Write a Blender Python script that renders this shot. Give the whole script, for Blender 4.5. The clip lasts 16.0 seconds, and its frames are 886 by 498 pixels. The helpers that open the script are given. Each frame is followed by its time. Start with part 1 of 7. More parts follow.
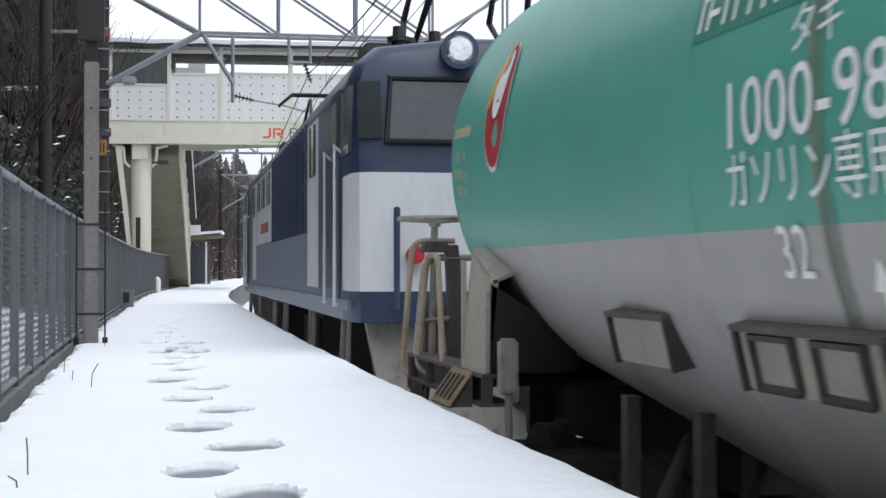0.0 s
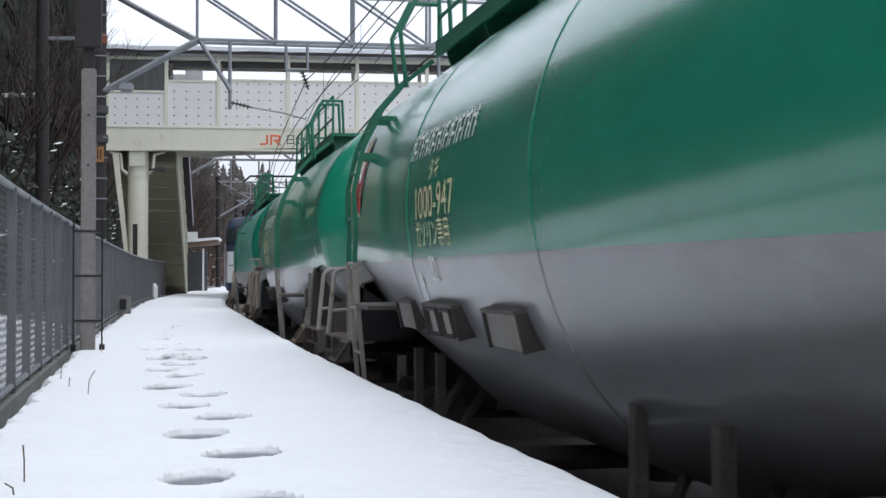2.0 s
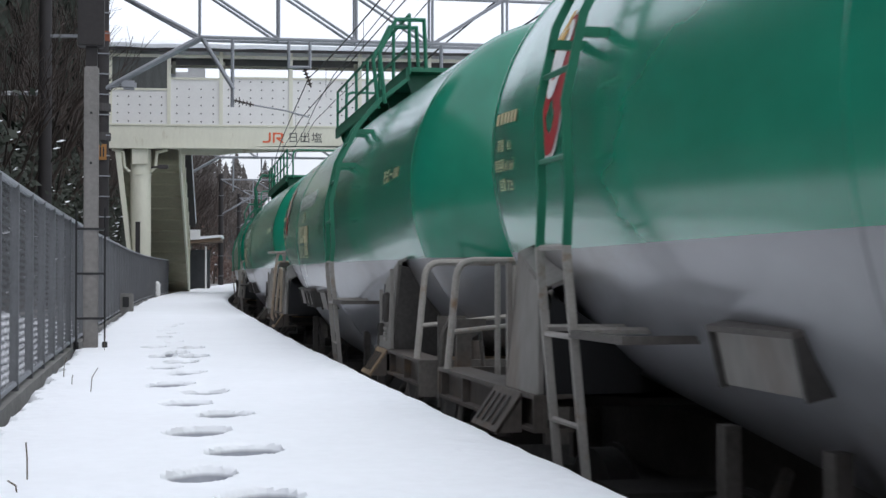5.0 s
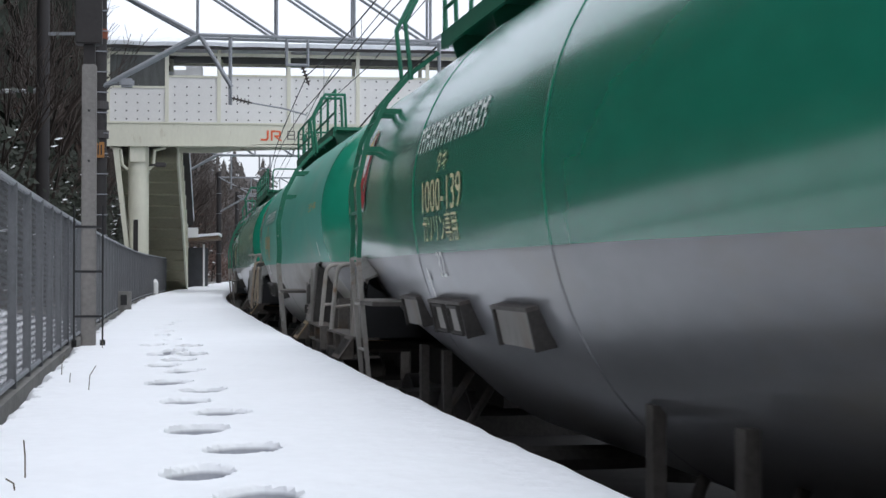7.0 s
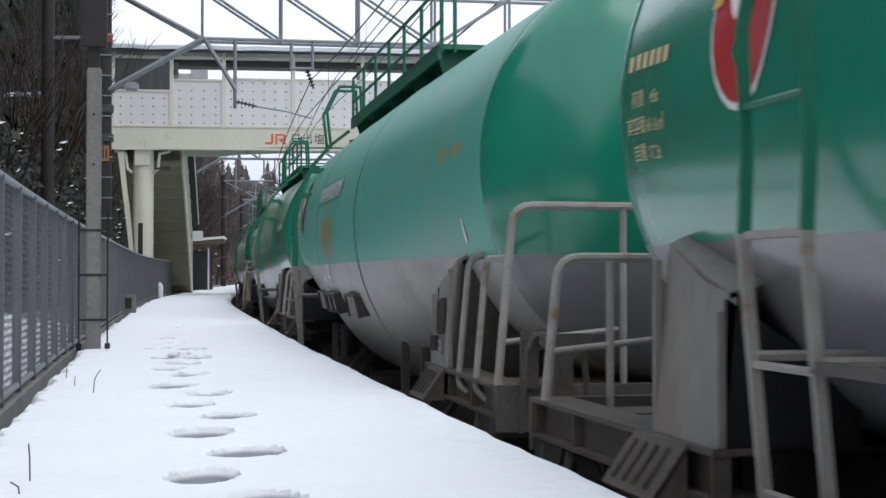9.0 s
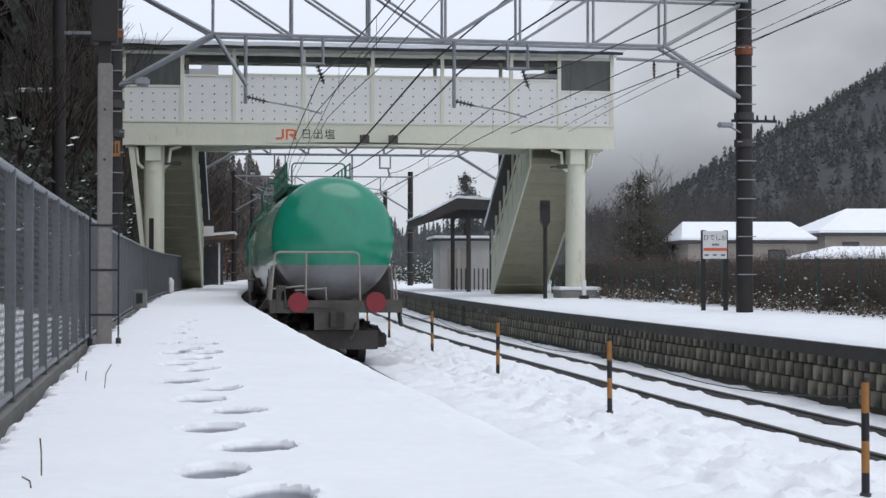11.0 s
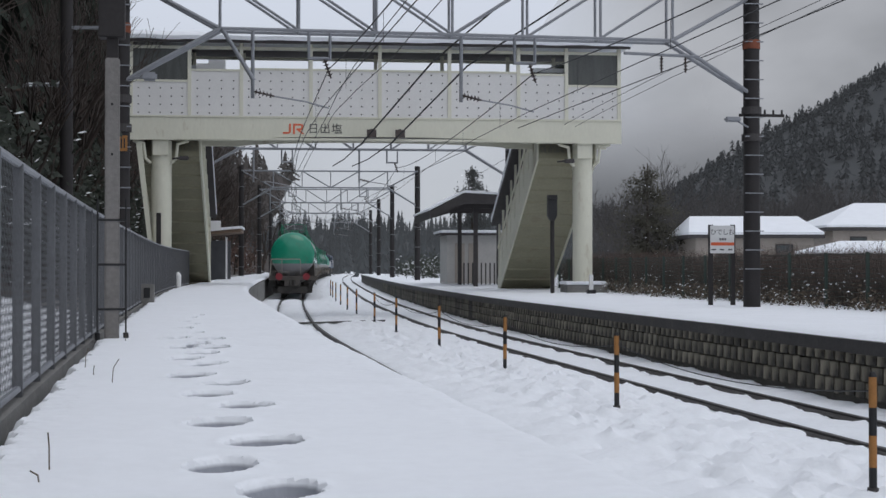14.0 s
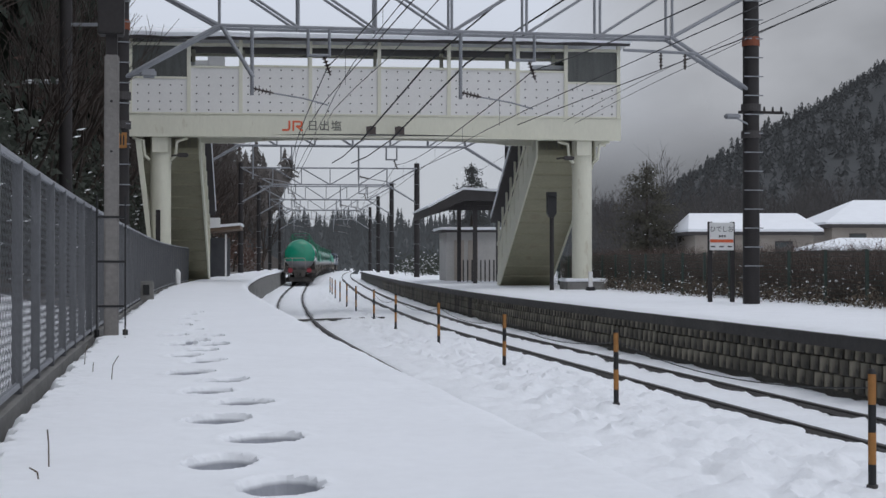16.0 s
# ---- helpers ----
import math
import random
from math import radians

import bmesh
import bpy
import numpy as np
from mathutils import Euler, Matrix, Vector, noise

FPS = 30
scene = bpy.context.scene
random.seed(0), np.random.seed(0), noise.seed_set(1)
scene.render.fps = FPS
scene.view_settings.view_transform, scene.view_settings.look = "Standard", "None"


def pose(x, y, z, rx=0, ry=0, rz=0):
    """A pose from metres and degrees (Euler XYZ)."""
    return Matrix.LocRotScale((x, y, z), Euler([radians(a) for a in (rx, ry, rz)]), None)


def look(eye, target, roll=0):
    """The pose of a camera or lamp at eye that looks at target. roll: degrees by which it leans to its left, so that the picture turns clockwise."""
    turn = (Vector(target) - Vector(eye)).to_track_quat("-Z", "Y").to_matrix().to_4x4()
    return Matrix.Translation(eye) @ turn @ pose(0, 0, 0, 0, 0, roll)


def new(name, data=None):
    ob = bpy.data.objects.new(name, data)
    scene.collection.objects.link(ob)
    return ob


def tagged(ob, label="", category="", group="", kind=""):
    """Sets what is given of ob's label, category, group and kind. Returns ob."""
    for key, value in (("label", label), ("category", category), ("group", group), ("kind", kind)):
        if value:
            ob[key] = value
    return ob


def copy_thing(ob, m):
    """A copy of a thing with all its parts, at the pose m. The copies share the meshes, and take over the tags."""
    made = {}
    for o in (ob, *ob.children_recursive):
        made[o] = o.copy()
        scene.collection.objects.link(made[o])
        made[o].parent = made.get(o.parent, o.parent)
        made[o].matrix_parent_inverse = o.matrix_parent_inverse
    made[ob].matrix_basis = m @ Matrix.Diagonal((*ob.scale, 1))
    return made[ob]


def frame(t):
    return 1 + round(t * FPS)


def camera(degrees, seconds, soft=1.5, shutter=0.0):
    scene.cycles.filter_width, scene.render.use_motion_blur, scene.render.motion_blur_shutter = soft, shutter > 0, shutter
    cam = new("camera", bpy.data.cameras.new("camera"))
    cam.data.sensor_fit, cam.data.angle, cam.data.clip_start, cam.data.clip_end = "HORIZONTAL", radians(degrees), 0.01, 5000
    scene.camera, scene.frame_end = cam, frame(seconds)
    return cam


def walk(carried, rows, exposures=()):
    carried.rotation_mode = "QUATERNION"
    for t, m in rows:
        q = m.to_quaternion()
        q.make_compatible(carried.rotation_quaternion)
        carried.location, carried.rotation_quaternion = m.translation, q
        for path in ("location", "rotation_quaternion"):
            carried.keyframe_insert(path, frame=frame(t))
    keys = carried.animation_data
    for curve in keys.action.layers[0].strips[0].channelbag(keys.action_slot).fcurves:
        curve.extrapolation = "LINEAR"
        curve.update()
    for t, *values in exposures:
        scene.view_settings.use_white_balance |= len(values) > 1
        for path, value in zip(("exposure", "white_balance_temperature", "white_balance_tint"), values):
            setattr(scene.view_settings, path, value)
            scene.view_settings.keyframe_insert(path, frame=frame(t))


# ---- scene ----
F_LENS = 2531.0
cam = camera(2 * math.degrees(math.atan(784 / F_LENS)), 16.0, shutter=0.07)

# the tripod stands still on the platform; the head drifts: seconds, degrees to the right, degrees upwards
HEAD = [(0, 35, 10), (0.5, 40, 16), (1, 41, 19), (1.5, 40, 22), (2, 40, 22), (2.5, 37, 22), (3, 35, 22), (3.5, 35, 20.5),
        (4, 34, 20), (5.2, 36, 17.5), (6.5, 39, 15), (7, 39, 14.3), (7.5, 37, 16.5), (8, 37, 19), (8.5, 35, 20), (9, 31, 20.3),
        (9.6, 26, 18.5), (10.6, 16, 13), (11.5, 9, 9.5), (12, 6.5, 6), (12.5, 4, 4.5), (13, 1, 5), (13.5, 0, 4.7),
        (14, 0, 2), (14.5, 0, 0), (15, 0, -1.6), (15.5, 1, -3), (16, 1, -3.3)]
EYE = (0.0, 0.0, 1.783)
TILT = 27.6
walk(cam, [(t, pose(*EYE, 90 + math.degrees((TILT + up) / F_LENS), 0, -math.degrees(right / F_LENS))) for t, right, up in HEAD],
     [(0, 0.78), (1.5, 0.68), (9.0, 0.64), (10.2, 0.42), (11.4, 0.27), (12.0, 0.12), (12.5, -0.01), (16, -0.09)])

# ---- light: an overcast winter day ----
world = bpy.data.worlds.new("overcast")
scene.world = world
world.use_nodes = True
wt = world.node_tree
wt.nodes.clear()
w_out = wt.nodes.new("ShaderNodeOutputWorld")
w_bg = wt.nodes.new("ShaderNodeBackground")
w_sky = wt.nodes.new("ShaderNodeTexSky")
w_sky.sky_type, w_sky.sun_disc = "NISHITA", False
w_sky.sun_elevation, w_sky.sun_rotation = radians(35), radians(150)
w_mix = wt.nodes.new("ShaderNodeMixRGB")
w_mix.inputs[0].default_value = 0.93
w_mix.inputs[2].default_value = (6.9, 7.35, 8.4, 1)
wt.links.new(w_sky.outputs[0], w_mix.inputs[1])
wt.links.new(w_mix.outputs[0], w_bg.inputs[0])
wt.links.new(w_bg.outputs[0], w_out.inputs[0])
w_bg.inputs[1].default_value = 0.1
sun = new("sun", bpy.data.lights.new("sun", "SUN"))
sun.data.energy, sun.data.angle, sun.data.color = 0.6, radians(40), (1, 0.97, 0.93)
sun.matrix_world = look((0, 0, 60), (-18, 25, 0))


# ---- materials ----
def mat(name, color, rough=0.6, metal=0.0, var=0.15, scale=3.0, bump=0.0, bscale=40.0, spots=None, spot_amount=0.5, spot_scale=1.2,
        stretch=(1, 1, 1), coat=0.0, rand=0.0):
    m = bpy.data.materials.new(name)
    m.use_nodes = True
    nt = m.node_tree
    b = nt.nodes["Principled BSDF"]
    co = nt.nodes.new("ShaderNodeTexCoord")
    mp = nt.nodes.new("ShaderNodeMapping")
    mp.inputs["Scale"].default_value = stretch
    nt.links.new(co.outputs["Object"], mp.inputs[0])
    n1 = nt.nodes.new("ShaderNodeTexNoise")
    n1.inputs["Scale"].default_value, n1.inputs["Detail"].default_value = scale, 6
    nt.links.new(mp.outputs[0], n1.inputs["Vector"])
    n2 = nt.nodes.new("ShaderNodeTexNoise")
    n2.inputs["Scale"].default_value, n2.inputs["Detail"].default_value = scale * 9, 3
    nt.links.new(mp.outputs[0], n2.inputs["Vector"])
    ad = nt.nodes.new("ShaderNodeMath")
    ad.operation = "ADD"
    nt.links.new(n1.outputs["Fac"], ad.inputs[0])
    nt.links.new(n2.outputs["Fac"], ad.inputs[1])
    mr = nt.nodes.new("ShaderNodeMapRange")
    mr.inputs["From Min"].default_value, mr.inputs["From Max"].default_value = 0.6, 1.4
    mr.inputs["To Min"].default_value, mr.inputs["To Max"].default_value = 1 - var, 1 + var
    nt.links.new(ad.outputs[0], mr.inputs["Value"])
    last = mr.outputs[0]
    if rand:
        oi = nt.nodes.new("ShaderNodeObjectInfo")
        r2 = nt.nodes.new("ShaderNodeMapRange")
        r2.inputs["To Min"].default_value, r2.inputs["To Max"].default_value = 1 - rand, 1 + rand
        nt.links.new(oi.outputs["Random"], r2.inputs["Value"])
        mu = nt.nodes.new("ShaderNodeMath")
        mu.operation = "MULTIPLY"
        nt.links.new(last, mu.inputs[0])
        nt.links.new(r2.outputs[0], mu.inputs[1])
        last = mu.outputs[0]
    vm = nt.nodes.new("ShaderNodeVectorMath")
    vm.operation = "SCALE"
    vm.inputs[0].default_value = color[:3]
    nt.links.new(last, vm.inputs["Scale"])
    out = vm.outputs[0]
    if spots:
        n3 = nt.nodes.new("ShaderNodeTexNoise")
        n3.inputs["Scale"].default_value, n3.inputs["Detail"].default_value = spot_scale, 8
        n3.inputs["Roughness"].default_value = 0.65
        nt.links.new(mp.outputs[0], n3.inputs["Vector"])
        r3 = nt.nodes.new("ShaderNodeMapRange")
        r3.inputs["From Min"].default_value, r3.inputs["From Max"].default_value = 0.68 - spot_amount * 0.3, 0.78 - spot_amount * 0.2
        nt.links.new(n3.outputs["Fac"], r3.inputs["Value"])
        mx = nt.nodes.new("ShaderNodeMixRGB")
        mx.inputs[2].default_value = (*spots, 1)
        nt.links.new(r3.outputs[0], mx.inputs[0])
        nt.links.new(out, mx.inputs[1])
        out = mx.outputs[0]
    nt.links.new(out, b.inputs["Base Color"])
    b.inputs["Roughness"].default_value, b.inputs["Metallic"].default_value = rough, metal
    b.inputs["Coat Weight"].default_value = coat
    b.inputs["Coat Roughness"].default_value = 0.12
    if bump:
        n4 = nt.nodes.new("ShaderNodeTexNoise")
        n4.inputs["Scale"].default_value, n4.inputs["Detail"].default_value = bscale, 5
        nt.links.new(mp.outputs[0], n4.inputs["Vector"])
        bp = nt.nodes.new("ShaderNodeBump")
        bp.inputs["Strength"].default_value, bp.inputs["Distance"].default_value = bump, 0.02
        nt.links.new(n4.outputs["Fac"], bp.inputs["Height"])
        nt.links.new(bp.outputs[0], b.inputs["Normal"])
    return m


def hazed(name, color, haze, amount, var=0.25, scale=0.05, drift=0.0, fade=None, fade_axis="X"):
    """A distant surface with mist painted in: its own colour mixed with a glow of the haze colour."""
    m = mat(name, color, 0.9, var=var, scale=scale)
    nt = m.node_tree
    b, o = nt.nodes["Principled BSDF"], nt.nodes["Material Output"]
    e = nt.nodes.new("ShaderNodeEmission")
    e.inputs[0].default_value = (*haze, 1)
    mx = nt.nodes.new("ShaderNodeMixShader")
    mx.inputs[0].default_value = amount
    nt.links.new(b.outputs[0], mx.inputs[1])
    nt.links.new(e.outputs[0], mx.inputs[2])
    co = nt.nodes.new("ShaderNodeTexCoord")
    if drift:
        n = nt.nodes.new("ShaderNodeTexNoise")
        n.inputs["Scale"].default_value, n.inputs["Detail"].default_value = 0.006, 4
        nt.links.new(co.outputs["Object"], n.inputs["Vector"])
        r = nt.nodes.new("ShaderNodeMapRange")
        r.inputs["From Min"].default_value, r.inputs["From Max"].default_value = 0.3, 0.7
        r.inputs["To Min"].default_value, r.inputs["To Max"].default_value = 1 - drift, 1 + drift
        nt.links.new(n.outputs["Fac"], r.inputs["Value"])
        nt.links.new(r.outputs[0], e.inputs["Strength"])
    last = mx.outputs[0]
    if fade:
        # the painted mist thins out towards the sheet's edge
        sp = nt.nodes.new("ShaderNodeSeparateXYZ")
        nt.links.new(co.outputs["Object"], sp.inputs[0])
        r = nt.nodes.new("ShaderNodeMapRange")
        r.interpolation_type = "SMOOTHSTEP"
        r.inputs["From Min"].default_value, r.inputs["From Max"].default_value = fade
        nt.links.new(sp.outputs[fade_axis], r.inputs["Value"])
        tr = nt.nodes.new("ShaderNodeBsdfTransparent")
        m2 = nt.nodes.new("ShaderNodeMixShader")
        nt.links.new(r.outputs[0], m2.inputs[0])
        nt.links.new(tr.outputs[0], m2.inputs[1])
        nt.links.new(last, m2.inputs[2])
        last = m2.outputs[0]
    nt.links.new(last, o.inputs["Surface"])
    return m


M = {}
M.update({
    "snow": mat("snow", (0.86, 0.88, 0.91), 0.75, var=0.05, scale=1.5, bump=0.9, bscale=9),
    "green": mat("tank_green", (0.011, 0.215, 0.13), 0.2, var=0.14, scale=0.8, spots=(0.035, 0.16, 0.1), spot_amount=0.3, stretch=(1, 0.35, 0.8), coat=0.4, rand=0.15),
    "grey": mat("tank_grey", (0.18, 0.18, 0.19), 0.34, var=0.14, scale=0.9, spots=(0.15, 0.135, 0.12), spot_amount=0.5, stretch=(1, 0.4, 1), coat=0.4, rand=0.15),
    # the pale tank paints: faded, with a grazing sky sheen painted in
    "green_pale": mat("tank_green_faded_sheen", (0.085, 0.36, 0.27), 0.5, var=0.1, scale=0.8, spots=(0.16, 0.33, 0.25), spot_amount=0.4, stretch=(1, 0.35, 0.6), coat=0.1),
    "green_clean": mat("tank_green_unfaded", (0.035, 0.24, 0.165), 0.45, var=0.12, scale=2, coat=0.1),
    "grey_pale": mat("tank_grey_faded_sheen", (0.38, 0.362, 0.337), 0.55, var=0.12, scale=0.9, spots=(0.28, 0.25, 0.21), spot_amount=0.5, stretch=(1, 0.4, 0.7), coat=0.05),
    "letter_white": mat("letter_white", (0.83, 0.83, 0.8), 0.55, var=0.15, scale=12),
    "streak": mat("rust_run", (0.2, 0.25, 0.18), 0.7, var=0.3, scale=6, stretch=(1, 1, 0.3)),
    "chrome": mat("lamp_glass", (0.6, 0.62, 0.62), 0.12, 0.8, var=0.3, scale=8),
    "glass": mat("dark_glass", (0.03, 0.04, 0.04), 0.08, var=0.3, scale=2, coat=0.6),
    "green_trim": mat("trim_green", (0.012, 0.15, 0.085), 0.45, var=0.15),
    "grime": mat("grimy_steel", (0.085, 0.076, 0.068), 0.75, var=0.35, scale=4, bump=0.2, spots=(0.12, 0.08, 0.05), spot_amount=0.35),
    "under": mat("underframe_black", (0.05, 0.046, 0.042), 0.8, var=0.4, scale=4),
    "support_pale": mat("dusty_tan_plate", (0.36, 0.33, 0.27), 0.7, var=0.15, scale=2, spots=(0.25, 0.2, 0.14), spot_amount=0.3),
    "support": mat("dusty_grey_plate", (0.215, 0.2, 0.182), 0.65, var=0.2, scale=2, spots=(0.17, 0.13, 0.1), spot_amount=0.4, stretch=(1, 1, 0.4)),
    "sill": mat("dusty_brown_steel", (0.088, 0.074, 0.063), 0.75, var=0.3, scale=3, bump=0.15, spots=(0.13, 0.085, 0.05), spot_amount=0.4, spot_scale=2.5),
    "rail_tan": mat("rust_stained_pipe", (0.34, 0.27, 0.2), 0.65, var=0.25, scale=6, spots=(0.22, 0.11, 0.05), spot_amount=0.45, spot_scale=5),
    "tan": mat("dusty_step", (0.24, 0.17, 0.1), 0.8, var=0.3, scale=5),
    "pipe": mat("worn_pipe_paint", (0.29, 0.27, 0.245), 0.6, var=0.2, scale=7, spots=(0.2, 0.13, 0.08), spot_amount=0.4, spot_scale=6),
    "blue": mat("loco_blue", (0.02, 0.036, 0.075), 0.45, var=0.2, scale=2, coat=0.2, spots=(0.05, 0.055, 0.075), spot_amount=0.3),
    "midblue": mat("loco_grey_blue", (0.14, 0.17, 0.22), 0.5, var=0.15, scale=2, coat=0.15),
    "locowhite": mat("loco_white", (0.6, 0.61, 0.62), 0.5, var=0.08, scale=2, spots=(0.4, 0.38, 0.35), spot_amount=0.35, coat=0.15, stretch=(1, 1, 0.3)),
    "cream": mat("cream_paint", (0.66, 0.65, 0.54), 0.55, var=0.06, scale=1.5, spots=(0.42, 0.36, 0.25), spot_amount=0.2, stretch=(1, 1, 0.35)),
    "panel": mat("white_panel", (0.72, 0.71, 0.69), 0.55, var=0.05, scale=1.5, rand=0.04),
    "concrete": mat("old_concrete", (0.2, 0.195, 0.185), 0.9, var=0.25, scale=2.5, bump=0.3, spots=(0.1, 0.095, 0.09), spot_amount=0.5),
    "block": mat("stone_block", (0.22, 0.2, 0.155), 0.9, var=0.35, scale=3, bump=0.6, bscale=14, spots=(0.04, 0.037, 0.033), spot_amount=0.85, spot_scale=1.6, stretch=(1, 1, 0.5), rand=0.45),
    "joint": mat("wall_joint", (0.085, 0.08, 0.07), 0.95, var=0.3),
    "rail": mat("rail_steel", (0.055, 0.05, 0.048), 0.55, 0.4, var=0.3, scale=6),
    "ballast": mat("wet_ballast", (0.05, 0.047, 0.045), 0.9, var=0.5, scale=14, bump=0.8, bscale=25),
    "galv": mat("galvanised", (0.27, 0.28, 0.3), 0.55, 0.3, var=0.15, scale=5),
    "fence": mat("fence_mesh_steel", (0.128, 0.132, 0.14), 0.7, 0.15, var=0.2, scale=4),
    "pole_dark": mat("dark_pole", (0.022, 0.019, 0.019), 0.75, var=0.3, scale=3),
    "pole_con": mat("concrete_pole", (0.2, 0.19, 0.18), 0.9, var=0.2, scale=3, bump=0.2),
    "black": mat("black_fitting", (0.012, 0.012, 0.013), 0.5, var=0.2),
    "wire": mat("wire", (0.03, 0.03, 0.032), 0.6, 0.3, var=0.2),
    "yellow": mat("stake_yellow", (0.33, 0.15, 0.04), 0.65, var=0.2, scale=8),
    "red": mat("signal_red", (0.42, 0.03, 0.035), 0.45, var=0.15),
    "dullred": mat("faded_lettering", (0.28, 0.1, 0.07), 0.6, var=0.2),
    "discred": mat("tail_disc_red", (0.22, 0.022, 0.03), 0.6, var=0.2),
    "orange": mat("sign_orange", (0.7, 0.13, 0.05), 0.5, var=0.05),
    "white": mat("white_paint", (0.75, 0.75, 0.74), 0.5, var=0.05),
    "logo_yellow": mat("logo_yellow", (0.62, 0.36, 0.06), 0.5, var=0.1),
    "letter": mat("letter_paint", (0.66, 0.55, 0.33), 0.55, var=0.2, scale=12),
    "letter_orange": mat("letter_orange", (0.55, 0.28, 0.07), 0.55, var=0.2, scale=12),
    "letter_black": mat("letter_black", (0.03, 0.03, 0.03), 0.5, var=0.1),
    "roofdark": mat("dark_roof_edge", (0.05, 0.045, 0.045), 0.7, var=0.25),
    "coping": mat("wet_stained_coping", (0.03, 0.027, 0.026), 0.6, var=0.45, scale=1.2, bump=0.3, spots=(0.075, 0.068, 0.06), spot_amount=0.3),
    "window": mat("dark_window", (0.07, 0.075, 0.07), 0.25, var=0.3, scale=2, stretch=(4, 4, 0.5)),
    "wallwhite": mat("shed_wall", (0.45, 0.44, 0.42), 0.7, var=0.1, scale=1.5),
    "wallbeige": mat("house_wall", (0.36, 0.32, 0.28), 0.8, var=0.12, scale=1),
    "bark": mat("bark", (0.045, 0.035, 0.028), 0.9, var=0.35, scale=2),
    "twig": mat("bare_twigs", (0.05, 0.038, 0.032), 0.9, var=0.35, scale=1),
    "conifer": mat("conifer_needles", (0.018, 0.026, 0.018), 0.9, var=0.4, scale=1.2),
    "dry": mat("dry_grass", (0.11, 0.085, 0.06), 0.9, var=0.3, scale=8),
    "rust": mat("orange_band", (0.2, 0.06, 0.03), 0.8, var=0.3, scale=6),
    "insul": mat("insulator_brown", (0.06, 0.045, 0.04), 0.35, var=0.2),
    "fencegreen": mat("fence_green", (0.04, 0.06, 0.05), 0.7, var=0.2),
    "litter": mat("leaf_litter", (0.045, 0.034, 0.027), 0.95, var=0.45, scale=0.8, spots=(0.35, 0.36, 0.38), spot_amount=0.12, spot_scale=1.5),
    "evergreen": mat("evergreen_leaf", (0.02, 0.026, 0.016), 0.7, var=0.4, scale=2),
    "pine": mat("pine_needles", (0.045, 0.042, 0.028), 0.8, var=0.4, scale=2),
    "hedge": mat("winter_hedge", (0.095, 0.068, 0.058), 0.9, var=0.5, scale=1.5),
    "redbrush": mat("winter_brush", (0.07, 0.04, 0.03), 0.9, var=0.4, scale=1.5),
    # stained cream, its colour darkened for the shade under the stairs
    "soffit": mat("shaded_stained_cream", (0.3, 0.285, 0.2), 0.7, var=0.12, scale=1.2, spots=(0.26, 0.23, 0.16), spot_amount=0.35),
    # haze is painted into these: each far surface gives off the mist's colour
    "thicket": hazed("winter_thicket_hazed", (0.035, 0.03, 0.028), (0.3, 0.31, 0.34), 0.055),
    "haze0": hazed("near_woods_hazed", (0.02, 0.024, 0.022), (0.3, 0.32, 0.35), 0.045),
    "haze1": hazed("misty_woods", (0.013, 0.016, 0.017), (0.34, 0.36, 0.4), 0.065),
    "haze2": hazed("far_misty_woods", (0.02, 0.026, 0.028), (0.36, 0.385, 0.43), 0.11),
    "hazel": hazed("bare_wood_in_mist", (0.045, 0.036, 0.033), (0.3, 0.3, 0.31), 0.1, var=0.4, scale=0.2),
    "haze3": hazed("mountain_mist_glow", (0.05, 0.055, 0.06), (0.42, 0.435, 0.47), 0.86, drift=0.2, fade=(30, 260)),
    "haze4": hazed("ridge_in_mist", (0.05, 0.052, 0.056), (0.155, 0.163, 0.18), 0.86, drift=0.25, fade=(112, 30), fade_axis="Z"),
    "cloud": hazed("horizon_mist_glow", (0.1, 0.1, 0.1), (0.52, 0.55, 0.6), 0.97, drift=0.06, fade=(360, 40), fade_axis="Z"),
    "wood": mat("weathered_board", (0.16, 0.11, 0.075), 0.8, var=0.25, scale=4, stretch=(1, 1, 6)),
})


def print_shade(m, level):
    """Shade painted into the bottom of the prints: greyer snow below the given level."""
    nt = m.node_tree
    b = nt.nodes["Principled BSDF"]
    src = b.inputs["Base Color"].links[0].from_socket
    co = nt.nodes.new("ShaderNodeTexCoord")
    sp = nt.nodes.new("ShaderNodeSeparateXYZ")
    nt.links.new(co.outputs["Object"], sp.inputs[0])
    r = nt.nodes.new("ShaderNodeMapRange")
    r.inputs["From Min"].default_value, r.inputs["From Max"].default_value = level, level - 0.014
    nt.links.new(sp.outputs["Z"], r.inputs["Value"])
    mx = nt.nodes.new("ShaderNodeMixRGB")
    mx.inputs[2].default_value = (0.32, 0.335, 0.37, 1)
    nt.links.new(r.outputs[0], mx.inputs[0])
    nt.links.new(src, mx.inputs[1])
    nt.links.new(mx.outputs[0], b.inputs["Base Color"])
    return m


# platform snow with the shade of the prints painted in by height
M["platform_snow"] = print_shade(mat("platform_snow", (0.86, 0.88, 0.91), 0.75, var=0.03, scale=1.5, bump=0.35, bscale=9), 1.12)


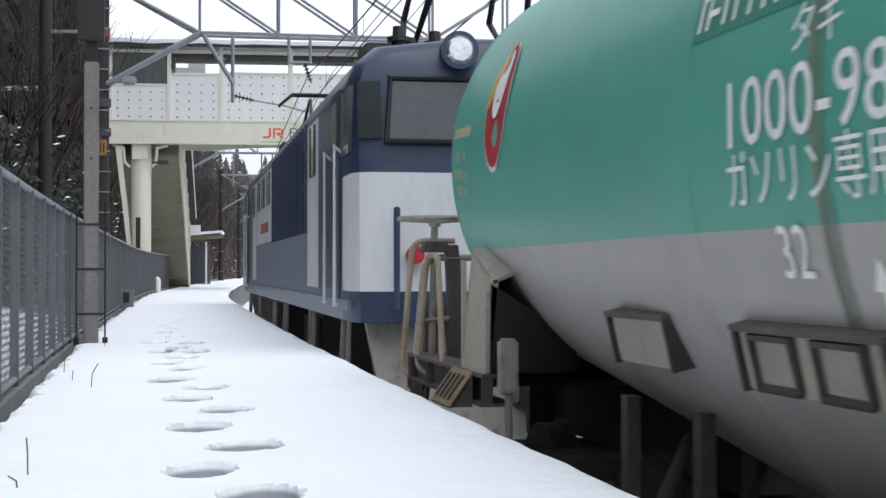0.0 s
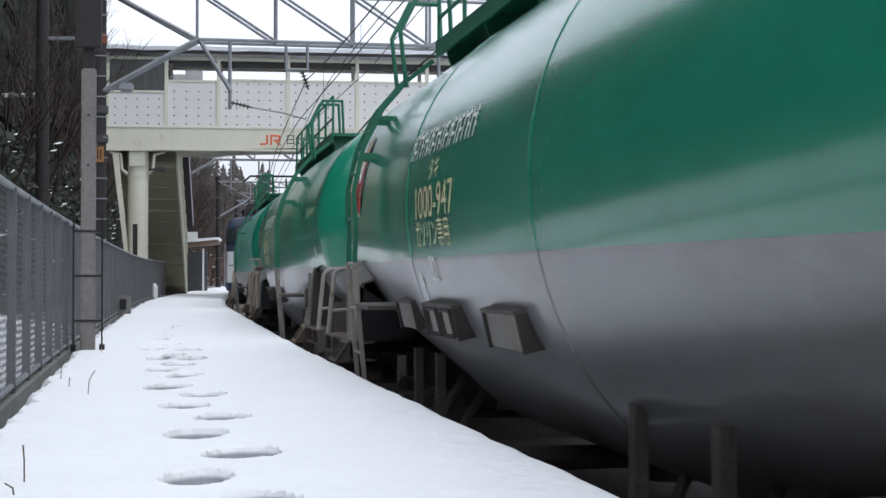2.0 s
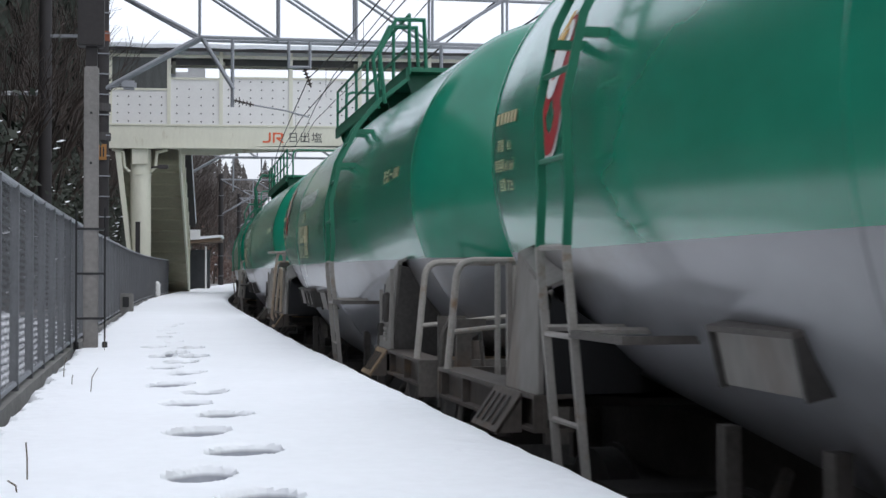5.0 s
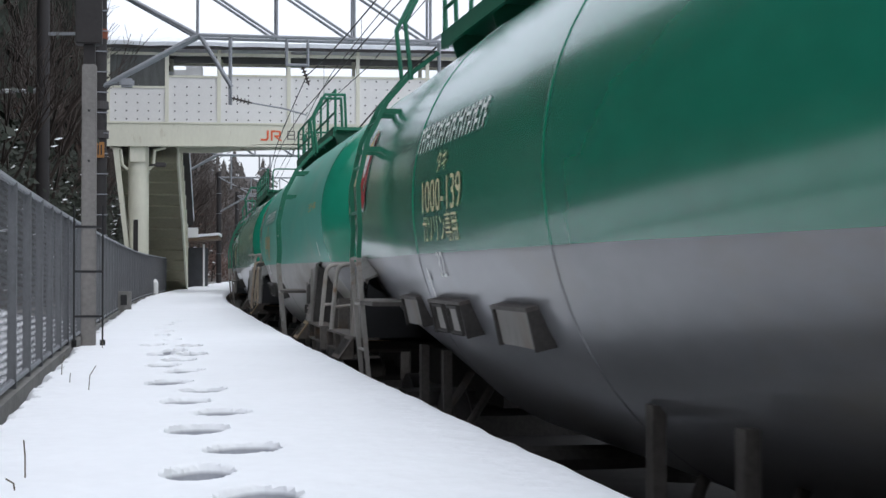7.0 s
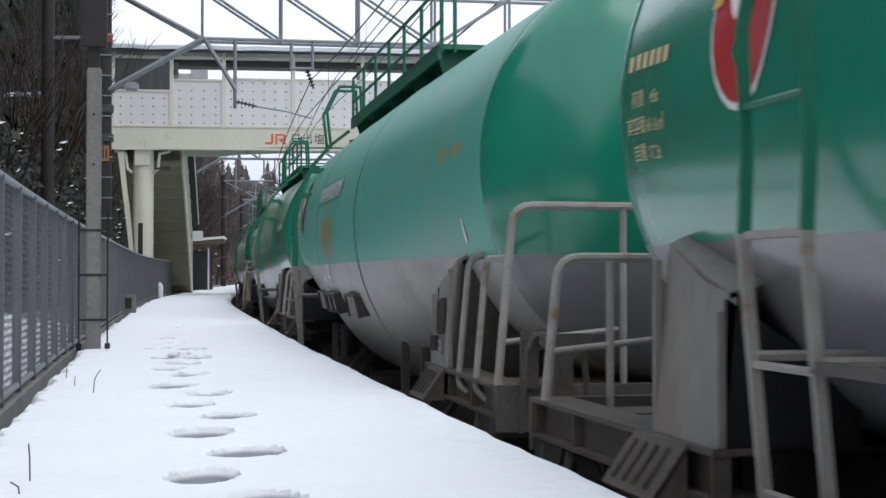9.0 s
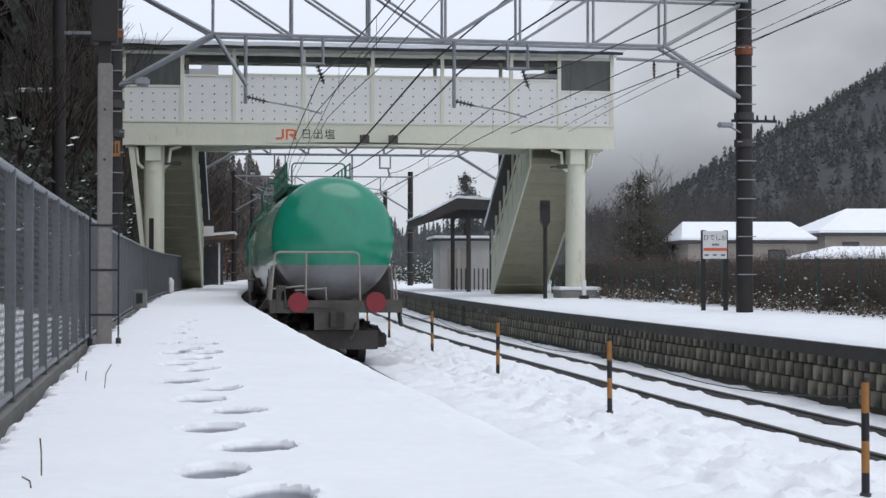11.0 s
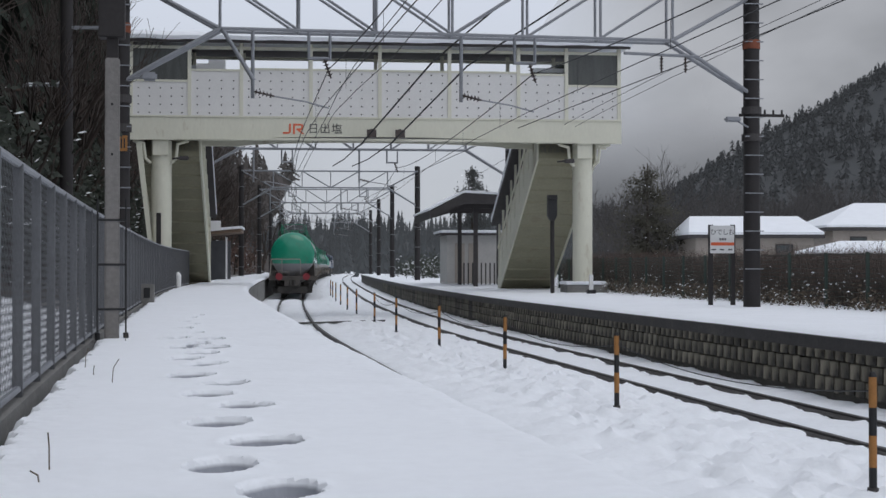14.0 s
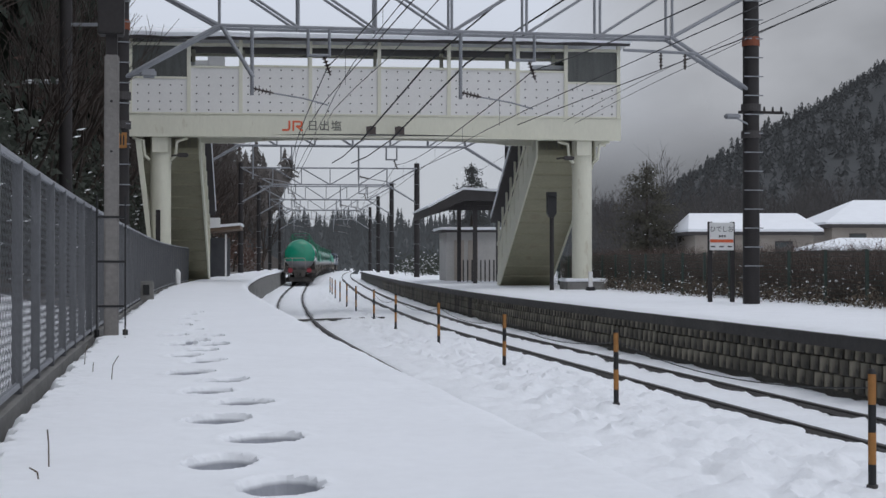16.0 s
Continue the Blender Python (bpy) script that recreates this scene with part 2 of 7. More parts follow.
# ---- the line of the track: distance S along it, offset to its right ----
S_NODES = [-200, -60, -18, -9, 0, 10, 25, 40, 55, 75, 100, 140, 320]
S_HEAD = [-0.32, -0.29, -0.2415, -0.2147, -0.1879, -0.1711, -0.1654, -0.1167, -0.1084, -0.0898, -0.0843, -0.08, -0.03]
SS = np.linspace(-200, 320, 5201)
_h = np.interp(SS, S_NODES, S_HEAD)
_k = np.hanning(101)
SH = np.convolve(np.pad(_h, 50, mode="edge"), _k / _k.sum(), "valid")
SX = np.concatenate([[0], np.cumsum((np.sin(SH[1:]) + np.sin(SH[:-1])) / 2 * 0.1)])
SY = np.concatenate([[0], np.cumsum((np.cos(SH[1:]) + np.cos(SH[:-1])) / 2 * 0.1)])
SX += 1.484 - np.interp(0, SS, SX)
SY += 8 - np.interp(0, SS, SY)


def at(s, off=0.0, z=0.0):
    h = float(np.interp(s, SS, SH))
    return Vector((float(np.interp(s, SS, SX)) + off * math.cos(h), float(np.interp(s, SS, SY)) - off * math.sin(h), z))


def along(s, off=0.0, z=0.0):
    """A pose on the line: y ahead, x to the right."""
    return Matrix.Translation(at(s, off, z)) @ Matrix.Rotation(-float(np.interp(s, SS, SH)), 4, "Z")


# ---- mesh helpers ----
def mesh_of(bm, material, name="mesh", smooth=False):
    me = bpy.data.meshes.new(name)
    bmesh.ops.recalc_face_normals(bm, faces=bm.faces)
    bm.to_mesh(me)
    bm.free()
    for mm in material if isinstance(material, (list, tuple)) else [material]:
        me.materials.append(mm)
    if smooth:
        for p in me.polygons:
            p.use_smooth = True
        me.set_sharp_from_angle(angle=radians(40))
    return me


def part(name, bm, material, parent=None, label="", smooth=False, m=None):
    ob = new(name, mesh_of(bm, material, name, smooth))
    if parent is not None:
        ob.parent = parent
    if m is not None:
        ob.matrix_basis = m
    return tagged(ob, label)


def thing(name, m=None, label="", category="", group="", kind=""):
    ob = new(name)
    ob.empty_display_size = 0.2
    if m is not None:
        ob.matrix_basis = m
    return tagged(ob, label, category, group, kind)


def box(bm, x0, x1, y0, y1, z0, z1, m=None, bevel=0.0):
    r = bmesh.ops.create_cube(bm, size=1)
    vs = r["verts"]
    for v in vs:
        v.co = Vector(((x0 + x1) / 2 + v.co.x * (x1 - x0), (y0 + y1) / 2 + v.co.y * (y1 - y0), (z0 + z1) / 2 + v.co.z * (z1 - z0)))
    if bevel:
        es = list({e for v in vs for e in v.link_edges})
        r = bmesh.ops.bevel(bm, geom=es, offset=bevel, segments=2, affect="EDGES")
        vs = list({v for f in r["faces"] for v in f.verts} | {v for v in vs if v.is_valid})
    if m is not None:
        bmesh.ops.transform(bm, matrix=m, verts=vs)
    return vs


def tube(bm, a, b, r, r2=None, n=8, caps=True):
    a, b = Vector(a), Vector(b)
    r2 = r if r2 is None else r2
    d = (b - a).normalized()
    u = d.orthogonal().normalized()
    w = d.cross(u)
    ra, rb = [], []
    for i in range(n):
        c, s = math.cos(2 * math.pi * i / n), math.sin(2 * math.pi * i / n)
        ra.append(bm.verts.new(a + (u * c + w * s) * r))
        rb.append(bm.verts.new(b + (u * c + w * s) * r2))
    for i in range(n):
        bm.faces.new((ra[i], ra[(i + 1) % n], rb[(i + 1) % n], rb[i]))
    if caps:
        bm.faces.new(ra[::-1])
        bm.faces.new(rb)


def pipe(bm, pts, r, n=8):
    """A bent pipe through the points, with mitred joints."""
    pts = [Vector(p) for p in pts]
    rings = []
    u = None
    for i, p in enumerate(pts):
        d0 = (p - pts[i - 1]).normalized() if i else (pts[1] - p).normalized()
        d1 = (pts[i + 1] - p).normalized() if i < len(pts) - 1 else d0
        d = (d0 + d1).normalized()
        u = d.orthogonal().normalized() if u is None else (u - d * u.dot(d)).normalized()
        w = d.cross(u)
        k = 1 / max(0.5, d.dot(d1))
        rings.append([bm.verts.new(p + (u * math.cos(2 * math.pi * j / n) + w * math.sin(2 * math.pi * j / n)) * r * (k if 0 < i < len(pts) - 1 else 1)) for j in range(n)])
    for a, b in zip(rings, rings[1:]):
        for j in range(n):
            bm.faces.new((a[j], a[(j + 1) % n], b[(j + 1) % n], b[j]))
    bm.faces.new(rings[0][::-1])
    bm.faces.new(rings[-1])


def arc(p0, p1, p2, r, n=4):
    """Points of the rounded corner at p1."""
    p0, p1, p2 = Vector(p0), Vector(p1), Vector(p2)
    a, b = p1 + (p0 - p1).normalized() * r, p1 + (p2 - p1).normalized() * r
    return [a.lerp(p1, t).lerp(p1.lerp(b, t), t) for t in [i / n for i in range(n + 1)]]


def prism(bm, pts, ext):
    """A flat outline drawn out by the vector ext."""
    ext = Vector(ext)
    a = [bm.verts.new(Vector(p)) for p in pts]
    b = [bm.verts.new(Vector(p) + ext) for p in pts]
    n = len(pts)
    bm.faces.new(a)
    bm.faces.new(b[::-1])
    for i in range(n):
        bm.faces.new((a[i], b[i], b[(i + 1) % n], a[(i + 1) % n]))


def sweep(bm, outline, s_list, closed=False):
    """An outline of (offset, z) swept along the track."""
    rings = [[bm.verts.new(at(s, o, z)) for o, z in outline] for s in s_list]
    n = len(outline)
    for a, b in zip(rings, rings[1:]):
        for j in range(n if closed else n - 1):
            bm.faces.new((a[j], a[(j + 1) % n], b[(j + 1) % n], b[j]))
    if closed:
        bm.faces.new(rings[0])
        bm.faces.new(rings[-1][::-1])


def text_mesh(body, size, spacing=1.0):
    """Lettering as flat vertices and faces, centred on the origin."""
    cu = bpy.data.curves.new("lettering", "FONT")
    cu.body, cu.size, cu.align_x, cu.align_y, cu.space_character = body, size, "CENTER", "CENTER", spacing
    cu.resolution_u = 3
    ob = new("lettering", cu)
    bpy.context.view_layer.update()
    me = ob.evaluated_get(bpy.context.evaluated_depsgraph_get()).to_mesh()
    vs = [v.co.copy() for v in me.vertices]
    fs = [tuple(p.vertices) for p in me.polygons]
    bpy.data.objects.remove(ob)
    bpy.data.curves.remove(cu)
    return vs, fs


# ---- ground, tracks and platforms ----
TRACK2 = 4.45
PLAT = 1.133
PLAT2 = 0.87
EDGE = -1.47
EDGE2 = 5.85


def srange(a, b, step):
    n = max(1, round((b - a) / step))
    return [a + (b - a) * i / n for i in range(n + 1)]


def make_ground():
    bm = bmesh.new()
    t2 = TRACK2
    offs = [-60, -30, -16, -9, -5, -2.6, -1.9, -1.5, -1.2, -0.95, -0.75, -0.66, -0.6, -0.56, -0.5, -0.45, -0.2, 0.2, 0.45, 0.5, 0.56, 0.6, 0.66, 0.75, 0.95, 1.2,
            1.35] + [1.5 + 0.06 * i for i in range(31)] + [t2 + o for o in (-0.95, -0.75, -0.66, -0.6, -0.5, -0.4, -0.2, 0.2, 0.4, 0.5, 0.6, 0.66, 0.75, 0.95)] + [5.6, 6, 7, 9, 14, 30, 60]
    ss = srange(-190, -2, 10)[:-1] + srange(-2, 26, 0.08)[:-1] + srange(26, 50, 0.3)[:-1] + srange(50, 120, 1.5)[:-1] + srange(120, 310, 10)
    rings = []
    for s in ss:
        row = []
        for o in offs:
            d = min(abs(abs(o) - 0.56), abs(abs(o - TRACK2) - 0.56))
            z = -0.035 - 0.09 * math.exp(-(d / 0.09) ** 2)
            if 0.9 < o < 3.6:
                z += 0.05 * math.sin((o - 0.9) / 2.7 * math.pi)
            p = at(s, o if abs(o) < 20 else o, 0)
            if abs(o) < 8 and -1.6 < o:
                lump = 1.0 if 0.9 < o < 3.6 else 0.45
                z += 0.05 * noise.noise(Vector((p.x * 1.3, p.y * 1.3, 0))) + lump * (0.1 * noise.noise(Vector((p.x * 3.4, p.y * 3.4, 3))) + 0.1 * abs(noise.noise(Vector((p.x * 6.5, p.y * 6.5, 5)))) - 0.03)
            row.append(bm.verts.new((p.x, p.y, z)))
        rings.append(row)
    for a, b in zip(rings, rings[1:]):
        for j in range(len(offs) - 1):
            bm.faces.new((a[j], a[j + 1], b[j + 1], b[j]))
    # outwards to the horizon
    g = part("ground", bm, M["snow"], smooth=True)
    tagged(g, "snow-covered ground and track bed", "ground", kind="structure")
    bm = bmesh.new()
    box(bm, -4000, 4000, -4000, 4000, -0.7, -0.4)
    tagged(part("ground_far", bm, M["snow"]), "snowy valley floor reaching the hills", "ground", kind="structure")


def make_rails():
    prof = [(-0.065, -0.15), (0.065, -0.15), (0.065, -0.135), (0.012, -0.11), (0.012, -0.04), (0.034, -0.03), (0.034, -0.004), (0.026, 0.0),
            (-0.026, 0.0), (-0.034, -0.004), (-0.034, -0.03), (-0.012, -0.04), (-0.012, -0.11), (-0.065, -0.135)]
    for off, nm in ((0, "track"), (TRACK2, "second track")):
        for sg in (-1, 1):
            bm = bmesh.new()
            sweep(bm, [(off + sg * 0.56 + a, b) for a, b in prof], srange(-190, 0, 10)[:-1] + srange(0, 130, 1.5)[:-1] + srange(130, 300, 6), True)
            tagged(part("rail", bm, M["rail"]), "dark steel running rail half buried in snow", "rail", "rails of the " + nm, kind="structure")
    # swept dark ballast showing beside the rails of the second track
    for off in (TRACK2 - 0.56, TRACK2 + 0.56):
        bm = bmesh.new()
        rng = random.Random(int(off * 100))
        ss = srange(2, 150, 0.4)
        rings = []
        for s in ss:
            w0, w1 = 0.11 + 0.05 * rng.random(), 0.1 + 0.05 * rng.random()
            rings.append([bm.verts.new(at(s, off + o, z)) for o, z in ((-w0, -0.06), (-w0 * 0.6, -0.028), (0, -0.03), (w1 * 0.6, -0.028), (w1, -0.06))])
        for a, b in zip(rings, rings[1:]):
            for j in range(4):
                bm.faces.new((a[j], a[j + 1], b[j + 1], b[j]))
        tagged(part("ballast_strip", bm, M["ballast"]), "bare dark ballast along the rail of the second track", "ballast", kind="stuff")


def make_platform():
    # snow on the platform, a fine grid with trodden footprints
    bm = bmesh.new()
    ss = srange(-60, -6, 3)[:-1] + srange(-6, 3, 0.02)[:-1] + srange(3, 13, 0.06)[:-1] + srange(13, 16, 0.2)[:-1] + srange(16, 40, 0.5)[:-1] + srange(40, 120, 3)
    offs = [EDGE, EDGE - 0.015, EDGE - 0.04, EDGE - 0.08, EDGE - 0.13, EDGE - 0.2, EDGE - 0.28] + [EDGE - 0.35 - 0.021 * i for i in range(0, 94)] + [-4.5, -5.2, -6]
    rings = []
    for s in ss:
        row = []
        wob = 0.03 * noise.noise(Vector((s * 0.9, 0, 7))) + 0.015 * noise.noise(Vector((s * 3.1, 0, 9)))
        for i, o in enumerate(offs):
            e = EDGE - o
            p = at(s, o + wob * max(0, 1 - e / 0.6))
            drop = -0.09 * max(0, 1 - e / 0.16) ** 2
            z = PLAT + drop + 0.008 * noise.noise(Vector((p.x * 0.8, p.y * 0.8, 1))) + 0.004 * noise.noise(Vector((p.x * 4, p.y * 4, 2)))
            bank = -o - 3.56 + 0.08 * noise.noise(Vector((s * 2.2, 0, 3))) + 0.04 * noise.noise(Vector((s * 7, 0, 4)))
            if bank > 0:
                z -= min(0.2, bank * 2.5)
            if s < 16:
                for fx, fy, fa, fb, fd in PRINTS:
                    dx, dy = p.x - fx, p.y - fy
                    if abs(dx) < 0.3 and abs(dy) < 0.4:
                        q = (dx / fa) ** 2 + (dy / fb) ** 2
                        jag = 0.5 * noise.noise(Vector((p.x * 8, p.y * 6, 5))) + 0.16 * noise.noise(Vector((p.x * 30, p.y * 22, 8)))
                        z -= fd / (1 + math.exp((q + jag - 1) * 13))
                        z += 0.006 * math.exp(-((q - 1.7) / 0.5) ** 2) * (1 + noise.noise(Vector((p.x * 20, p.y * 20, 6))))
            row.append(bm.verts.new((p.x, p.y, z)))
        rings.append(row)
    for a, b in zip(rings, rings[1:]):
        for j in range(len(offs) - 1):
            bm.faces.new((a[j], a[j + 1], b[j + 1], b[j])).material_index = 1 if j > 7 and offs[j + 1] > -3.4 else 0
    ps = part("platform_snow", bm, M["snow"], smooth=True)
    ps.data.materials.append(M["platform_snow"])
    tagged(ps, "fresh snow on the platform with a trail of footprints", "snow", kind="structure")
    bm = bmesh.new()
    sweep(bm, [(EDGE - 0.02, PLAT - 0.14), (EDGE - 0.02, -0.3), (-6, -0.3), (-6, PLAT - 0.14)], srange(-60, 120, 3), True)
    tagged(part("platform_1", bm, M["concrete"]), "dark old concrete platform wall beside the track", "platform", kind="structure")


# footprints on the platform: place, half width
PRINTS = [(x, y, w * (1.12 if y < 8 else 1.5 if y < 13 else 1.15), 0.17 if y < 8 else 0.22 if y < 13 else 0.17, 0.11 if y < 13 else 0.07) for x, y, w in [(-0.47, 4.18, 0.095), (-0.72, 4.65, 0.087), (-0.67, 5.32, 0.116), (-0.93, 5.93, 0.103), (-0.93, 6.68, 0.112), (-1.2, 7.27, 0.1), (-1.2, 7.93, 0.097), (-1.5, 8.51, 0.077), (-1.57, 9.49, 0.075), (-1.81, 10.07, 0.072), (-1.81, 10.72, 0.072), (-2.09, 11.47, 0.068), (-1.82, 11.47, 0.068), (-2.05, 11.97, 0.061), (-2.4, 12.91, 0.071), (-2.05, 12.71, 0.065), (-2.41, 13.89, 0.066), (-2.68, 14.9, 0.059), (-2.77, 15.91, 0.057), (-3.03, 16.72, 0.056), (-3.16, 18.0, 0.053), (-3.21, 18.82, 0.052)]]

make_ground()
make_rails()
make_platform()


def make_platform2():
    s0, s1 = -20, 150
    bm = bmesh.new()
    sweep(bm, [(EDGE2 + 0.02, PLAT2 - 0.24), (EDGE2 + 0.02, -0.3), (EDGE2 + 9, -0.3), (EDGE2 + 9, PLAT2 - 0.24)], srange(s0, s1, 3), True)
    wall = tagged(part("platform_2", bm, M["joint"]), "stone-block platform wall with a dark concrete coping", "platform", kind="structure")
    bm = bmesh.new()
    sweep(bm, [(EDGE2 - 0.07, PLAT2 - 0.24), (EDGE2 - 0.07, PLAT2 - 0.06), (EDGE2 + 0.5, PLAT2 - 0.06), (EDGE2 + 0.5, PLAT2 - 0.24)], srange(s0, s1, 2), True)
    part("coping", bm, M["coping"], wall, "dark stained concrete coping")
    bm = bmesh.new()
    rings = []
    for s in srange(s0, s1, 0.5):
        row = []
        for o in [0.06, 0.09, 0.16, 0.3, 0.6, 1, 1.5, 2, 2.6, 3.2, 4, 5, 7, 9, 14, 25, 45]:
            p = at(s, EDGE2 - 0.05 + o)
            z = PLAT2 - 0.07 * max(0, 1 - (o - 0.06) / 0.25) ** 2 + 0.02 * noise.noise(Vector((p.x, p.y, 4))) + (0.012 * noise.noise(Vector((p.x * 4, p.y * 4, 4))))
            if o > 9:
                z -= 0.02 * (o - 9)
            row.append(bm.verts.new((p.x, p.y, z)))
        rings.append(row)
    for a, b in zip(rings, rings[1:]):
        for j in range(16):
            bm.faces.new((a[j], a[j + 1], b[j + 1], b[j]))
    tagged(part("platform_2_snow", bm, M["snow"], smooth=True), "snow lying on the far platform", "snow", kind="structure")
    return wall


WALL2 = make_platform2()


# ---- station furniture on the near platform ----
FENCE = -3.72


def make_fence():
    fe = thing("chain_link_fence", None, "grey chain-link fence along the back of the platform", "fence")
    posts = srange(-4, 44, 1.0)
    top = 1.17
    for i, s in enumerate(posts):
        bm = bmesh.new()
        m = along(s, FENCE, PLAT)
        box(bm, -0.025, 0.025, -0.022, 0.022, -0.2, top, m)
        part("post", bm, M["fence"], fe)
    for dz, nm in ((top, "top_rail"), (0.02, "bottom_rail")):
        bm = bmesh.new()
        pipe(bm, [at(a, FENCE, PLAT + dz) for a in posts], 0.021, n=6)
        part(nm, bm, M["galv"], fe)
    bm = bmesh.new()
    sweep(bm, [(FENCE - 0.05, PLAT - 0.3), (FENCE - 0.05, PLAT - 0.02), (FENCE + 0.05, PLAT - 0.02), (FENCE + 0.05, PLAT - 0.3)], posts, True)
    part("kerb", bm, M["concrete"], fe, "dark concrete fence footing")
    # woven wire, two sets of slanting strands
    bm = bmesh.new()
    h, step = top, 0.065
    k = 0
    s = -4 - h
    while s < 44:
        for sg in (1, -1):
            s0, s1 = (s, s + h * 0.8) if sg > 0 else (s + h * 0.8, s)
            a, b = at(s0, FENCE + 0.01 * sg, PLAT + 0.02), at(s1, FENCE + 0.01 * sg, PLAT + h)
            r = 0.0014
            vs = [bm.verts.new(p) for p in (a + Vector((0, -r * 1.5, 0)), a + Vector((0, r * 1.5, 0)), b + Vector((0, r * 1.5, 0)), b + Vector((0, -r * 1.5, 0)))]
            bm.faces.new(vs)
            vs = [bm.verts.new(p) for p in (a + Vector((-r, 0, 0)), a + Vector((r, 0, 0)), b + Vector((r, 0, 0)), b + Vector((-r, 0, 0)))]
            bm.faces.new(vs)
        s += step if s < 16 else step * 1.6
    tagged(part("wire_mesh", bm, M["fence"], fe), kind="stuff")


make_fence()


def make_near_pole():
    po = thing("concrete_pole", along(5.6, -3.5, PLAT - 0.1), "slim weathered concrete pole with a dark steel extension", "pole")
    bm = bmesh.new()
    box(bm, -0.064, 0.064, -0.064, 0.064, 0, 2.62, bevel=0.012)
    part("shaft", bm, M["pole_con"], po)
    bm = bmesh.new()
    box(bm, -0.05, 0.05, -0.05, 0.05, 2.5, 3.2)
    box(bm, -0.12, 0.11, -0.1, 0.1, 2.8, 4.6, bevel=0.01)
    part("extension", bm, M["pole_dark"], po, "dark brown steel box section")
    for z in (0.35, 0.75, 1.15):
        bm = bmesh.new()
        box(bm, -0.12, 0.12, -0.07, 0.07, z, z + 0.02)
        part("clamp", bm, M["black"], po)
    for x in (-0.125, 0.125):
        bm = bmesh.new()
        tube(bm, (x, -0.05, 0.05), (x, -0.05, 1.35), 0.008, n=5)
        tube(bm, (x, -0.05, 0.08), (x, -0.05, 0.15), 0.025, n=6)
        part("stay_rod", bm, M["black"], po)
    for z in (1.75, 2.2):
        bm = bmesh.new()
        tube(bm, (0, -0.068, z), (0, -0.06, z), 0.012, n=8)
        part("bolt", bm, M["black"], po)


make_near_pole()


def make_small_platform_things():
    # dark post and grey cabinet by the fence
    po = thing("marker_post", along(30.9, -3.85, PLAT - 0.1), "dark square steel post on the platform", "post")
    bm = bmesh.new()
    box(bm, -0.06, 0.06, -0.06, 0.06, 0, 2.15)
    part("shaft", bm, M["pole_dark"], po)
    cb = thing("junction_box", along(18.4, -3.6, PLAT - 0.1), "small grey concrete junction box by the fence", "box")
    bm = bmesh.new()
    box(bm, -0.12, 0.12, -0.15, 0.15, 0, 0.42, bevel=0.02)
    part("body", bm, M["concrete"], cb)
    bm = bmesh.new()
    box(bm, -0.06, 0.05, -0.17, -0.148, 0.18, 0.36)
    part("opening", bm, M["black"], cb)
    cy = thing("white_canister", along(38.0, -3.7, PLAT - 0.05), "small white gas canister on the platform", "canister")
    bm = bmesh.new()
    tube(bm, (0, 0, 0), (0, 0, 0.4), 0.11, n=16)
    tube(bm, (0, 0, 0.4), (0, 0, 0.5), 0.11, 0.04, n=16)
    part("body", bm, M["white"], cy, smooth=True)
    # dry stalks through the snow
    for x, y, h, lean in ((-2.3, 9.2, 0.12, 0.02), (-1.85, 8.0, 0.13, 0.04), (-1.25, 4.55, 0.12, -0.005), (-1.21, 4.3, 0.035, -0.03), (-2.1, 8.6, 0.05, 0.005), (-2.75, 12.4, 0.12, 0.01)):
        bm = bmesh.new()
        pipe(bm, [(x, y, PLAT - 0.02), (x + lean * 0.2, y, PLAT + h * 0.6), (x + lean, y, PLAT + h)], 0.0026, n=5)
        tagged(part("dry_stalk", bm, M["dry"]), "thin dry grass stalk standing in snow", "plant stalk", "dry stalks on the platform")


make_small_platform_things()


# ---- footbridge ----
BR_L, BR_R = Vector((-10.32, 47.0, 0)), Vector((6.09, 48.75, 0))
BR_DIR = (BR_R - BR_L).normalized()
BR_LEN = (BR_R - BR_L).length
BRM = Matrix.Translation(BR_L) @ Matrix.Rotation(math.atan2(BR_DIR.y, BR_DIR.x), 4, "Z")
BR_Z0, BR_Z1, BR_Z2, BR_Z3, BR_Z4 = 5.94, 6.7, 8.28, 9.08, 9.2


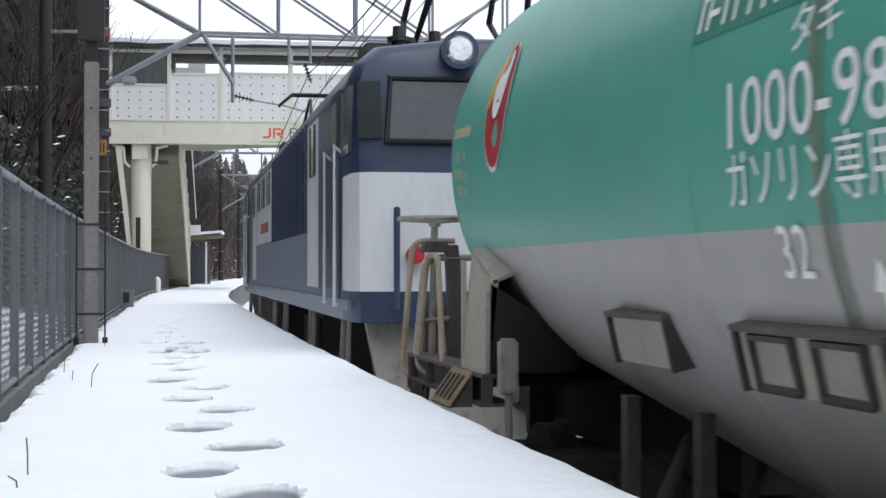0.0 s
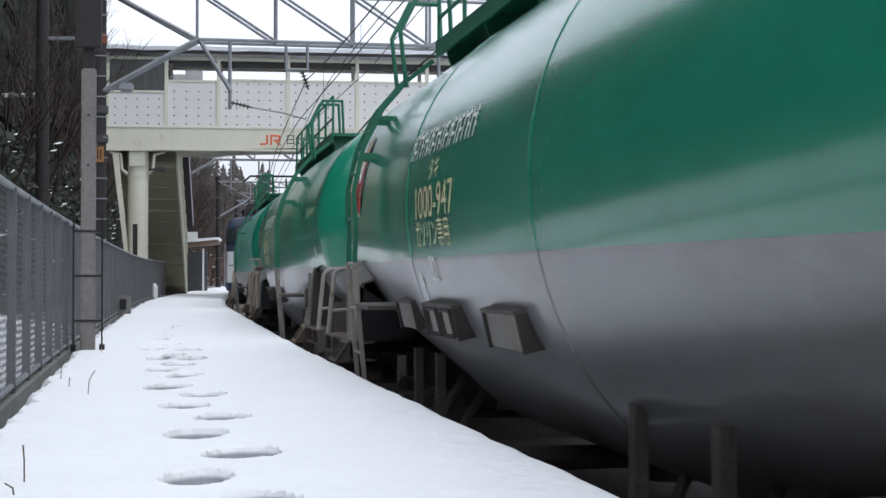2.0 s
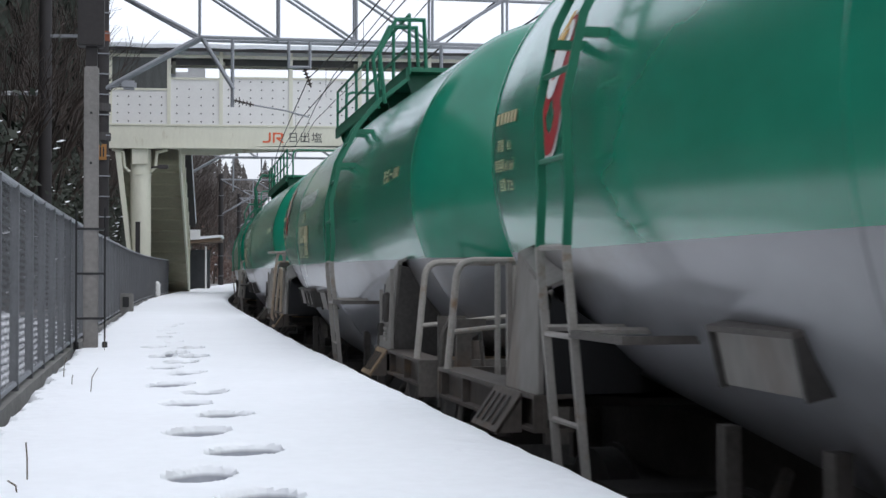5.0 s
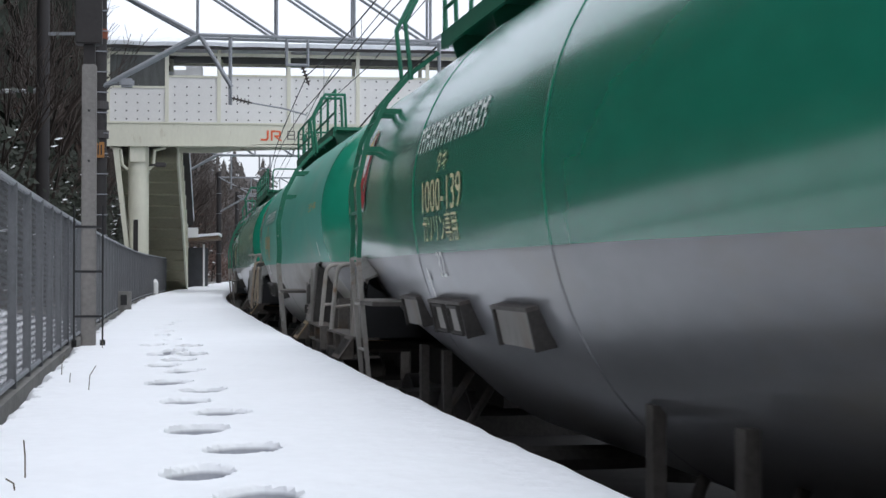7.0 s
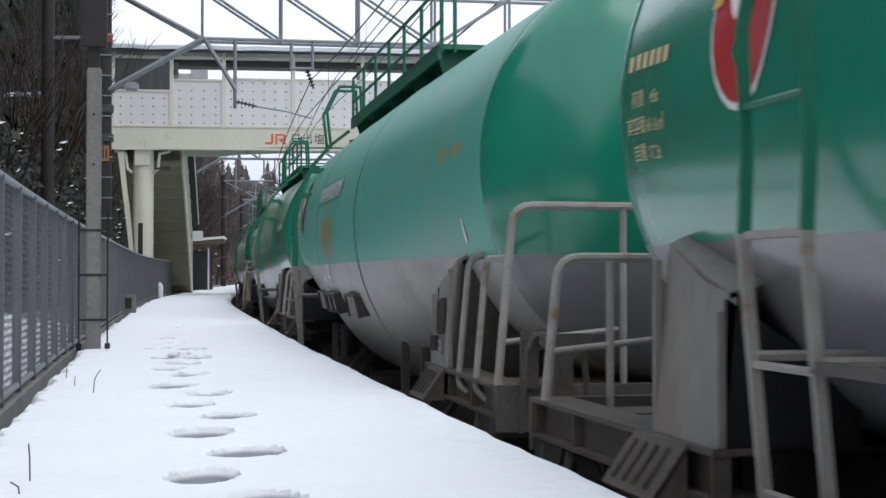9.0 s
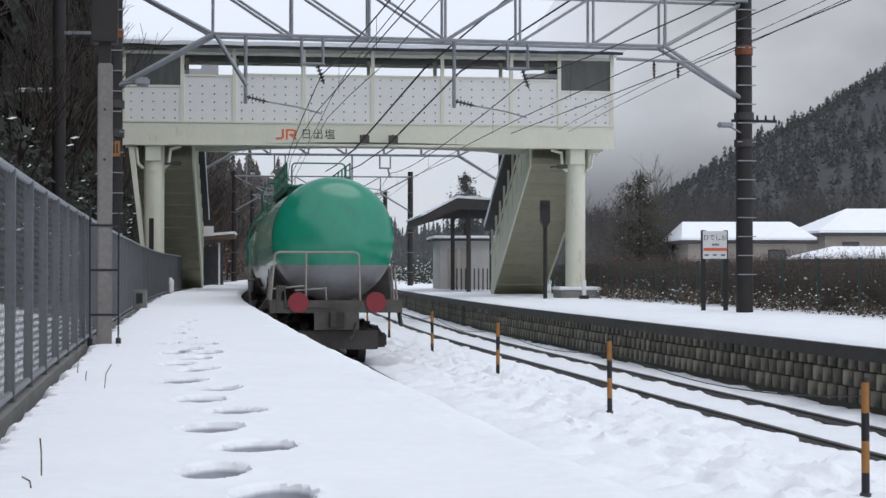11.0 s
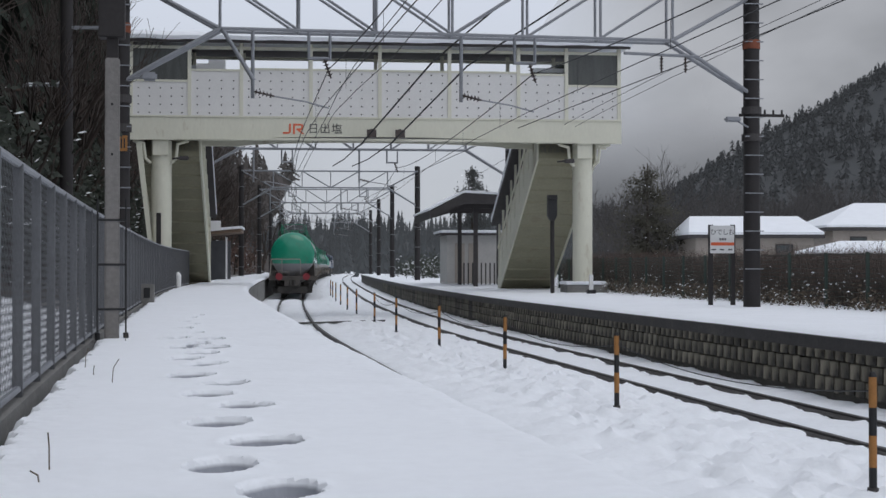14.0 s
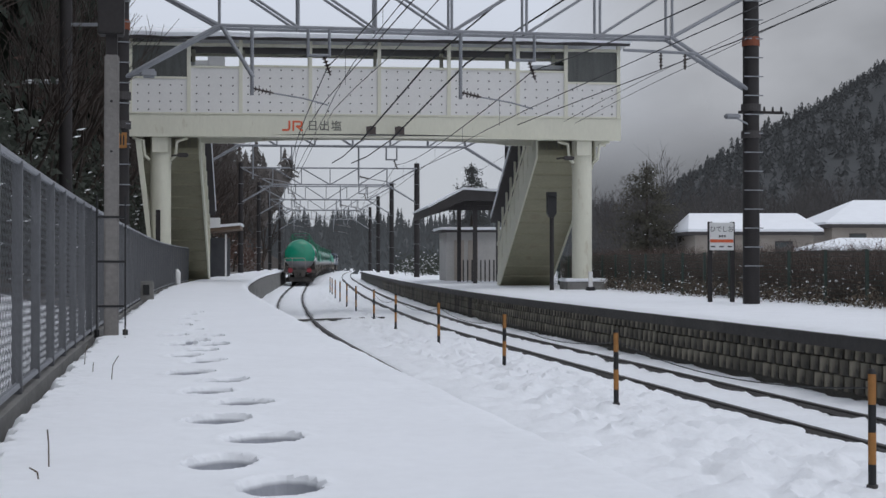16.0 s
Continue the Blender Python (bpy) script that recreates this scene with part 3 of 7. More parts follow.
def make_bridge():
    b = thing("footbridge", BRM, "cream steel station footbridge with white panels and a snowy roof", "footbridge")
    D = 2.5
    bm = bmesh.new()
    # girder with a gentle arch underneath
    n = 24
    for y0, y1 in ((0, 0.16), (D - 0.16, D)):
        pts = [(0, y0, BR_Z1), (0, y0, BR_Z0)] + [(x, y0, BR_Z0 + 0.16 * math.sin(math.pi * min(1, max(0, (x - 3.5) / (BR_LEN - 7)))) ** 0.5) for x in srange(1.5, BR_LEN - 1.5, 0.5)] + [(BR_LEN, y0, BR_Z0), (BR_LEN, y0, BR_Z1)]
        prism(bm, pts, (0, y1 - y0, 0))
    box(bm, 0, BR_LEN, -0.03, D + 0.03, BR_Z1, BR_Z1 + 0.05)
    box(bm, 1.5, BR_LEN - 1.5, -0.05, 0.2, BR_Z0 + 0.02, BR_Z0 + 0.09)
    part("girder", bm, M["cream"], b, "cream painted plate girder")
    bm = bmesh.new()
    box(bm, 0.1, BR_LEN - 0.1, 0.16, D - 0.16, BR_Z0 + 0.3, BR_Z0 + 0.45)
    part("deck", bm, M["concrete"], b)
    # bays of the parapet: posts, panels with rows of bolts, windows
    xs = [0.05, 1.95, 3.65, 5.95, 8.25, 10.6, 12.95, 14.6, BR_LEN - 0.08]
    for y, face in ((0.02, -1), (D - 0.08, 1)):
        for i, x in enumerate(xs):
            bm = bmesh.new()
            box(bm, x - 0.06, x + 0.06, y - 0.04, y + 0.08, BR_Z1 + 0.05, BR_Z4)
            part("post", bm, M["cream"], b)
        for i in range(len(xs) - 1):
            x0, x1 = xs[i] + 0.06, xs[i + 1] - 0.06
            end = i in (0, len(xs) - 2)
            top = 7.86 if end else BR_Z2 - (0.05 if i in (1, len(xs) - 3) else 0)
            bm = bmesh.new()
            box(bm, x0, x1, y, y + 0.05, BR_Z1 + 0.05, top)
            pn = part("panel", bm, M["panel"], b, "white parapet panel with rows of dark bolts")
            if face < 0:
                bm = bmesh.new()
                nx = max(3, round((x1 - x0) / 0.36))
                for cx in range(nx):
                    for z in np.arange(BR_Z1 + 0.14, top - 0.05, 0.27):
                        xx = x0 + (cx + 0.5) * (x1 - x0) / nx
                        tube(bm, (xx, y - 0.012, z), (xx, y + 0.01, z), 0.026, n=6)
                tagged(part("bolt", bm, M["black"], pn), kind="stuff")
            bm = bmesh.new()
            box(bm, x0, x1, y - 0.03, y + 0.07, top, top + 0.07)
            part("sill", bm, M["cream"], b)
            if end:
                bm = bmesh.new()
                box(bm, x0, x1, y + 0.02, y + 0.04, top + 0.07, 9.02)
                part("window", bm, M["window"], b, "grimy grey plastic window sheet")
            bm = bmesh.new()
            box(bm, x0, x1, y - 0.01, y + 0.06, 8.96, 9.06)
            part("head_rail", bm, M["cream"], b)
    # roof: dark fascia under a slab of snow
    bm = bmesh.new()
    prism(bm, [(-0.12, -0.35, 9.12), (-0.12, D / 2, 9.36), (-0.12, D + 0.35, 9.12), (-0.12, D + 0.35, 9.24), (-0.12, D / 2, 9.48), (-0.12, -0.35, 9.24)], (BR_LEN + 0.35, 0, 0))
    part("roof", bm, M["roofdark"], b, "dark corrugated roof sheet")
    bm = bmesh.new()
    n = 60
    rows = []
    for i in range(n + 1):
        x = -0.16 + (BR_LEN + 0.42) * i / n
        f = 0.04 * noise.noise(Vector((x * 1.1, 0, 0)))
        rows.append([bm.verts.new(p) for p in ((x, -0.42, 9.22 + f), (x, -0.46, 9.34 + f), (x, -0.35, 9.46 + f * 0.5), (x, D / 2, 9.74 + f * 0.5), (x, D + 0.4, 9.46), (x, D + 0.4, 9.25))])
    for p, q in zip(rows, rows[1:]):
        for j in range(5):
            bm.faces.new((p[j], p[j + 1], q[j + 1], q[j]))
        bm.faces.new((p[5], p[0], q[0], q[5]))
    bm.faces.new(rows[0])
    bm.faces.new(rows[-1][::-1])
    part("roof_snow", bm, M["snow"], b, "thick snow on the roof", smooth=True)
    # columns with brackets
    for x, zb in ((1.0, PLAT - 0.2), (15.25, PLAT2 + 0.3)):
        c = thing("column")
        c.parent = b
        bm = bmesh.new()
        tube(bm, (x, 0.5, zb - 0.4), (x, 0.5, BR_Z0), 0.34, n=32)
        part("shaft", bm, M["cream"], c, smooth=True)
        bm = bmesh.new()
        tube(bm, (x, 0.5, BR_Z0 - 0.85), (x, 0.5, BR_Z0 - 0.8), 0.36, n=32)
        box(bm, x - 0.25, x + 0.25, 0.1, 0.9, BR_Z0 - 0.5, BR_Z0 + 0.02)
        part("collar", bm, M["cream"], c)
        for sg in (-1, 1):
            bm = bmesh.new()
            pipe(bm, [(x + sg * 0.34, 0.3, BR_Z0 - 0.75), (x + sg * 0.5, 0.25, BR_Z0 - 0.6), (x + sg * 0.55, 0.2, BR_Z0 - 0.12), (x + sg * 0.9, 0.2, BR_Z0 - 0.02)], 0.05, n=8)
            part("drain_pipe", bm, M["cream"], c)
    bm = bmesh.new()
    box(bm, 14.6, 16.0, -0.1, 1.2, PLAT2 - 0.2, PLAT2 + 0.28, bevel=0.03)
    part("plinth", bm, M["concrete"], b, "concrete plinth capped with snow")
    bm = bmesh.new()
    box(bm, 14.55, 16.05, -0.15, 1.25, PLAT2 + 0.27, PLAT2 + 0.38, bevel=0.04)
    part("plinth_snow", bm, M["snow"], b)
    bm = bmesh.new()
    prism(bm, [(0.2, 0.1, BR_Z0 - 0.05), (0.38, 0.1, BR_Z0 - 0.05), (0.75, 0.1, 2.4), (0.62, 0.1, 2.4)], (0, 0.12, 0))
    part("brace", bm, M["cream"], b)
    for x in (1.5, 14.4):
        bm = bmesh.new()
        pipe(bm, [(x - 0.1, 0.1, BR_Z0 - 0.62), (x + 0.15, -0.1, BR_Z0 - 0.6)], 0.03, n=6)
        box(bm, x + 0.1, x + 0.45, -0.2, -0.02, BR_Z0 - 0.68, BR_Z0 - 0.54, Matrix.Rotation(radians(0), 4, "Y"), bevel=0.03)
        part("floodlight", bm, M["roofdark"], b, "small dark floodlight under the girder")
    # items stored behind the parapet
    bm = bmesh.new()
    box(bm, 2.15, 2.6, 0.3, 0.7, 8.3, 8.52)
    box(bm, 2.55, 3.1, 0.3, 0.7, 8.3, 8.66)
    part("equipment_box", bm, M["white"], b)
    for x in (7.95, 8.9):
        bm = bmesh.new()
        tube(bm, (x, -0.05, BR_Z0 + 0.3), (x, -0.4, BR_Z0 + 0.3), 0.03, n=8)
        for k in range(3):
            tube(bm, (x, -0.14 - 0.09 * k, BR_Z0 + 0.3), (x, -0.17 - 0.09 * k, BR_Z0 + 0.3), 0.1, 0.06, n=14)
        box(bm, x - 0.16, x + 0.16, -0.46, -0.4, BR_Z0 + 0.1, BR_Z0 + 0.36)
        part("cable_insulator", bm, M["insul"], b, "ribbed insulator that holds a feeder cable")
    # station sign on the girder
    v, f = text_mesh("日出塩", 0.37, 1.12)
    me = bpy.data.meshes.new("name_letters")
    me.from_pydata([Vector((p.x + 6.42, -0.008, p.y + 6.33)) for p in v], [], f)
    me.materials.append(M["letter_black"])
    o = new("name_letters", me)
    o.parent = b
    strokes = ([[(0.18, 0.06), (0.24, 0.06), (0.24, 0.31), (0.18, 0.31)], [(0.0, 0.0), (0.18, 0.0), (0.24, 0.06), (0.19, 0.09), (0.16, 0.055), (0.0, 0.055)]],
               [[(0.3, 0.0), (0.355, 0.0), (0.355, 0.255), (0.3, 0.255)], [(0.3, 0.255), (0.56, 0.255), (0.53, 0.31), (0.3, 0.31)], [(0.54, 0.16), (0.6, 0.19), (0.6, 0.28), (0.56, 0.31), (0.54, 0.255)],
                [(0.4, 0.115), (0.56, 0.115), (0.6, 0.19), (0.54, 0.17), (0.4, 0.17)], [(0.42, 0.115), (0.5, 0.115), (0.64, 0.0), (0.56, 0.0)]])
    for k, letter in enumerate(strokes):
        bm = bmesh.new()
        for pts in letter:
            prism(bm, [(5.02 + x * 1.12, -0.012, 6.17 + z * 1.1) for x, z in pts], (0, 0.012, 0))
        part("logo_shape", bm, M["orange"], b, "orange-red company mark")
    return b


make_bridge()


def make_stairs(x0, x1, y0, run, z0, z1, heading, label):
    """A covered stair that falls away from the bridge."""
    m = Matrix.Translation((0, 0, 0))
    st = thing("station_stair", Matrix.Translation(((x0 + x1) / 2, y0, 0)) @ Matrix.Rotation(-heading, 4, "Z"), label, "staircase")
    w = (x1 - x0) / 2
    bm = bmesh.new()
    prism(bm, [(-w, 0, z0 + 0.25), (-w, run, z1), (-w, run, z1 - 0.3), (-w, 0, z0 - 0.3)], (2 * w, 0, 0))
    part("soffit", bm, M["soffit"], st, "cream sloping underside of the stair, stained and coloured darker for shade")
    bm = bmesh.new()
    n = 26
    for i in range(n):
        t = i / n
        box(bm, -w + 0.05, w - 0.05, run * t, run * (t + 1 / n), z0 + (z1 - z0) * t - 0.1, z0 + (z1 - z0) * t + 0.3)
    tagged(part("stair_treads", bm, M["concrete"], st), kind="stuff")
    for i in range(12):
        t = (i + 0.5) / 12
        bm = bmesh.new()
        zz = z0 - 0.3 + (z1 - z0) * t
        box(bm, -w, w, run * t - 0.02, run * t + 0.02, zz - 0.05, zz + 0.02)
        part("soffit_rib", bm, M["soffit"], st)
    for sx in (-1, 1):
        bm = bmesh.new()
        prism(bm, [(sx * w, 0, z0 - 0.38), (sx * w, 0, z0 + 0.3), (sx * w, run, z1 + 0.3), (sx * w, run, z1 - 0.38)], (sx * 0.06, 0, 0))
        part("stringer", bm, M["cream"], st)
        bm = bmesh.new()
        prism(bm, [(sx * w, 0, z0 + 0.3), (sx * w, 0, z0 + 1.5), (sx * w, run, z1 + 1.5), (sx * w, run, z1 + 0.3)], (-sx * 0.03, 0, 0))
        part("side_panel", bm, M["cream"], st)
        for i in range(10):
            t = i / 9
            bm = bmesh.new()
            zz = z0 + (z1 - z0) * t
            box(bm, sx * w - 0.03, sx * w + 0.05, run * t - 0.035, run * t + 0.035, zz + 0.2, zz + 2.5)
            part("post", bm, M["cream"], st)
        bm = bmesh.new()
        prism(bm, [(sx * (w + 0.03), 0, z0 + 1.5), (sx * (w + 0.03), 0, z0 + 1.6), (sx * (w + 0.03), run, z1 + 1.6), (sx * (w + 0.03), run, z1 + 1.5)], (sx * 0.04, 0, 0))
        part("handrail", bm, M["cream"], st)
    bm = bmesh.new()
    prism(bm, [(-w - 0.25, -0.2, z0 + 2.5), (-w - 0.25, -0.2, z0 + 2.65), (-w - 0.25, run + 0.4, z1 + 2.6), (-w - 0.25, run + 0.4, z1 + 2.45)], (2 * w + 0.5, 0, 0))
    part("roof", bm, M["roofdark"], st)
    bm = bmesh.new()
    prism(bm, [(-w - 0.28, -0.2, z0 + 2.66), (-w - 0.28, -0.2, z0 + 2.8), (-w - 0.28, run + 0.4, z1 + 2.75), (-w - 0.28, run + 0.4, z1 + 2.61)], (2 * w + 0.56, 0, 0))
    part("roof_snow", bm, M["snow"], st)
    return st


make_stairs(3.3, 5.3, 49.6, 8.6, 5.8, PLAT2 + 0.1, -0.12, "cream covered stair from footbridge to far platform")
make_stairs(-10.2, -8.3, 48.6, 8.2, 5.8, PLAT + 0.1, -0.12, "cream covered stair from footbridge to near platform")


# ---- masts, gantries and wires of the overhead line ----
def make_gantry(s, off_l, off_r, label, z=6.72, near=False):
    a, b = at(s, off_l), at(s, off_r)
    d = (b - a)
    ln = d.length
    g = thing("line_gantry", Matrix.Translation(a) @ Matrix.Rotation(math.atan2(d.y, d.x), 4, "Z"), label, "gantry", "gantries over the tracks")
    for x, r in ((0, 0.15), (ln, 0.17)):
        mt = thing("mast")
        mt.parent = g
        bm = bmesh.new()
        tube(bm, (x, 0, 0.2), (x, 0, 10.5 if near else 8.1), r + 0.02, r, n=20)
        part("pole", bm, M["pole_dark"], mt, "dark steel mast", smooth=True)
        for i in range(22 if near else 15):
            zz = 1.7 + i * 0.42
            if near or i % 3 == 0:
                bm = bmesh.new()
                box(bm, x - r - 0.04, x + r + 0.04, -r - 0.02, -r + 0.03, zz, zz + 0.022)
                part("rung", bm, M["galv"], mt)
        if near:
            for zz in (5.15, 4.55):
                bm = bmesh.new()
                tube(bm, (x, 0, zz), (x, 0, zz + 0.16), r + 0.05, n=20)
                part("band", bm, M["roofdark"], mt)
            bm = bmesh.new()
            tube(bm, (x, 0, 6.6), (x, 0, 6.8), r + 0.026, n=20)
            part("paint_band", bm, M["rust"], mt, "faded orange paint band")
    n = max(4, round((ln - 4.2) / 1.67))
    x0, x1 = 2.0, ln - 1.9
    h = 1.05
    for zz in (z, z + h):
        for y in (-0.22, 0.22):
            bm = bmesh.new()
            tube(bm, (x0 if zz == z else 0, y, zz), (x1 if zz == z else ln, y, zz), 0.035, n=6)
            part("chord", bm, M["galv"], g, "galvanised truss chord")
    for i in range(n + 1):
        x = x0 + (x1 - x0) * i / n
        bm = bmesh.new()
        for y in (-0.22, 0.22):
            tube(bm, (x, y, z), (x, y, z + h), 0.03, n=6)
        tube(bm, (x, -0.22, z), (x, 0.22, z), 0.02, n=5)
        part("upright", bm, M["galv"], g)
        if i < n:
            xa, xb = x, x0 + (x1 - x0) * (i + 1) / n
            bm = bmesh.new()
            for y in (-0.22, 0.22):
                if i < n / 2:
                    tube(bm, (xa, y, z + h), (xb, y, z), 0.03, n=6)
                else:
                    tube(bm, (xa, y, z), (xb, y, z + h), 0.03, n=6)
            part("diagonal", bm, M["galv"], g)
    for xa, xb in ((x0, 0), (x1, ln)):
        bm = bmesh.new()
        for y in (-0.2, 0.2):
            tube(bm, (xa, y, z), (xb, y * 0.4, z - 1.15), 0.045, n=8)
            tube(bm, (xa, y, z), (xb, y * 0.4, z + h), 0.04, n=8)
        part("knee_brace", bm, M["galv"], g)
    return g, a, d.normalized()


def drop_frame(g, x, z, w, h):
    """A hanging frame that carries an insulator."""
    bm = bmesh.new()
    pipe(bm, [(x - w / 2, 0, z), (x - w / 2, 0, z - h), (x + w / 2, 0, z - h), (x + w / 2, 0, z)], 0.035, n=6)
    part("drop_frame", bm, M["galv"], g)


def insulator(g, a, b, n=5, r=0.07):
    a, b = Vector(a), Vector(b)
    bm = bmesh.new()
    tube(bm, a, b, 0.02, n=6)
    d = (b - a)
    for i in range(n):
        p = a + d * ((i + 0.8) / (n + 1))
        tube(bm, p, p + d.normalized() * 0.03, r, r * 0.5, n=10)
    part("insulator", bm, M["insul"], g, "brown ribbed insulator")


GANTRIES = [(22.6, -4.28, 9.42, True), (53, -4.2, 9.3, False), (83, -3.4, 7.7, False), (105, -3.2, 7.2, False), (128, -3.2, 7.0, False), (155, -3.2, 7.0, False)]
for i, (s, l, r, nr) in enumerate(GANTRIES):
    g, a, d = make_gantry(s, l, r, "galvanised truss gantry on two dark masts over the tracks", near=nr)
    ln = (r - l)
    for off in (0.0, TRACK2):
        x = off - l
        drop_frame(g, x - 0.2, 6.72, 0.45, 0.55)
        insulator(g, (x - 0.1, 0, 6.17), (x + 0.05, 0, 5.75))
        bm = bmesh.new()
        tube(bm, (x - 1.6, 0, 6.72), (x - 1.6, 0, 5.3), 0.04, n=6)
        part("arm_post", bm, M["galv"], g)
        insulator(g, (x - 1.6, 0, 5.45), (x - 1.15, 0, 5.35))
        bm = bmesh.new()
        pipe(bm, [(x - 1.15, 0, 5.35), (x - 0.5, 0, 5.25), (x, 0, 5.12)], 0.018, n=5)
        part("pull_off_arm", bm, M["galv"], g)
    if nr:
        bm = bmesh.new()
        tube(bm, (2.05, -0.2, 6.7), (2.7, -0.2, 5.65), 0.045, n=8)
        part("strut", bm, M["galv"], g)
        bm = bmesh.new()
        tube(bm, (ln - 3.0, -0.2, 6.42), (ln - 1.3, -0.2, 6.38), 0.035, n=6)
        part("bracket_bar", bm, M["galv"], g)
        for x in (ln - 2.15, ln - 1.6):
            insulator(g, (x, -0.2, 6.38), (x, -0.2, 6.02), 4, 0.05)
        # lamp and crossarm on the right-hand mast
        bm = bmesh.new()
        tube(bm, (ln - 0.1, -0.1, 4.85), (ln - 0.5, -0.35, 4.98), 0.02, n=6)
        box(bm, ln - 0.75, ln - 0.4, -0.45, -0.28, 4.94, 5.05, bevel=0.03)
        part("lamp", bm, M["galv"], g, "grey platform lamp on the mast")
        bm = bmesh.new()
        box(bm, ln - 0.3, ln + 0.75, -0.06, 0.0, 5.1, 5.16)
        for x in (0.3, 0.5, 0.7):
            tube(bm, (ln + x, -0.03, 5.16), (ln + x, -0.03, 5.26), 0.03, 0.02, n=8)
        part("crossarm", bm, M["pole_dark"], g)
        bm = bmesh.new()
        tube(bm, (0.12, -0.1, 5.62), (0.45, -0.3, 5.66), 0.02, n=6)
        box(bm, 0.42, 0.72, -0.4, -0.22, 5.58, 5.76, bevel=0.04)
        part("mast_lamp", bm, M["galv"], g, "grey lamp on the mast")
        bm = bmesh.new()
        box(bm, -0.1, 0.12, -0.2, -0.185, 4.14, 4.46)
        part("number_plate", bm, M["yellow"], g, "yellow plate with dark bars")
        bm = bmesh.new()
        for x in (-0.06, 0.0, 0.06):
            box(bm, x - 0.015, x + 0.015, -0.205, -0.199, 4.2, 4.4)
        part("plate_bars", bm, M["black"], g)


def wire(pts, r, name="overhead_wire", label="dark overhead line wire above the track", sag=0.0, n=5):
    full = []
    for a, b in zip(pts, pts[1:]):
        k = 12 if sag else max(2, int((b[0] - a[0]) / 6))
        for i in range(k):
            t = i / k
            s, o, z = (a[j] + (b[j] - a[j]) * t for j in range(3))
            full.append(at(s, o, z - sag * 4 * t * (1 - t)))
    full.append(at(*pts[-1]))
    bm = bmesh.new()
    pipe(bm, full, r, n)
    tagged(part(name, bm, M["wire"]), label, "wire", "overhead wires", kind="structure")


hang = [-40, -8] + [g[0] for g in GANTRIES] + [190]
for off in (0.0, TRACK2):
    wire([(s, off + (0.15 if i % 2 else -0.15), 5.1) for i, s in enumerate(hang)], 0.009)
    wire([(s, off, 5.95) for s in hang], 0.012, sag=0.45)
    bm = bmesh.new()
    for a, b in zip(hang[1:], hang[2:]):
        for t in (0.12, 0.3, 0.5, 0.7, 0.88):
            s = a + (b - a) * t
            tube(bm, at(s, off, 5.1), at(s, off, 5.95 - 0.45 * 4 * t * (1 - t)), 0.005, n=4)
    tagged(part("dropper_wire_set", bm, M["wire"]), "thin dropper wires between contact and carrier wire", "wire", kind="stuff")
# heavy feeder cables, held off the bridge by insulators
for near, far in (([(31, 5.7, 9.25), (37.6, 4.29, 8.25), (38.3, 2.13, 5.74)], [(38.3, 2.13, 5.74), (46, 1.91, 5.78), (53, 1.73, 6.01)]),
                  ([(31, 7.54, 9.31), (37.6, 5.45, 8.18), (38.3, 3.08, 5.75)], [(38.3, 3.08, 5.75), (46, 2.8, 5.78), (53, 2.55, 6.01)])):
    a, b = near[0], near[1]
    back = tuple(b[i] + (a[i] - b[i]) * (b[0] + 30) / (b[0] - a[0]) for i in range(3))
    wire([back] + near, 0.028, "feeder_cable", "thick dark feeder cable hung from the footbridge", n=6)
    wire(far, 0.022, "feeder_cable", "thick dark feeder cable hung from the footbridge", n=6)
wire([(-30, 15.5, 9.0), (14, 9.9, 7.05)] + [(22.6, 9.04, 6.69), (31, 8.83, 6.75), (41, 7.37, 6.41), (50, 6.49, 6.23), (83, 4.19, 5.91)], 0.014)
wire([(-30, 11.0, 8.6), (22.6, 9.17, 6.69), (33, 9.3, 6.55), (44, 9.6, 6.5)], 0.008)
wire([(-30, 12.5, 9.0), (22.6, 9.2, 6.9), (60, 9.0, 6.2)], 0.008)
wire([(-30, 1.2, 6.9), (14, 0.95, 6.5)] + [(26, 0.88, 6.5), (36, 0.85, 6.27), (53, -0.01, 5.25)], 0.01)
wire([(-30, 2.4, 7.2), (14, 1.6, 6.6)] + [(25, 1.63, 6.54), (36, 1.11, 6.45), (53, 0.3, 5.49)], 0.01)


# ---- stakes between the tracks ----
def make_stake():
    st = thing("warning_stake", None, "yellow and black striped steel stake standing in the snow", "stake", "striped stakes between the tracks")
    cols = ["black", "yellow", "black", "yellow"]
    z = -0.06
    for i, hgt in enumerate((0.26, 0.25, 0.22, 0.24)):
        bm = bmesh.new()
        tube(bm, (0, 0, z), (0, 0, z + hgt), 0.032, n=12)
        part("band", bm, M[cols[i]], st, smooth=True)
        z += hgt
    bm = bmesh.new()
    tube(bm, (0, 0, z), (0, 0, z + 0.04), 0.036, 0.02, n=12)
    part("cap", bm, M["black"], st)
    bm = bmesh.new()
    tube(bm, (0, 0, -0.1), (0, 0, 0.04), 0.045, n=12)
    part("socket", bm, M["roofdark"], st)
    return st


first = make_stake()
s_st = [2.85, 9.6, 16.2, 23.0, 30.5, 37.1, 43.8, 50.4, 57, 63.6, 70, 76.5]
first.matrix_basis = along(s_st[0], 2.46, 0)
_r = random.Random(8)
for s in s_st[1:]:
    copy_thing(first, along(s, 2.44 - 0.004 * s * (s > 40), 0) @ Matrix.Rotation(radians(_r.uniform(-1.5, 1.5)), 4, "X"))
for a, b in zip(s_st, s_st[1:6]):
    wire([(a, 2.46, 0.8), (b, 2.46, 0.8)], 0.006, "stake_rope", "thin dark rope strung between the stakes", sag=0.16)
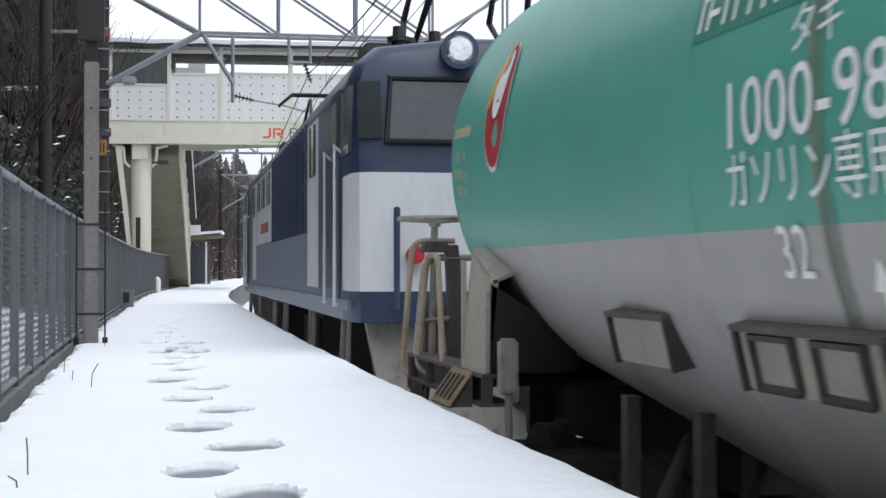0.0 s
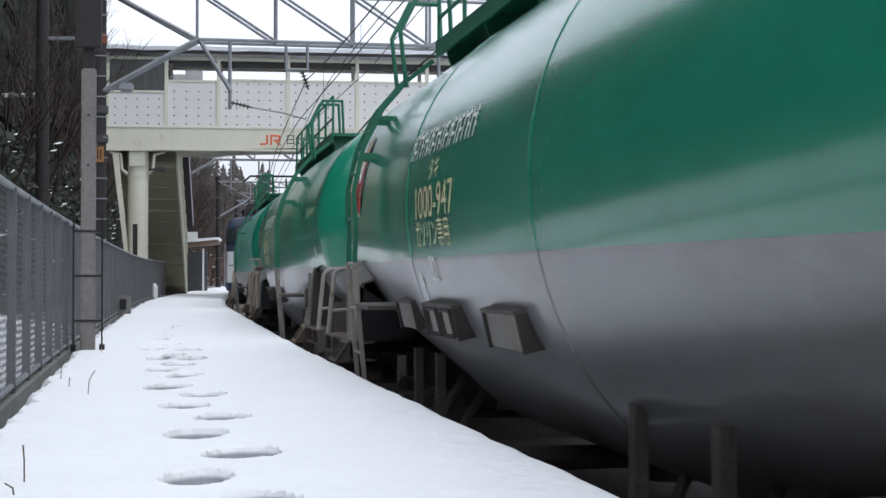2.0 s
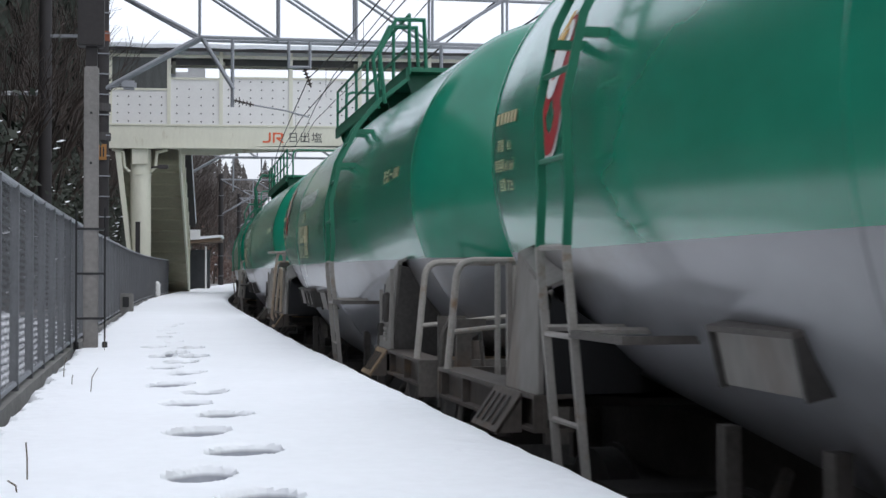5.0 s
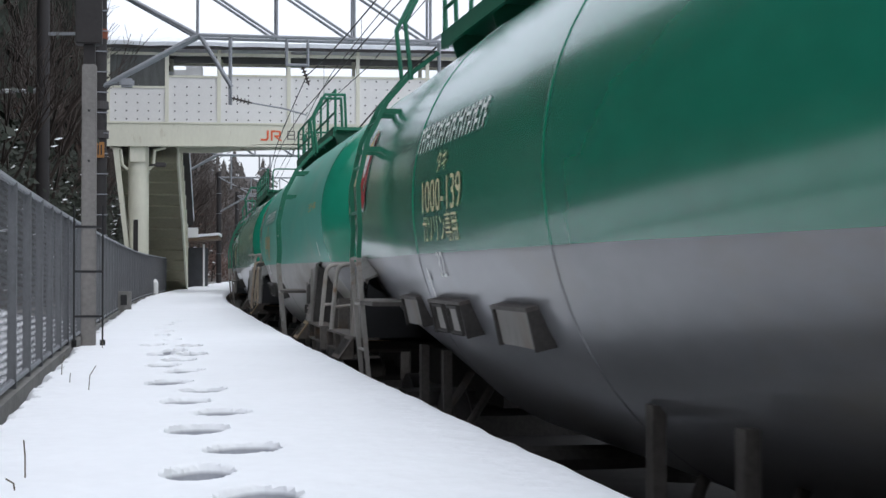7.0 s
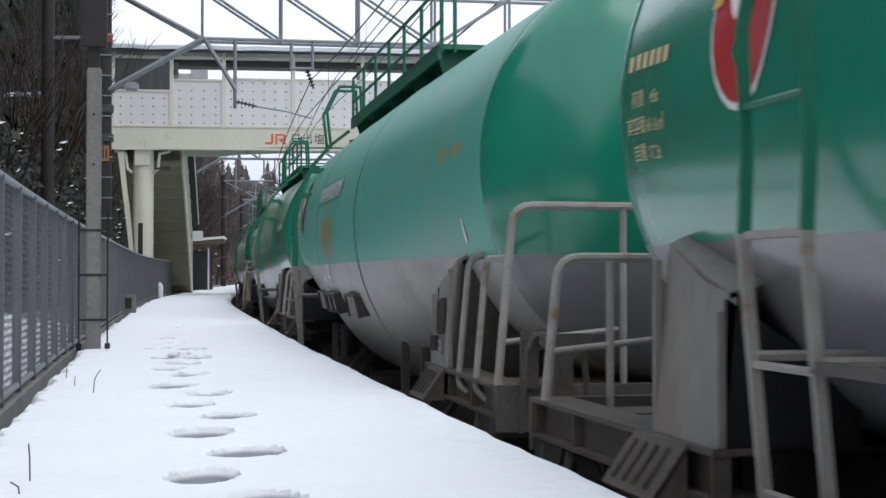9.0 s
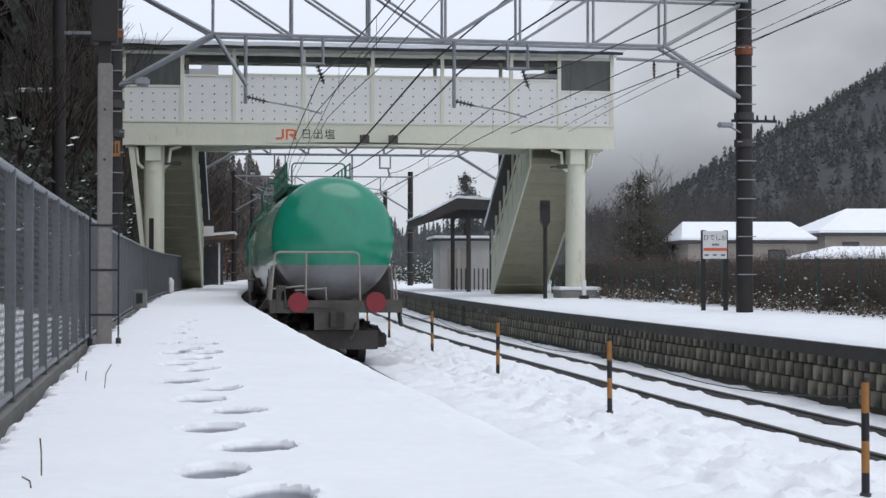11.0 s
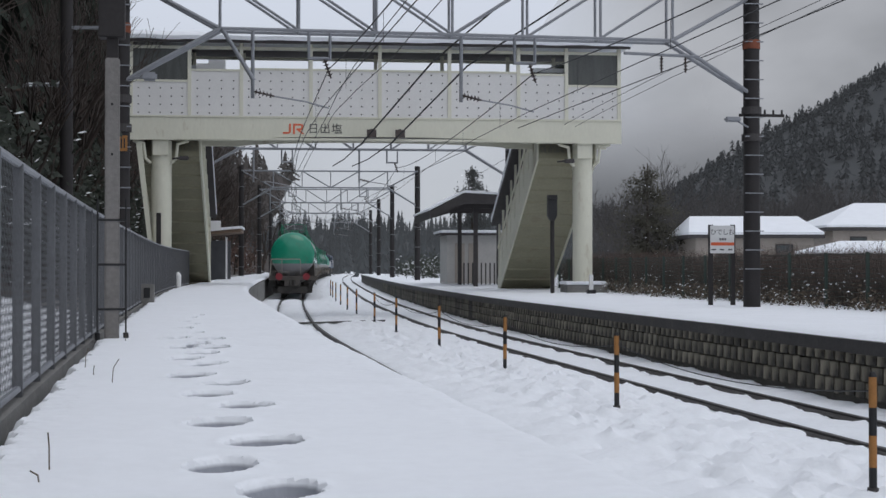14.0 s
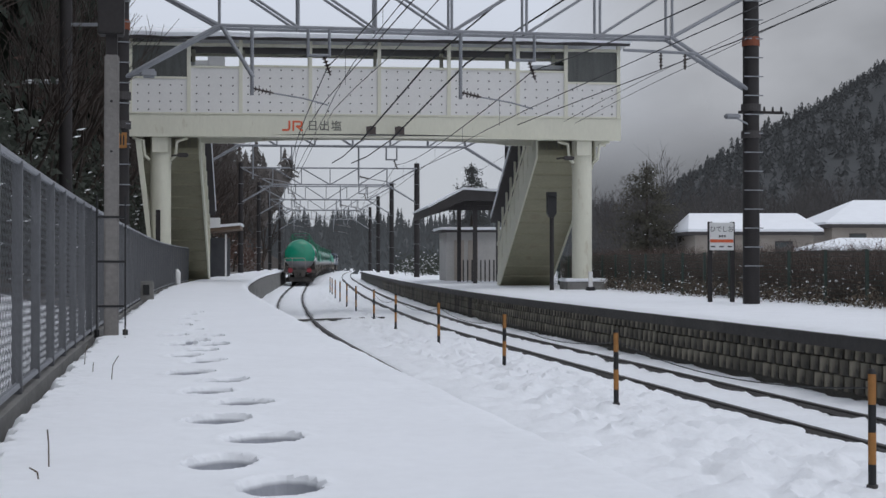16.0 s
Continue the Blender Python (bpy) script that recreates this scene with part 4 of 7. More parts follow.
# a trodden cable trough across the track bed
bm = bmesh.new()
rows = []
for i in range(30):
    t = i / 29
    c = at(36.0 + 2.6 * t, -1.2 + 4.1 * t)
    wd = 0.16 + 0.06 * noise.noise(Vector((i * 0.7, 0, 0)))
    rows.append([bm.verts.new((c.x, c.y - wd, -0.02)), bm.verts.new((c.x, c.y, 0.03)), bm.verts.new((c.x, c.y + wd, -0.02))])
for p, q in zip(rows, rows[1:]):
    for j in range(2):
        bm.faces.new((p[j], p[j + 1], q[j + 1], q[j]))
tagged(part("cable_trough", bm, M["ballast"]), "dark bare cable trough crossing the snowy track bed", "cable trough")


# ---- far platform: shelter, hut, sign, signal, fence ----
def make_far_platform_things():
    hut = thing("station_hut", along(66, 10.2, PLAT2 - 0.05), "small white station hut with a snowy flat roof", "hut")
    bm = bmesh.new()
    box(bm, -2.4, 1.9, -1.8, 1.8, 0, 2.5)
    part("wall", bm, M["wallwhite"], hut)
    bm = bmesh.new()
    box(bm, -2.7, 2.2, -2.1, 2.1, 2.5, 2.62)
    part("roof", bm, M["roofdark"], hut)
    bm = bmesh.new()
    box(bm, -2.75, 2.25, -2.15, 2.15, 2.62, 2.76, bevel=0.05)
    part("roof_snow", bm, M["snow"], hut)
    for x in (-2.0, -1.3):
        bm = bmesh.new()
        box(bm, x, x + 0.5, -1.83, -1.79, 0.1, 2.1)
        part("door", bm, M["wallbeige"], hut)
    sh = thing("platform_shelter", along(57, 8.6, PLAT2 - 0.05), "open platform shelter with dark timber roof", "shelter")
    for x in (-0.5, 1.4):
        for y in (-2.0, 4.0):
            bm = bmesh.new()
            box(bm, x - 0.09, x + 0.09, y - 0.09, y + 0.09, 0, 3.68)
            part("post", bm, M["roofdark"], sh)
    for y in (-2.0, 1.0, 4.0):
        bm = bmesh.new()
        prism(bm, [(-2.4, y, 3.1), (-1.0, y, 3.7), (1.9, y, 3.66), (1.9, y, 3.5), (-1.0, y, 3.5)], (0, 0.12, 0))
        part("rafter", bm, M["roofdark"], sh)
    bm = bmesh.new()
    prism(bm, [(-2.6, -2.8, 3.0), (-2.6, -2.8, 3.35), (-1.1, -2.8, 4.15), (2.3, -2.8, 3.95), (2.3, -2.8, 3.65), (-1.1, -2.8, 3.7)], (0, 8, 0))
    part("roof", bm, M["roofdark"], sh)
    bm = bmesh.new()
    prism(bm, [(-2.65, -2.85, 3.36), (-2.65, -2.85, 3.45), (-1.1, -2.85, 4.26), (2.35, -2.85, 4.07), (2.35, -2.85, 3.96), (-1.1, -2.85, 4.16)], (0, 8.1, 0))
    part("roof_snow", bm, M["snow"], sh)
    for x in srange(-0.3, 1.4, 0.2):
        bm = bmesh.new()
        box(bm, x - 0.03, x + 0.03, 3.9, 3.96, 0, 1.1)
        part("screen_bar", bm, M["roofdark"], sh)
    # signal with a hood
    sg = thing("repeater_signal", along(38.6, 8.42, PLAT2), "black hooded signal head on a slim post", "signal")
    bm = bmesh.new()
    tube(bm, (0, 0, -0.1), (0, 0, 2.45), 0.07, n=12)
    part("post", bm, M["pole_dark"], sg)
    bm = bmesh.new()
    prism(bm, [(-0.16, -0.12, 2.55), (-0.16, -0.12, 3.24), (0.14, -0.12, 3.24), (0.14, -0.12, 2.55), (0.06, -0.12, 2.4), (-0.08, -0.12, 2.4)], (0, 0.24, 0))
    part("head", bm, M["black"], sg)
    bm = bmesh.new()
    box(bm, -0.12, 0.12, -0.3, -0.12, 3.1, 3.14)
    part("hood", bm, M["black"], sg)
    # name board
    nb = thing("station_name_board", along(23.9, 9.2, PLAT2), "white station name board with an orange stripe", "sign")
    for x in (-0.27, 0.27):
        bm = bmesh.new()
        box(bm, x - 0.045, x + 0.045, -0.04, 0.04, -0.1, 1.86)
        part("post", bm, M["pole_dark"], nb)
    bm = bmesh.new()
    box(bm, -0.3, 0.28, -0.075, -0.045, 1.2, 1.84, bevel=0.01)
    bd = part("board", bm, M["white"], nb)
    bm = bmesh.new()
    box(bm, -0.29, 0.27, -0.081, -0.074, 1.38, 1.45)
    part("stripe", bm, M["orange"], nb, "orange stripe")
    v, f = text_mesh("ひでしお", 0.15, 0.92)
    me = bpy.data.meshes.new("name_letters")
    me.from_pydata([Vector((p.x - 0.01, -0.078, p.y + 1.68)) for p in v], [], f)
    me.materials.append(M["letter_black"])
    o = new("name_letters", me)
    o.parent = nb
    bm = bmesh.new()
    for x in (-0.06, 0.0, 0.06):
        box(bm, x - 0.02, x + 0.02, -0.08, -0.074, 1.5, 1.55)
    for x in (-0.22, -0.02, 0.18):
        box(bm, x - 0.05, x + 0.05, -0.08, -0.074, 1.27, 1.3)
    part("small_bars", bm, M["letter_black"], nb)
    # white bollard
    bo = thing("white_bollard", along(38.5, 9.7, PLAT2), "short white bollard with a dark foot", "bollard")
    bm = bmesh.new()
    box(bm, -0.06, 0.06, -0.06, 0.06, 0.1, 0.62)
    part("shaft", bm, M["white"], bo)
    bm = bmesh.new()
    box(bm, -0.14, 0.14, -0.1, 0.1, -0.05, 0.12)
    part("foot", bm, M["black"], bo)
    # green mesh fence behind the platform
    fe = thing("green_mesh_fence", None, "dull green mesh fence behind the far platform", "fence")
    off = 10.9
    posts = srange(2, 52, 2.0)
    for s in posts:
        bm = bmesh.new()
        box(bm, -0.03, 0.03, -0.03, 0.03, -0.3, 1.2, along(s, off, PLAT2))
        part("post", bm, M["fencegreen"], fe)
    bm = bmesh.new()
    for a, b in zip(posts, posts[1:]):
        for z in np.arange(0.05, 1.2, 0.1):
            tube(bm, at(a, off, PLAT2 + z), at(b, off, PLAT2 + z), 0.006, n=4)
    for s in srange(2, 52, 0.09):
        tube(bm, at(s, off, PLAT2), at(s, off, PLAT2 + 1.18), 0.004, n=3)
    tagged(part("mesh", bm, M["fencegreen"], fe), kind="stuff")
    # far shed of the near platform, with a clock lamp
    sd = thing("platform_shed", along(60, -3.2, PLAT - 0.05), "small grey platform shelter with a snowy roof", "shelter")
    bm = bmesh.new()
    box(bm, -1.1, -1.0, -1.5, 1.5, 0, 1.9)
    box(bm, -1.1, 0.3, 1.4, 1.5, 0, 1.9)
    part("wall", bm, M["fence"], sd)
    bm = bmesh.new()
    box(bm, 0.2, 0.28, -1.5, -1.42, 0, 2.0)
    part("post", bm, M["white"], sd)
    bm = bmesh.new()
    prism(bm, [(-1.3, -1.8, 2.05), (0.9, -1.8, 2.25), (0.9, -1.8, 2.4), (-1.3, -1.8, 2.2)], (0, 3.6, 0))
    part("roof", bm, M["wood"], sd)
    bm = bmesh.new()
    prism(bm, [(-1.35, -1.85, 2.21), (0.95, -1.85, 2.41), (0.95, -1.85, 2.52), (-1.35, -1.85, 2.34)], (0, 3.7, 0))
    part("roof_snow", bm, M["snow"], sd)
    bm = bmesh.new()
    box(bm, -0.9, 0.0, -1.86, -1.8, 2.3, 2.75)
    part("name_plate", bm, M["white"], sd)


make_far_platform_things()


# ---- houses beyond the fence ----
def make_house(x, y, w, d, wall, rise, label, turn=0.0, hip=0.3):
    h = thing("house", Matrix.Translation((x, y, -0.4)) @ Matrix.Rotation(turn, 4, "Z"), label, "house", "houses beyond the fence")
    bm = bmesh.new()
    box(bm, -w / 2, w / 2, -d / 2, d / 2, 0, wall)
    part("wall", bm, M["wallbeige"], h)
    o = 0.5
    bm = bmesh.new()
    a = [bm.verts.new(p) for p in ((-w / 2 - o, -d / 2 - o, wall), (w / 2 + o, -d / 2 - o, wall), (w / 2 + o, d / 2 + o, wall), (-w / 2 - o, d / 2 + o, wall))]
    c = [bm.verts.new(p) for p in ((-w / 2 + d * hip, 0, wall + rise), (w / 2 - d * hip, 0, wall + rise))]
    for q in ((a[0], a[1], c[1], c[0]), (a[2], a[3], c[0], c[1]), (a[3], a[0], c[0]), (a[1], a[2], c[1]), (a[3], a[2], a[1], a[0])):
        bm.faces.new(q)
    box(bm, -w / 2 - o, w / 2 + o, -d / 2 - o, d / 2 + o, wall - 0.16, wall - 0.004)
    part("roof", bm, M["roofdark"], h)
    bm = bmesh.new()
    u = 0.14
    a = [bm.verts.new(p) for p in ((-w / 2 - o + 0.03, -d / 2 - o + 0.03, wall + 0.04), (w / 2 + o - 0.03, -d / 2 - o + 0.03, wall + 0.04), (w / 2 + o - 0.03, d / 2 + o - 0.03, wall + 0.04), (-w / 2 - o + 0.03, d / 2 + o - 0.03, wall + 0.04))]
    e = [bm.verts.new(v.co + Vector((0, 0, u))) for v in a]
    c = [bm.verts.new(p) for p in ((-w / 2 + d * hip, 0, wall + rise + u), (w / 2 - d * hip, 0, wall + rise + u))]
    for q in ((e[0], e[1], c[1], c[0]), (e[2], e[3], c[0], c[1]), (e[3], e[0], c[0]), (e[1], e[2], c[1])):
        bm.faces.new(q)
    for i in range(4):
        bm.faces.new((a[i], a[(i + 1) % 4], e[(i + 1) % 4], e[i]))
    part("roof_snow", bm, M["snow"], h)
    for i in range(max(2, int(w / 2.6))):
        xx = -w / 2 + (i + 0.5) * w / max(2, int(w / 2.6))
        wn = thing("house_window")
        wn.parent = h
        bm = bmesh.new()
        box(bm, xx - 0.5, xx + 0.5, -d / 2 - 0.04, -d / 2 + 0.02, wall - 1.5, wall - 0.5)
        part("frame", bm, M["roofdark"], wn)
        bm = bmesh.new()
        box(bm, xx - 0.43, xx + 0.43, -d / 2 - 0.06, -d / 2 - 0.035, wall - 1.43, wall - 0.57)
        part("pane", bm, M["glass"], wn)
    return h


make_house(17.66, 84, 6.7, 6.0, 3.9, 1.05, "beige single-storey house with snow on its long roof", hip=0.03)
make_house(27.4, 88, 9.0, 8.0, 4.4, 1.5, "beige house with dark gables and a snowy hipped roof")
make_house(21.6, 72, 5.6, 4.0, 2.75, 0.55, "low outbuilding under a thick snow roof")


# ---- hills, woods and shrubs ----
def hill(name, f, rows, cols, material, label):
    """A sheet of hillside: f gives the place for u, v in 0..1."""
    bm = bmesh.new()
    vs = [[bm.verts.new(f(i / rows, j / cols)) for j in range(cols + 1)] for i in range(rows + 1)]
    for i in range(rows):
        for j in range(cols):
            bm.faces.new((vs[i][j], vs[i][j + 1], vs[i + 1][j + 1], vs[i + 1][j]))
    return tagged(part(name, bm, material, smooth=True), label, "hillside", kind="structure")


def left_slope(u, v):
    s = -60 + 330 * v
    o = -6.3 - 70 * u ** 1.25
    p = at(min(s, 310), o)
    up = max(0, -6.6 - o)
    z = 0.9 + up * (0.95 - 0.4 * max(0, min(1, (s - 60) / 120))) + 0.5 * noise.noise(Vector((p.x * 0.15, p.y * 0.15, 0))) * min(1, up)
    return (p.x, p.y, min(z, 34 + 3 * noise.noise(Vector((p.x * 0.05, p.y * 0.05, 2)))))


def right_slope(u, v):
    """The mountainside beyond the houses: it climbs to the right and away."""
    y = 170 + 680 * v
    x = y * 0.1 + 420 * u
    z = -0.5 + 205 * u ** 0.8 * min(1, 0.12 + v * 2.6) + (9 * noise.noise(Vector((x * 0.012, y * 0.012, 5))) + 3 * noise.noise(Vector((x * 0.05, y * 0.05, 6)))) * min(1, u * 8) * min(1, v * 4)
    return (x, y, z - (3 if v == 0 else 0))


def far_ridge(x0, x1, y, top, depth, seed):
    def f(u, v):
        x = x0 + (x1 - x0) * v
        z = (top(v) + top(v) * 0.1 * noise.noise(Vector((v * 9, seed, 0)))) * u - 2
        return (x, y + depth * u, z)
    return f


hill("hillside_left", left_slope, 26, 70, M["litter"], "wooded slope with dead leaves and thin snow")
hill("snow_bank", lambda u, v: tuple(at(-40 + 55 * v, -3.82 - 2.3 * u, PLAT - 0.12 + 0.42 * u ** 1.5 + 0.1 * u * noise.noise(Vector((v * 42, u * 3, 1))))), 10, 150, M["snow"], "snow bank behind the platform fence")
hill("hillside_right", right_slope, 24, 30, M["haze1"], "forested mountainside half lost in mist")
# drawn tall so that its painted mist glow greys the right-hand sky
hill("ridge_far_right", far_ridge(30, 1500, 1100, lambda v: 40 + 1300 * v ** 0.6, 500, 3), 24, 80, M["haze3"], "distant mountain with grey mist painted into its glow")
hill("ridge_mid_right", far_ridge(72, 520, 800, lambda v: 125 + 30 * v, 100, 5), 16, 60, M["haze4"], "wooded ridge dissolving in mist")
# added backdrop sheet: its glow paints the sky greyer near the horizon
hill("cloud_bank", lambda u, v: (-1500 + 3000 * v, 1750 - 500 * (2 * v - 1) ** 2, -10 + 380 * u), 6, 20, M["cloud"], "glowing grey backdrop sheet that dims the sky near the horizon")
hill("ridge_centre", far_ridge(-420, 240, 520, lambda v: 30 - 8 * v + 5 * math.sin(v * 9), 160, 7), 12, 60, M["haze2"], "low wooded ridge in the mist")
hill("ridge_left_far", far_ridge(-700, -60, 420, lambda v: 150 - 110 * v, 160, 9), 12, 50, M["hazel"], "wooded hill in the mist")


def conifer_into(verts, faces, p, h, rng, layers=7, n=7, slim=0.17):
    """A ragged conifer: whorls of drooping branches of uneven length round a thin stem."""
    for k in range(layers):
        t = k / layers
        zt = p.z + h * (0.16 + 0.84 * (k + 1) / layers)
        r = h * slim * (1 - t * 0.9) * rng.uniform(0.8, 1.2)
        for i in range(n):
            a = 2 * math.pi * (i + rng.random()) / n
            rr = r * rng.uniform(0.5, 1.3)
            w = r * rng.uniform(0.25, 0.5)
            ca, sa = math.cos(a), math.sin(a)
            zd = zt - h * rng.uniform(0.14, 0.26)
            b = len(verts)
            verts += [(p.x, p.y, zt), (p.x + rr * ca - w * sa, p.y + rr * sa + w * ca, zd + 0.02 * h), (p.x + rr * 1.15 * ca, p.y + rr * 1.15 * sa, zd - 0.03 * h), (p.x + rr * ca + w * sa, p.y + rr * sa - w * ca, zd + 0.02 * h)]
            faces += [(b, b + 1, b + 2), (b, b + 2, b + 3)]
    b = len(verts)
    verts += [(p.x - 0.012 * h, p.y, p.z - 0.5), (p.x + 0.012 * h, p.y, p.z - 0.5), (p.x, p.y, p.z + h)]
    faces.append((b, b + 1, b + 2))


def woods(name, count, place, hmin, hmax, material, label, seed, layers=7, n=7, slim=0.17):
    rng = random.Random(seed)
    vs, fs = [], []
    for i in range(count):
        p = Vector(place(rng))
        conifer_into(vs, fs, p, rng.uniform(hmin, hmax), rng, layers, n, slim)
    me = bpy.data.meshes.new(name)
    me.from_pydata(vs, [], fs)
    me.materials.append(material)
    tagged(new(name, me), label, "woods", kind="stuff")


def ridge_c(u, v):
    return far_ridge(-420, 240, 520, lambda w: 30 - 8 * w + 5 * math.sin(w * 9), 160, 7)(u, v)


def ridge_l(u, v):
    return far_ridge(-700, -60, 420, lambda w: 150 - 110 * w, 160, 9)(u, v)


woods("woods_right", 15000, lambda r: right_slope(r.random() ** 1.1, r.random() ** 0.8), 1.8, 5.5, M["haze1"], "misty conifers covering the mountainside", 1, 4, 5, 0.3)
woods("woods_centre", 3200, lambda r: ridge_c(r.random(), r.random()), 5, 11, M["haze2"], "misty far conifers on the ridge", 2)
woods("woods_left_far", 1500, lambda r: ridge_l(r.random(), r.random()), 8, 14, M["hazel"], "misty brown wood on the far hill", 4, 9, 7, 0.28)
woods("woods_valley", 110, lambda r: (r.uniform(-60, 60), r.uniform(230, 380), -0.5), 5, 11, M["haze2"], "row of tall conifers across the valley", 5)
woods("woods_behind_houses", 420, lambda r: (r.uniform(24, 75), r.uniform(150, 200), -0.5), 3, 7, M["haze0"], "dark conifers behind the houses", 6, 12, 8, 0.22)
woods("woods_left", 1300, lambda r: left_slope(0.11 + 0.7 * r.random() ** 1.2, 0.2 + 0.22 * r.random()), 7, 15, M["conifer"], "dark evergreen wood on the slope", 7, 20, 10, 0.15)


def bare_tree_meshes(seed, h):
    """Trunk and a crown of forking twigs."""
    rng = random.Random(seed)
    trunk, crown = bmesh.new(), bmesh.new()

    def grow(p, d, ln, r, depth):
        q = p + d * ln
        bmx = trunk if depth < 2 else crown
        tube(bmx, p, q, r, r * 0.68, n=6 if depth < 2 else 3, caps=False)
        if depth >= 5:
            return
        for i in range(3 if depth < 4 else 2):
            e = (d + Vector((rng.uniform(-1, 1), rng.uniform(-1, 1), rng.uniform(-0.35, 0.75))) * 0.62).normalized()
            grow(p.lerp(q, rng.uniform(0.55, 1)), e, ln * rng.uniform(0.6, 0.85), r * 0.58, depth + 1)
    grow(Vector((0, 0, -0.3)), Vector((rng.uniform(-0.1, 0.1), rng.uniform(-0.1, 0.1), 1)).normalized(), h * 0.3, h * 0.012, 0)
    return mesh_of(trunk, M["bark"], "trunk"), mesh_of(crown, M["twig"], "crown")


TREES = [bare_tree_meshes(20 + i, 8.0) for i in range(6)]


FAR_TREES = []
for _a, _b in TREES:
    _b = _b.copy()
    _a = _a.copy()
    for _m in (_a, _b):
        _m.materials[0] = M["thicket"]
    FAR_TREES.append((_a, _b))


def plant_tree(p, scale, k, turn, label, group, kinds=TREES):
    t = thing("bare_tree", Matrix.Translation(p) @ Matrix.Rotation(turn, 4, "Z"), label, "tree", group)
    for nm, me in zip(("trunk", "crown"), kinds[k % 6]):
        o = new(nm, me)
        o.parent = t
        o.scale = (scale, scale, scale)


_r = random.Random(12)
for i in range(95):
    u, v = 0.02 + 0.4 * _r.random() ** 1.5, 0.2 + 0.34 * _r.random()
    plant_tree(Vector(left_slope(u, v)), _r.uniform(0.9, 1.8), i, _r.uniform(0, 6.28), "leafless brown tree on the wooded slope", "bare trees on the slope")
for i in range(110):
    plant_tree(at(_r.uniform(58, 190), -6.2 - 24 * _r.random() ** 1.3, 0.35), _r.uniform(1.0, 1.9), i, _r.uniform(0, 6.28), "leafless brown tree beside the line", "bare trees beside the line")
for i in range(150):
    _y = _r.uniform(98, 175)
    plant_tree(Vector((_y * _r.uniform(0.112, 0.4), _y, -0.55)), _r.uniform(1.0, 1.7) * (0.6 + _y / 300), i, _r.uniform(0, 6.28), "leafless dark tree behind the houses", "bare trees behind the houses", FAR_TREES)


def leaf_cloud(name, places, n, spread, size, material, label, seed, snow=0.0, parent=None):
    """Many small leaves and snow flakes on them."""
    rng = random.Random(seed)
    vs, fs, mi = [], [], []
    for c in places:
        c = Vector(c)
        for i in range(n):
            d = Vector((rng.gauss(0, 1), rng.gauss(0, 1), rng.gauss(0, 0.8))) * spread * 0.5
            p = c + d
            s = size * rng.uniform(0.5, 1.4)
            ax = Vector((rng.gauss(0, 1), rng.gauss(0, 1), rng.gauss(0, 1))).normalized()
            bx = ax.orthogonal().normalized()
            b = len(vs)
            is_snow = rng.random() < snow
            if is_snow:
                ax, bx = Vector((1, 0, 0.15)), Vector((0, 0.6, 0.5))
                s *= 0.8
            vs += [p - ax * s, p + bx * s * 0.55, p + ax * s, p - bx * s * 0.55]
            fs.append((b, b + 1, b + 2, b + 3))
            mi.append(1 if is_snow else 0)
    me = bpy.data.meshes.new(name)
    me.from_pydata(vs, [], fs)
    me.materials.append(material)
    me.materials.append(M["snow"])
    me.polygons.foreach_set("material_index", mi)
    ob = new(name, me)
    if parent is not None:
        ob.parent = parent
        return tagged(ob, kind="stuff")
    return tagged(ob, label, "shrubs", kind="stuff")


_r = random.Random(21)
leaf_cloud("undergrowth_left", [Vector(left_slope(0.03 + 0.12 * _r.random() ** 1.5, 0.18 + 0.3 * _r.random())) + Vector((0, 0, _r.uniform(0.2, 2.6))) for i in range(1300)], 70, 1.5, 0.1, M["evergreen"],
           "dark evergreen undergrowth with flecks of snow", 22, 0.05)
leaf_cloud("slope_brush", [Vector(left_slope(0.1 + 0.25 * _r.random(), 0.18 + 0.3 * _r.random())) + Vector((0, 0, _r.uniform(0.2, 2.5))) for i in range(500)], 50, 2.2, 0.14, M["redbrush"],
           "reddish brown winter brush on the slope", 23, 0.02)
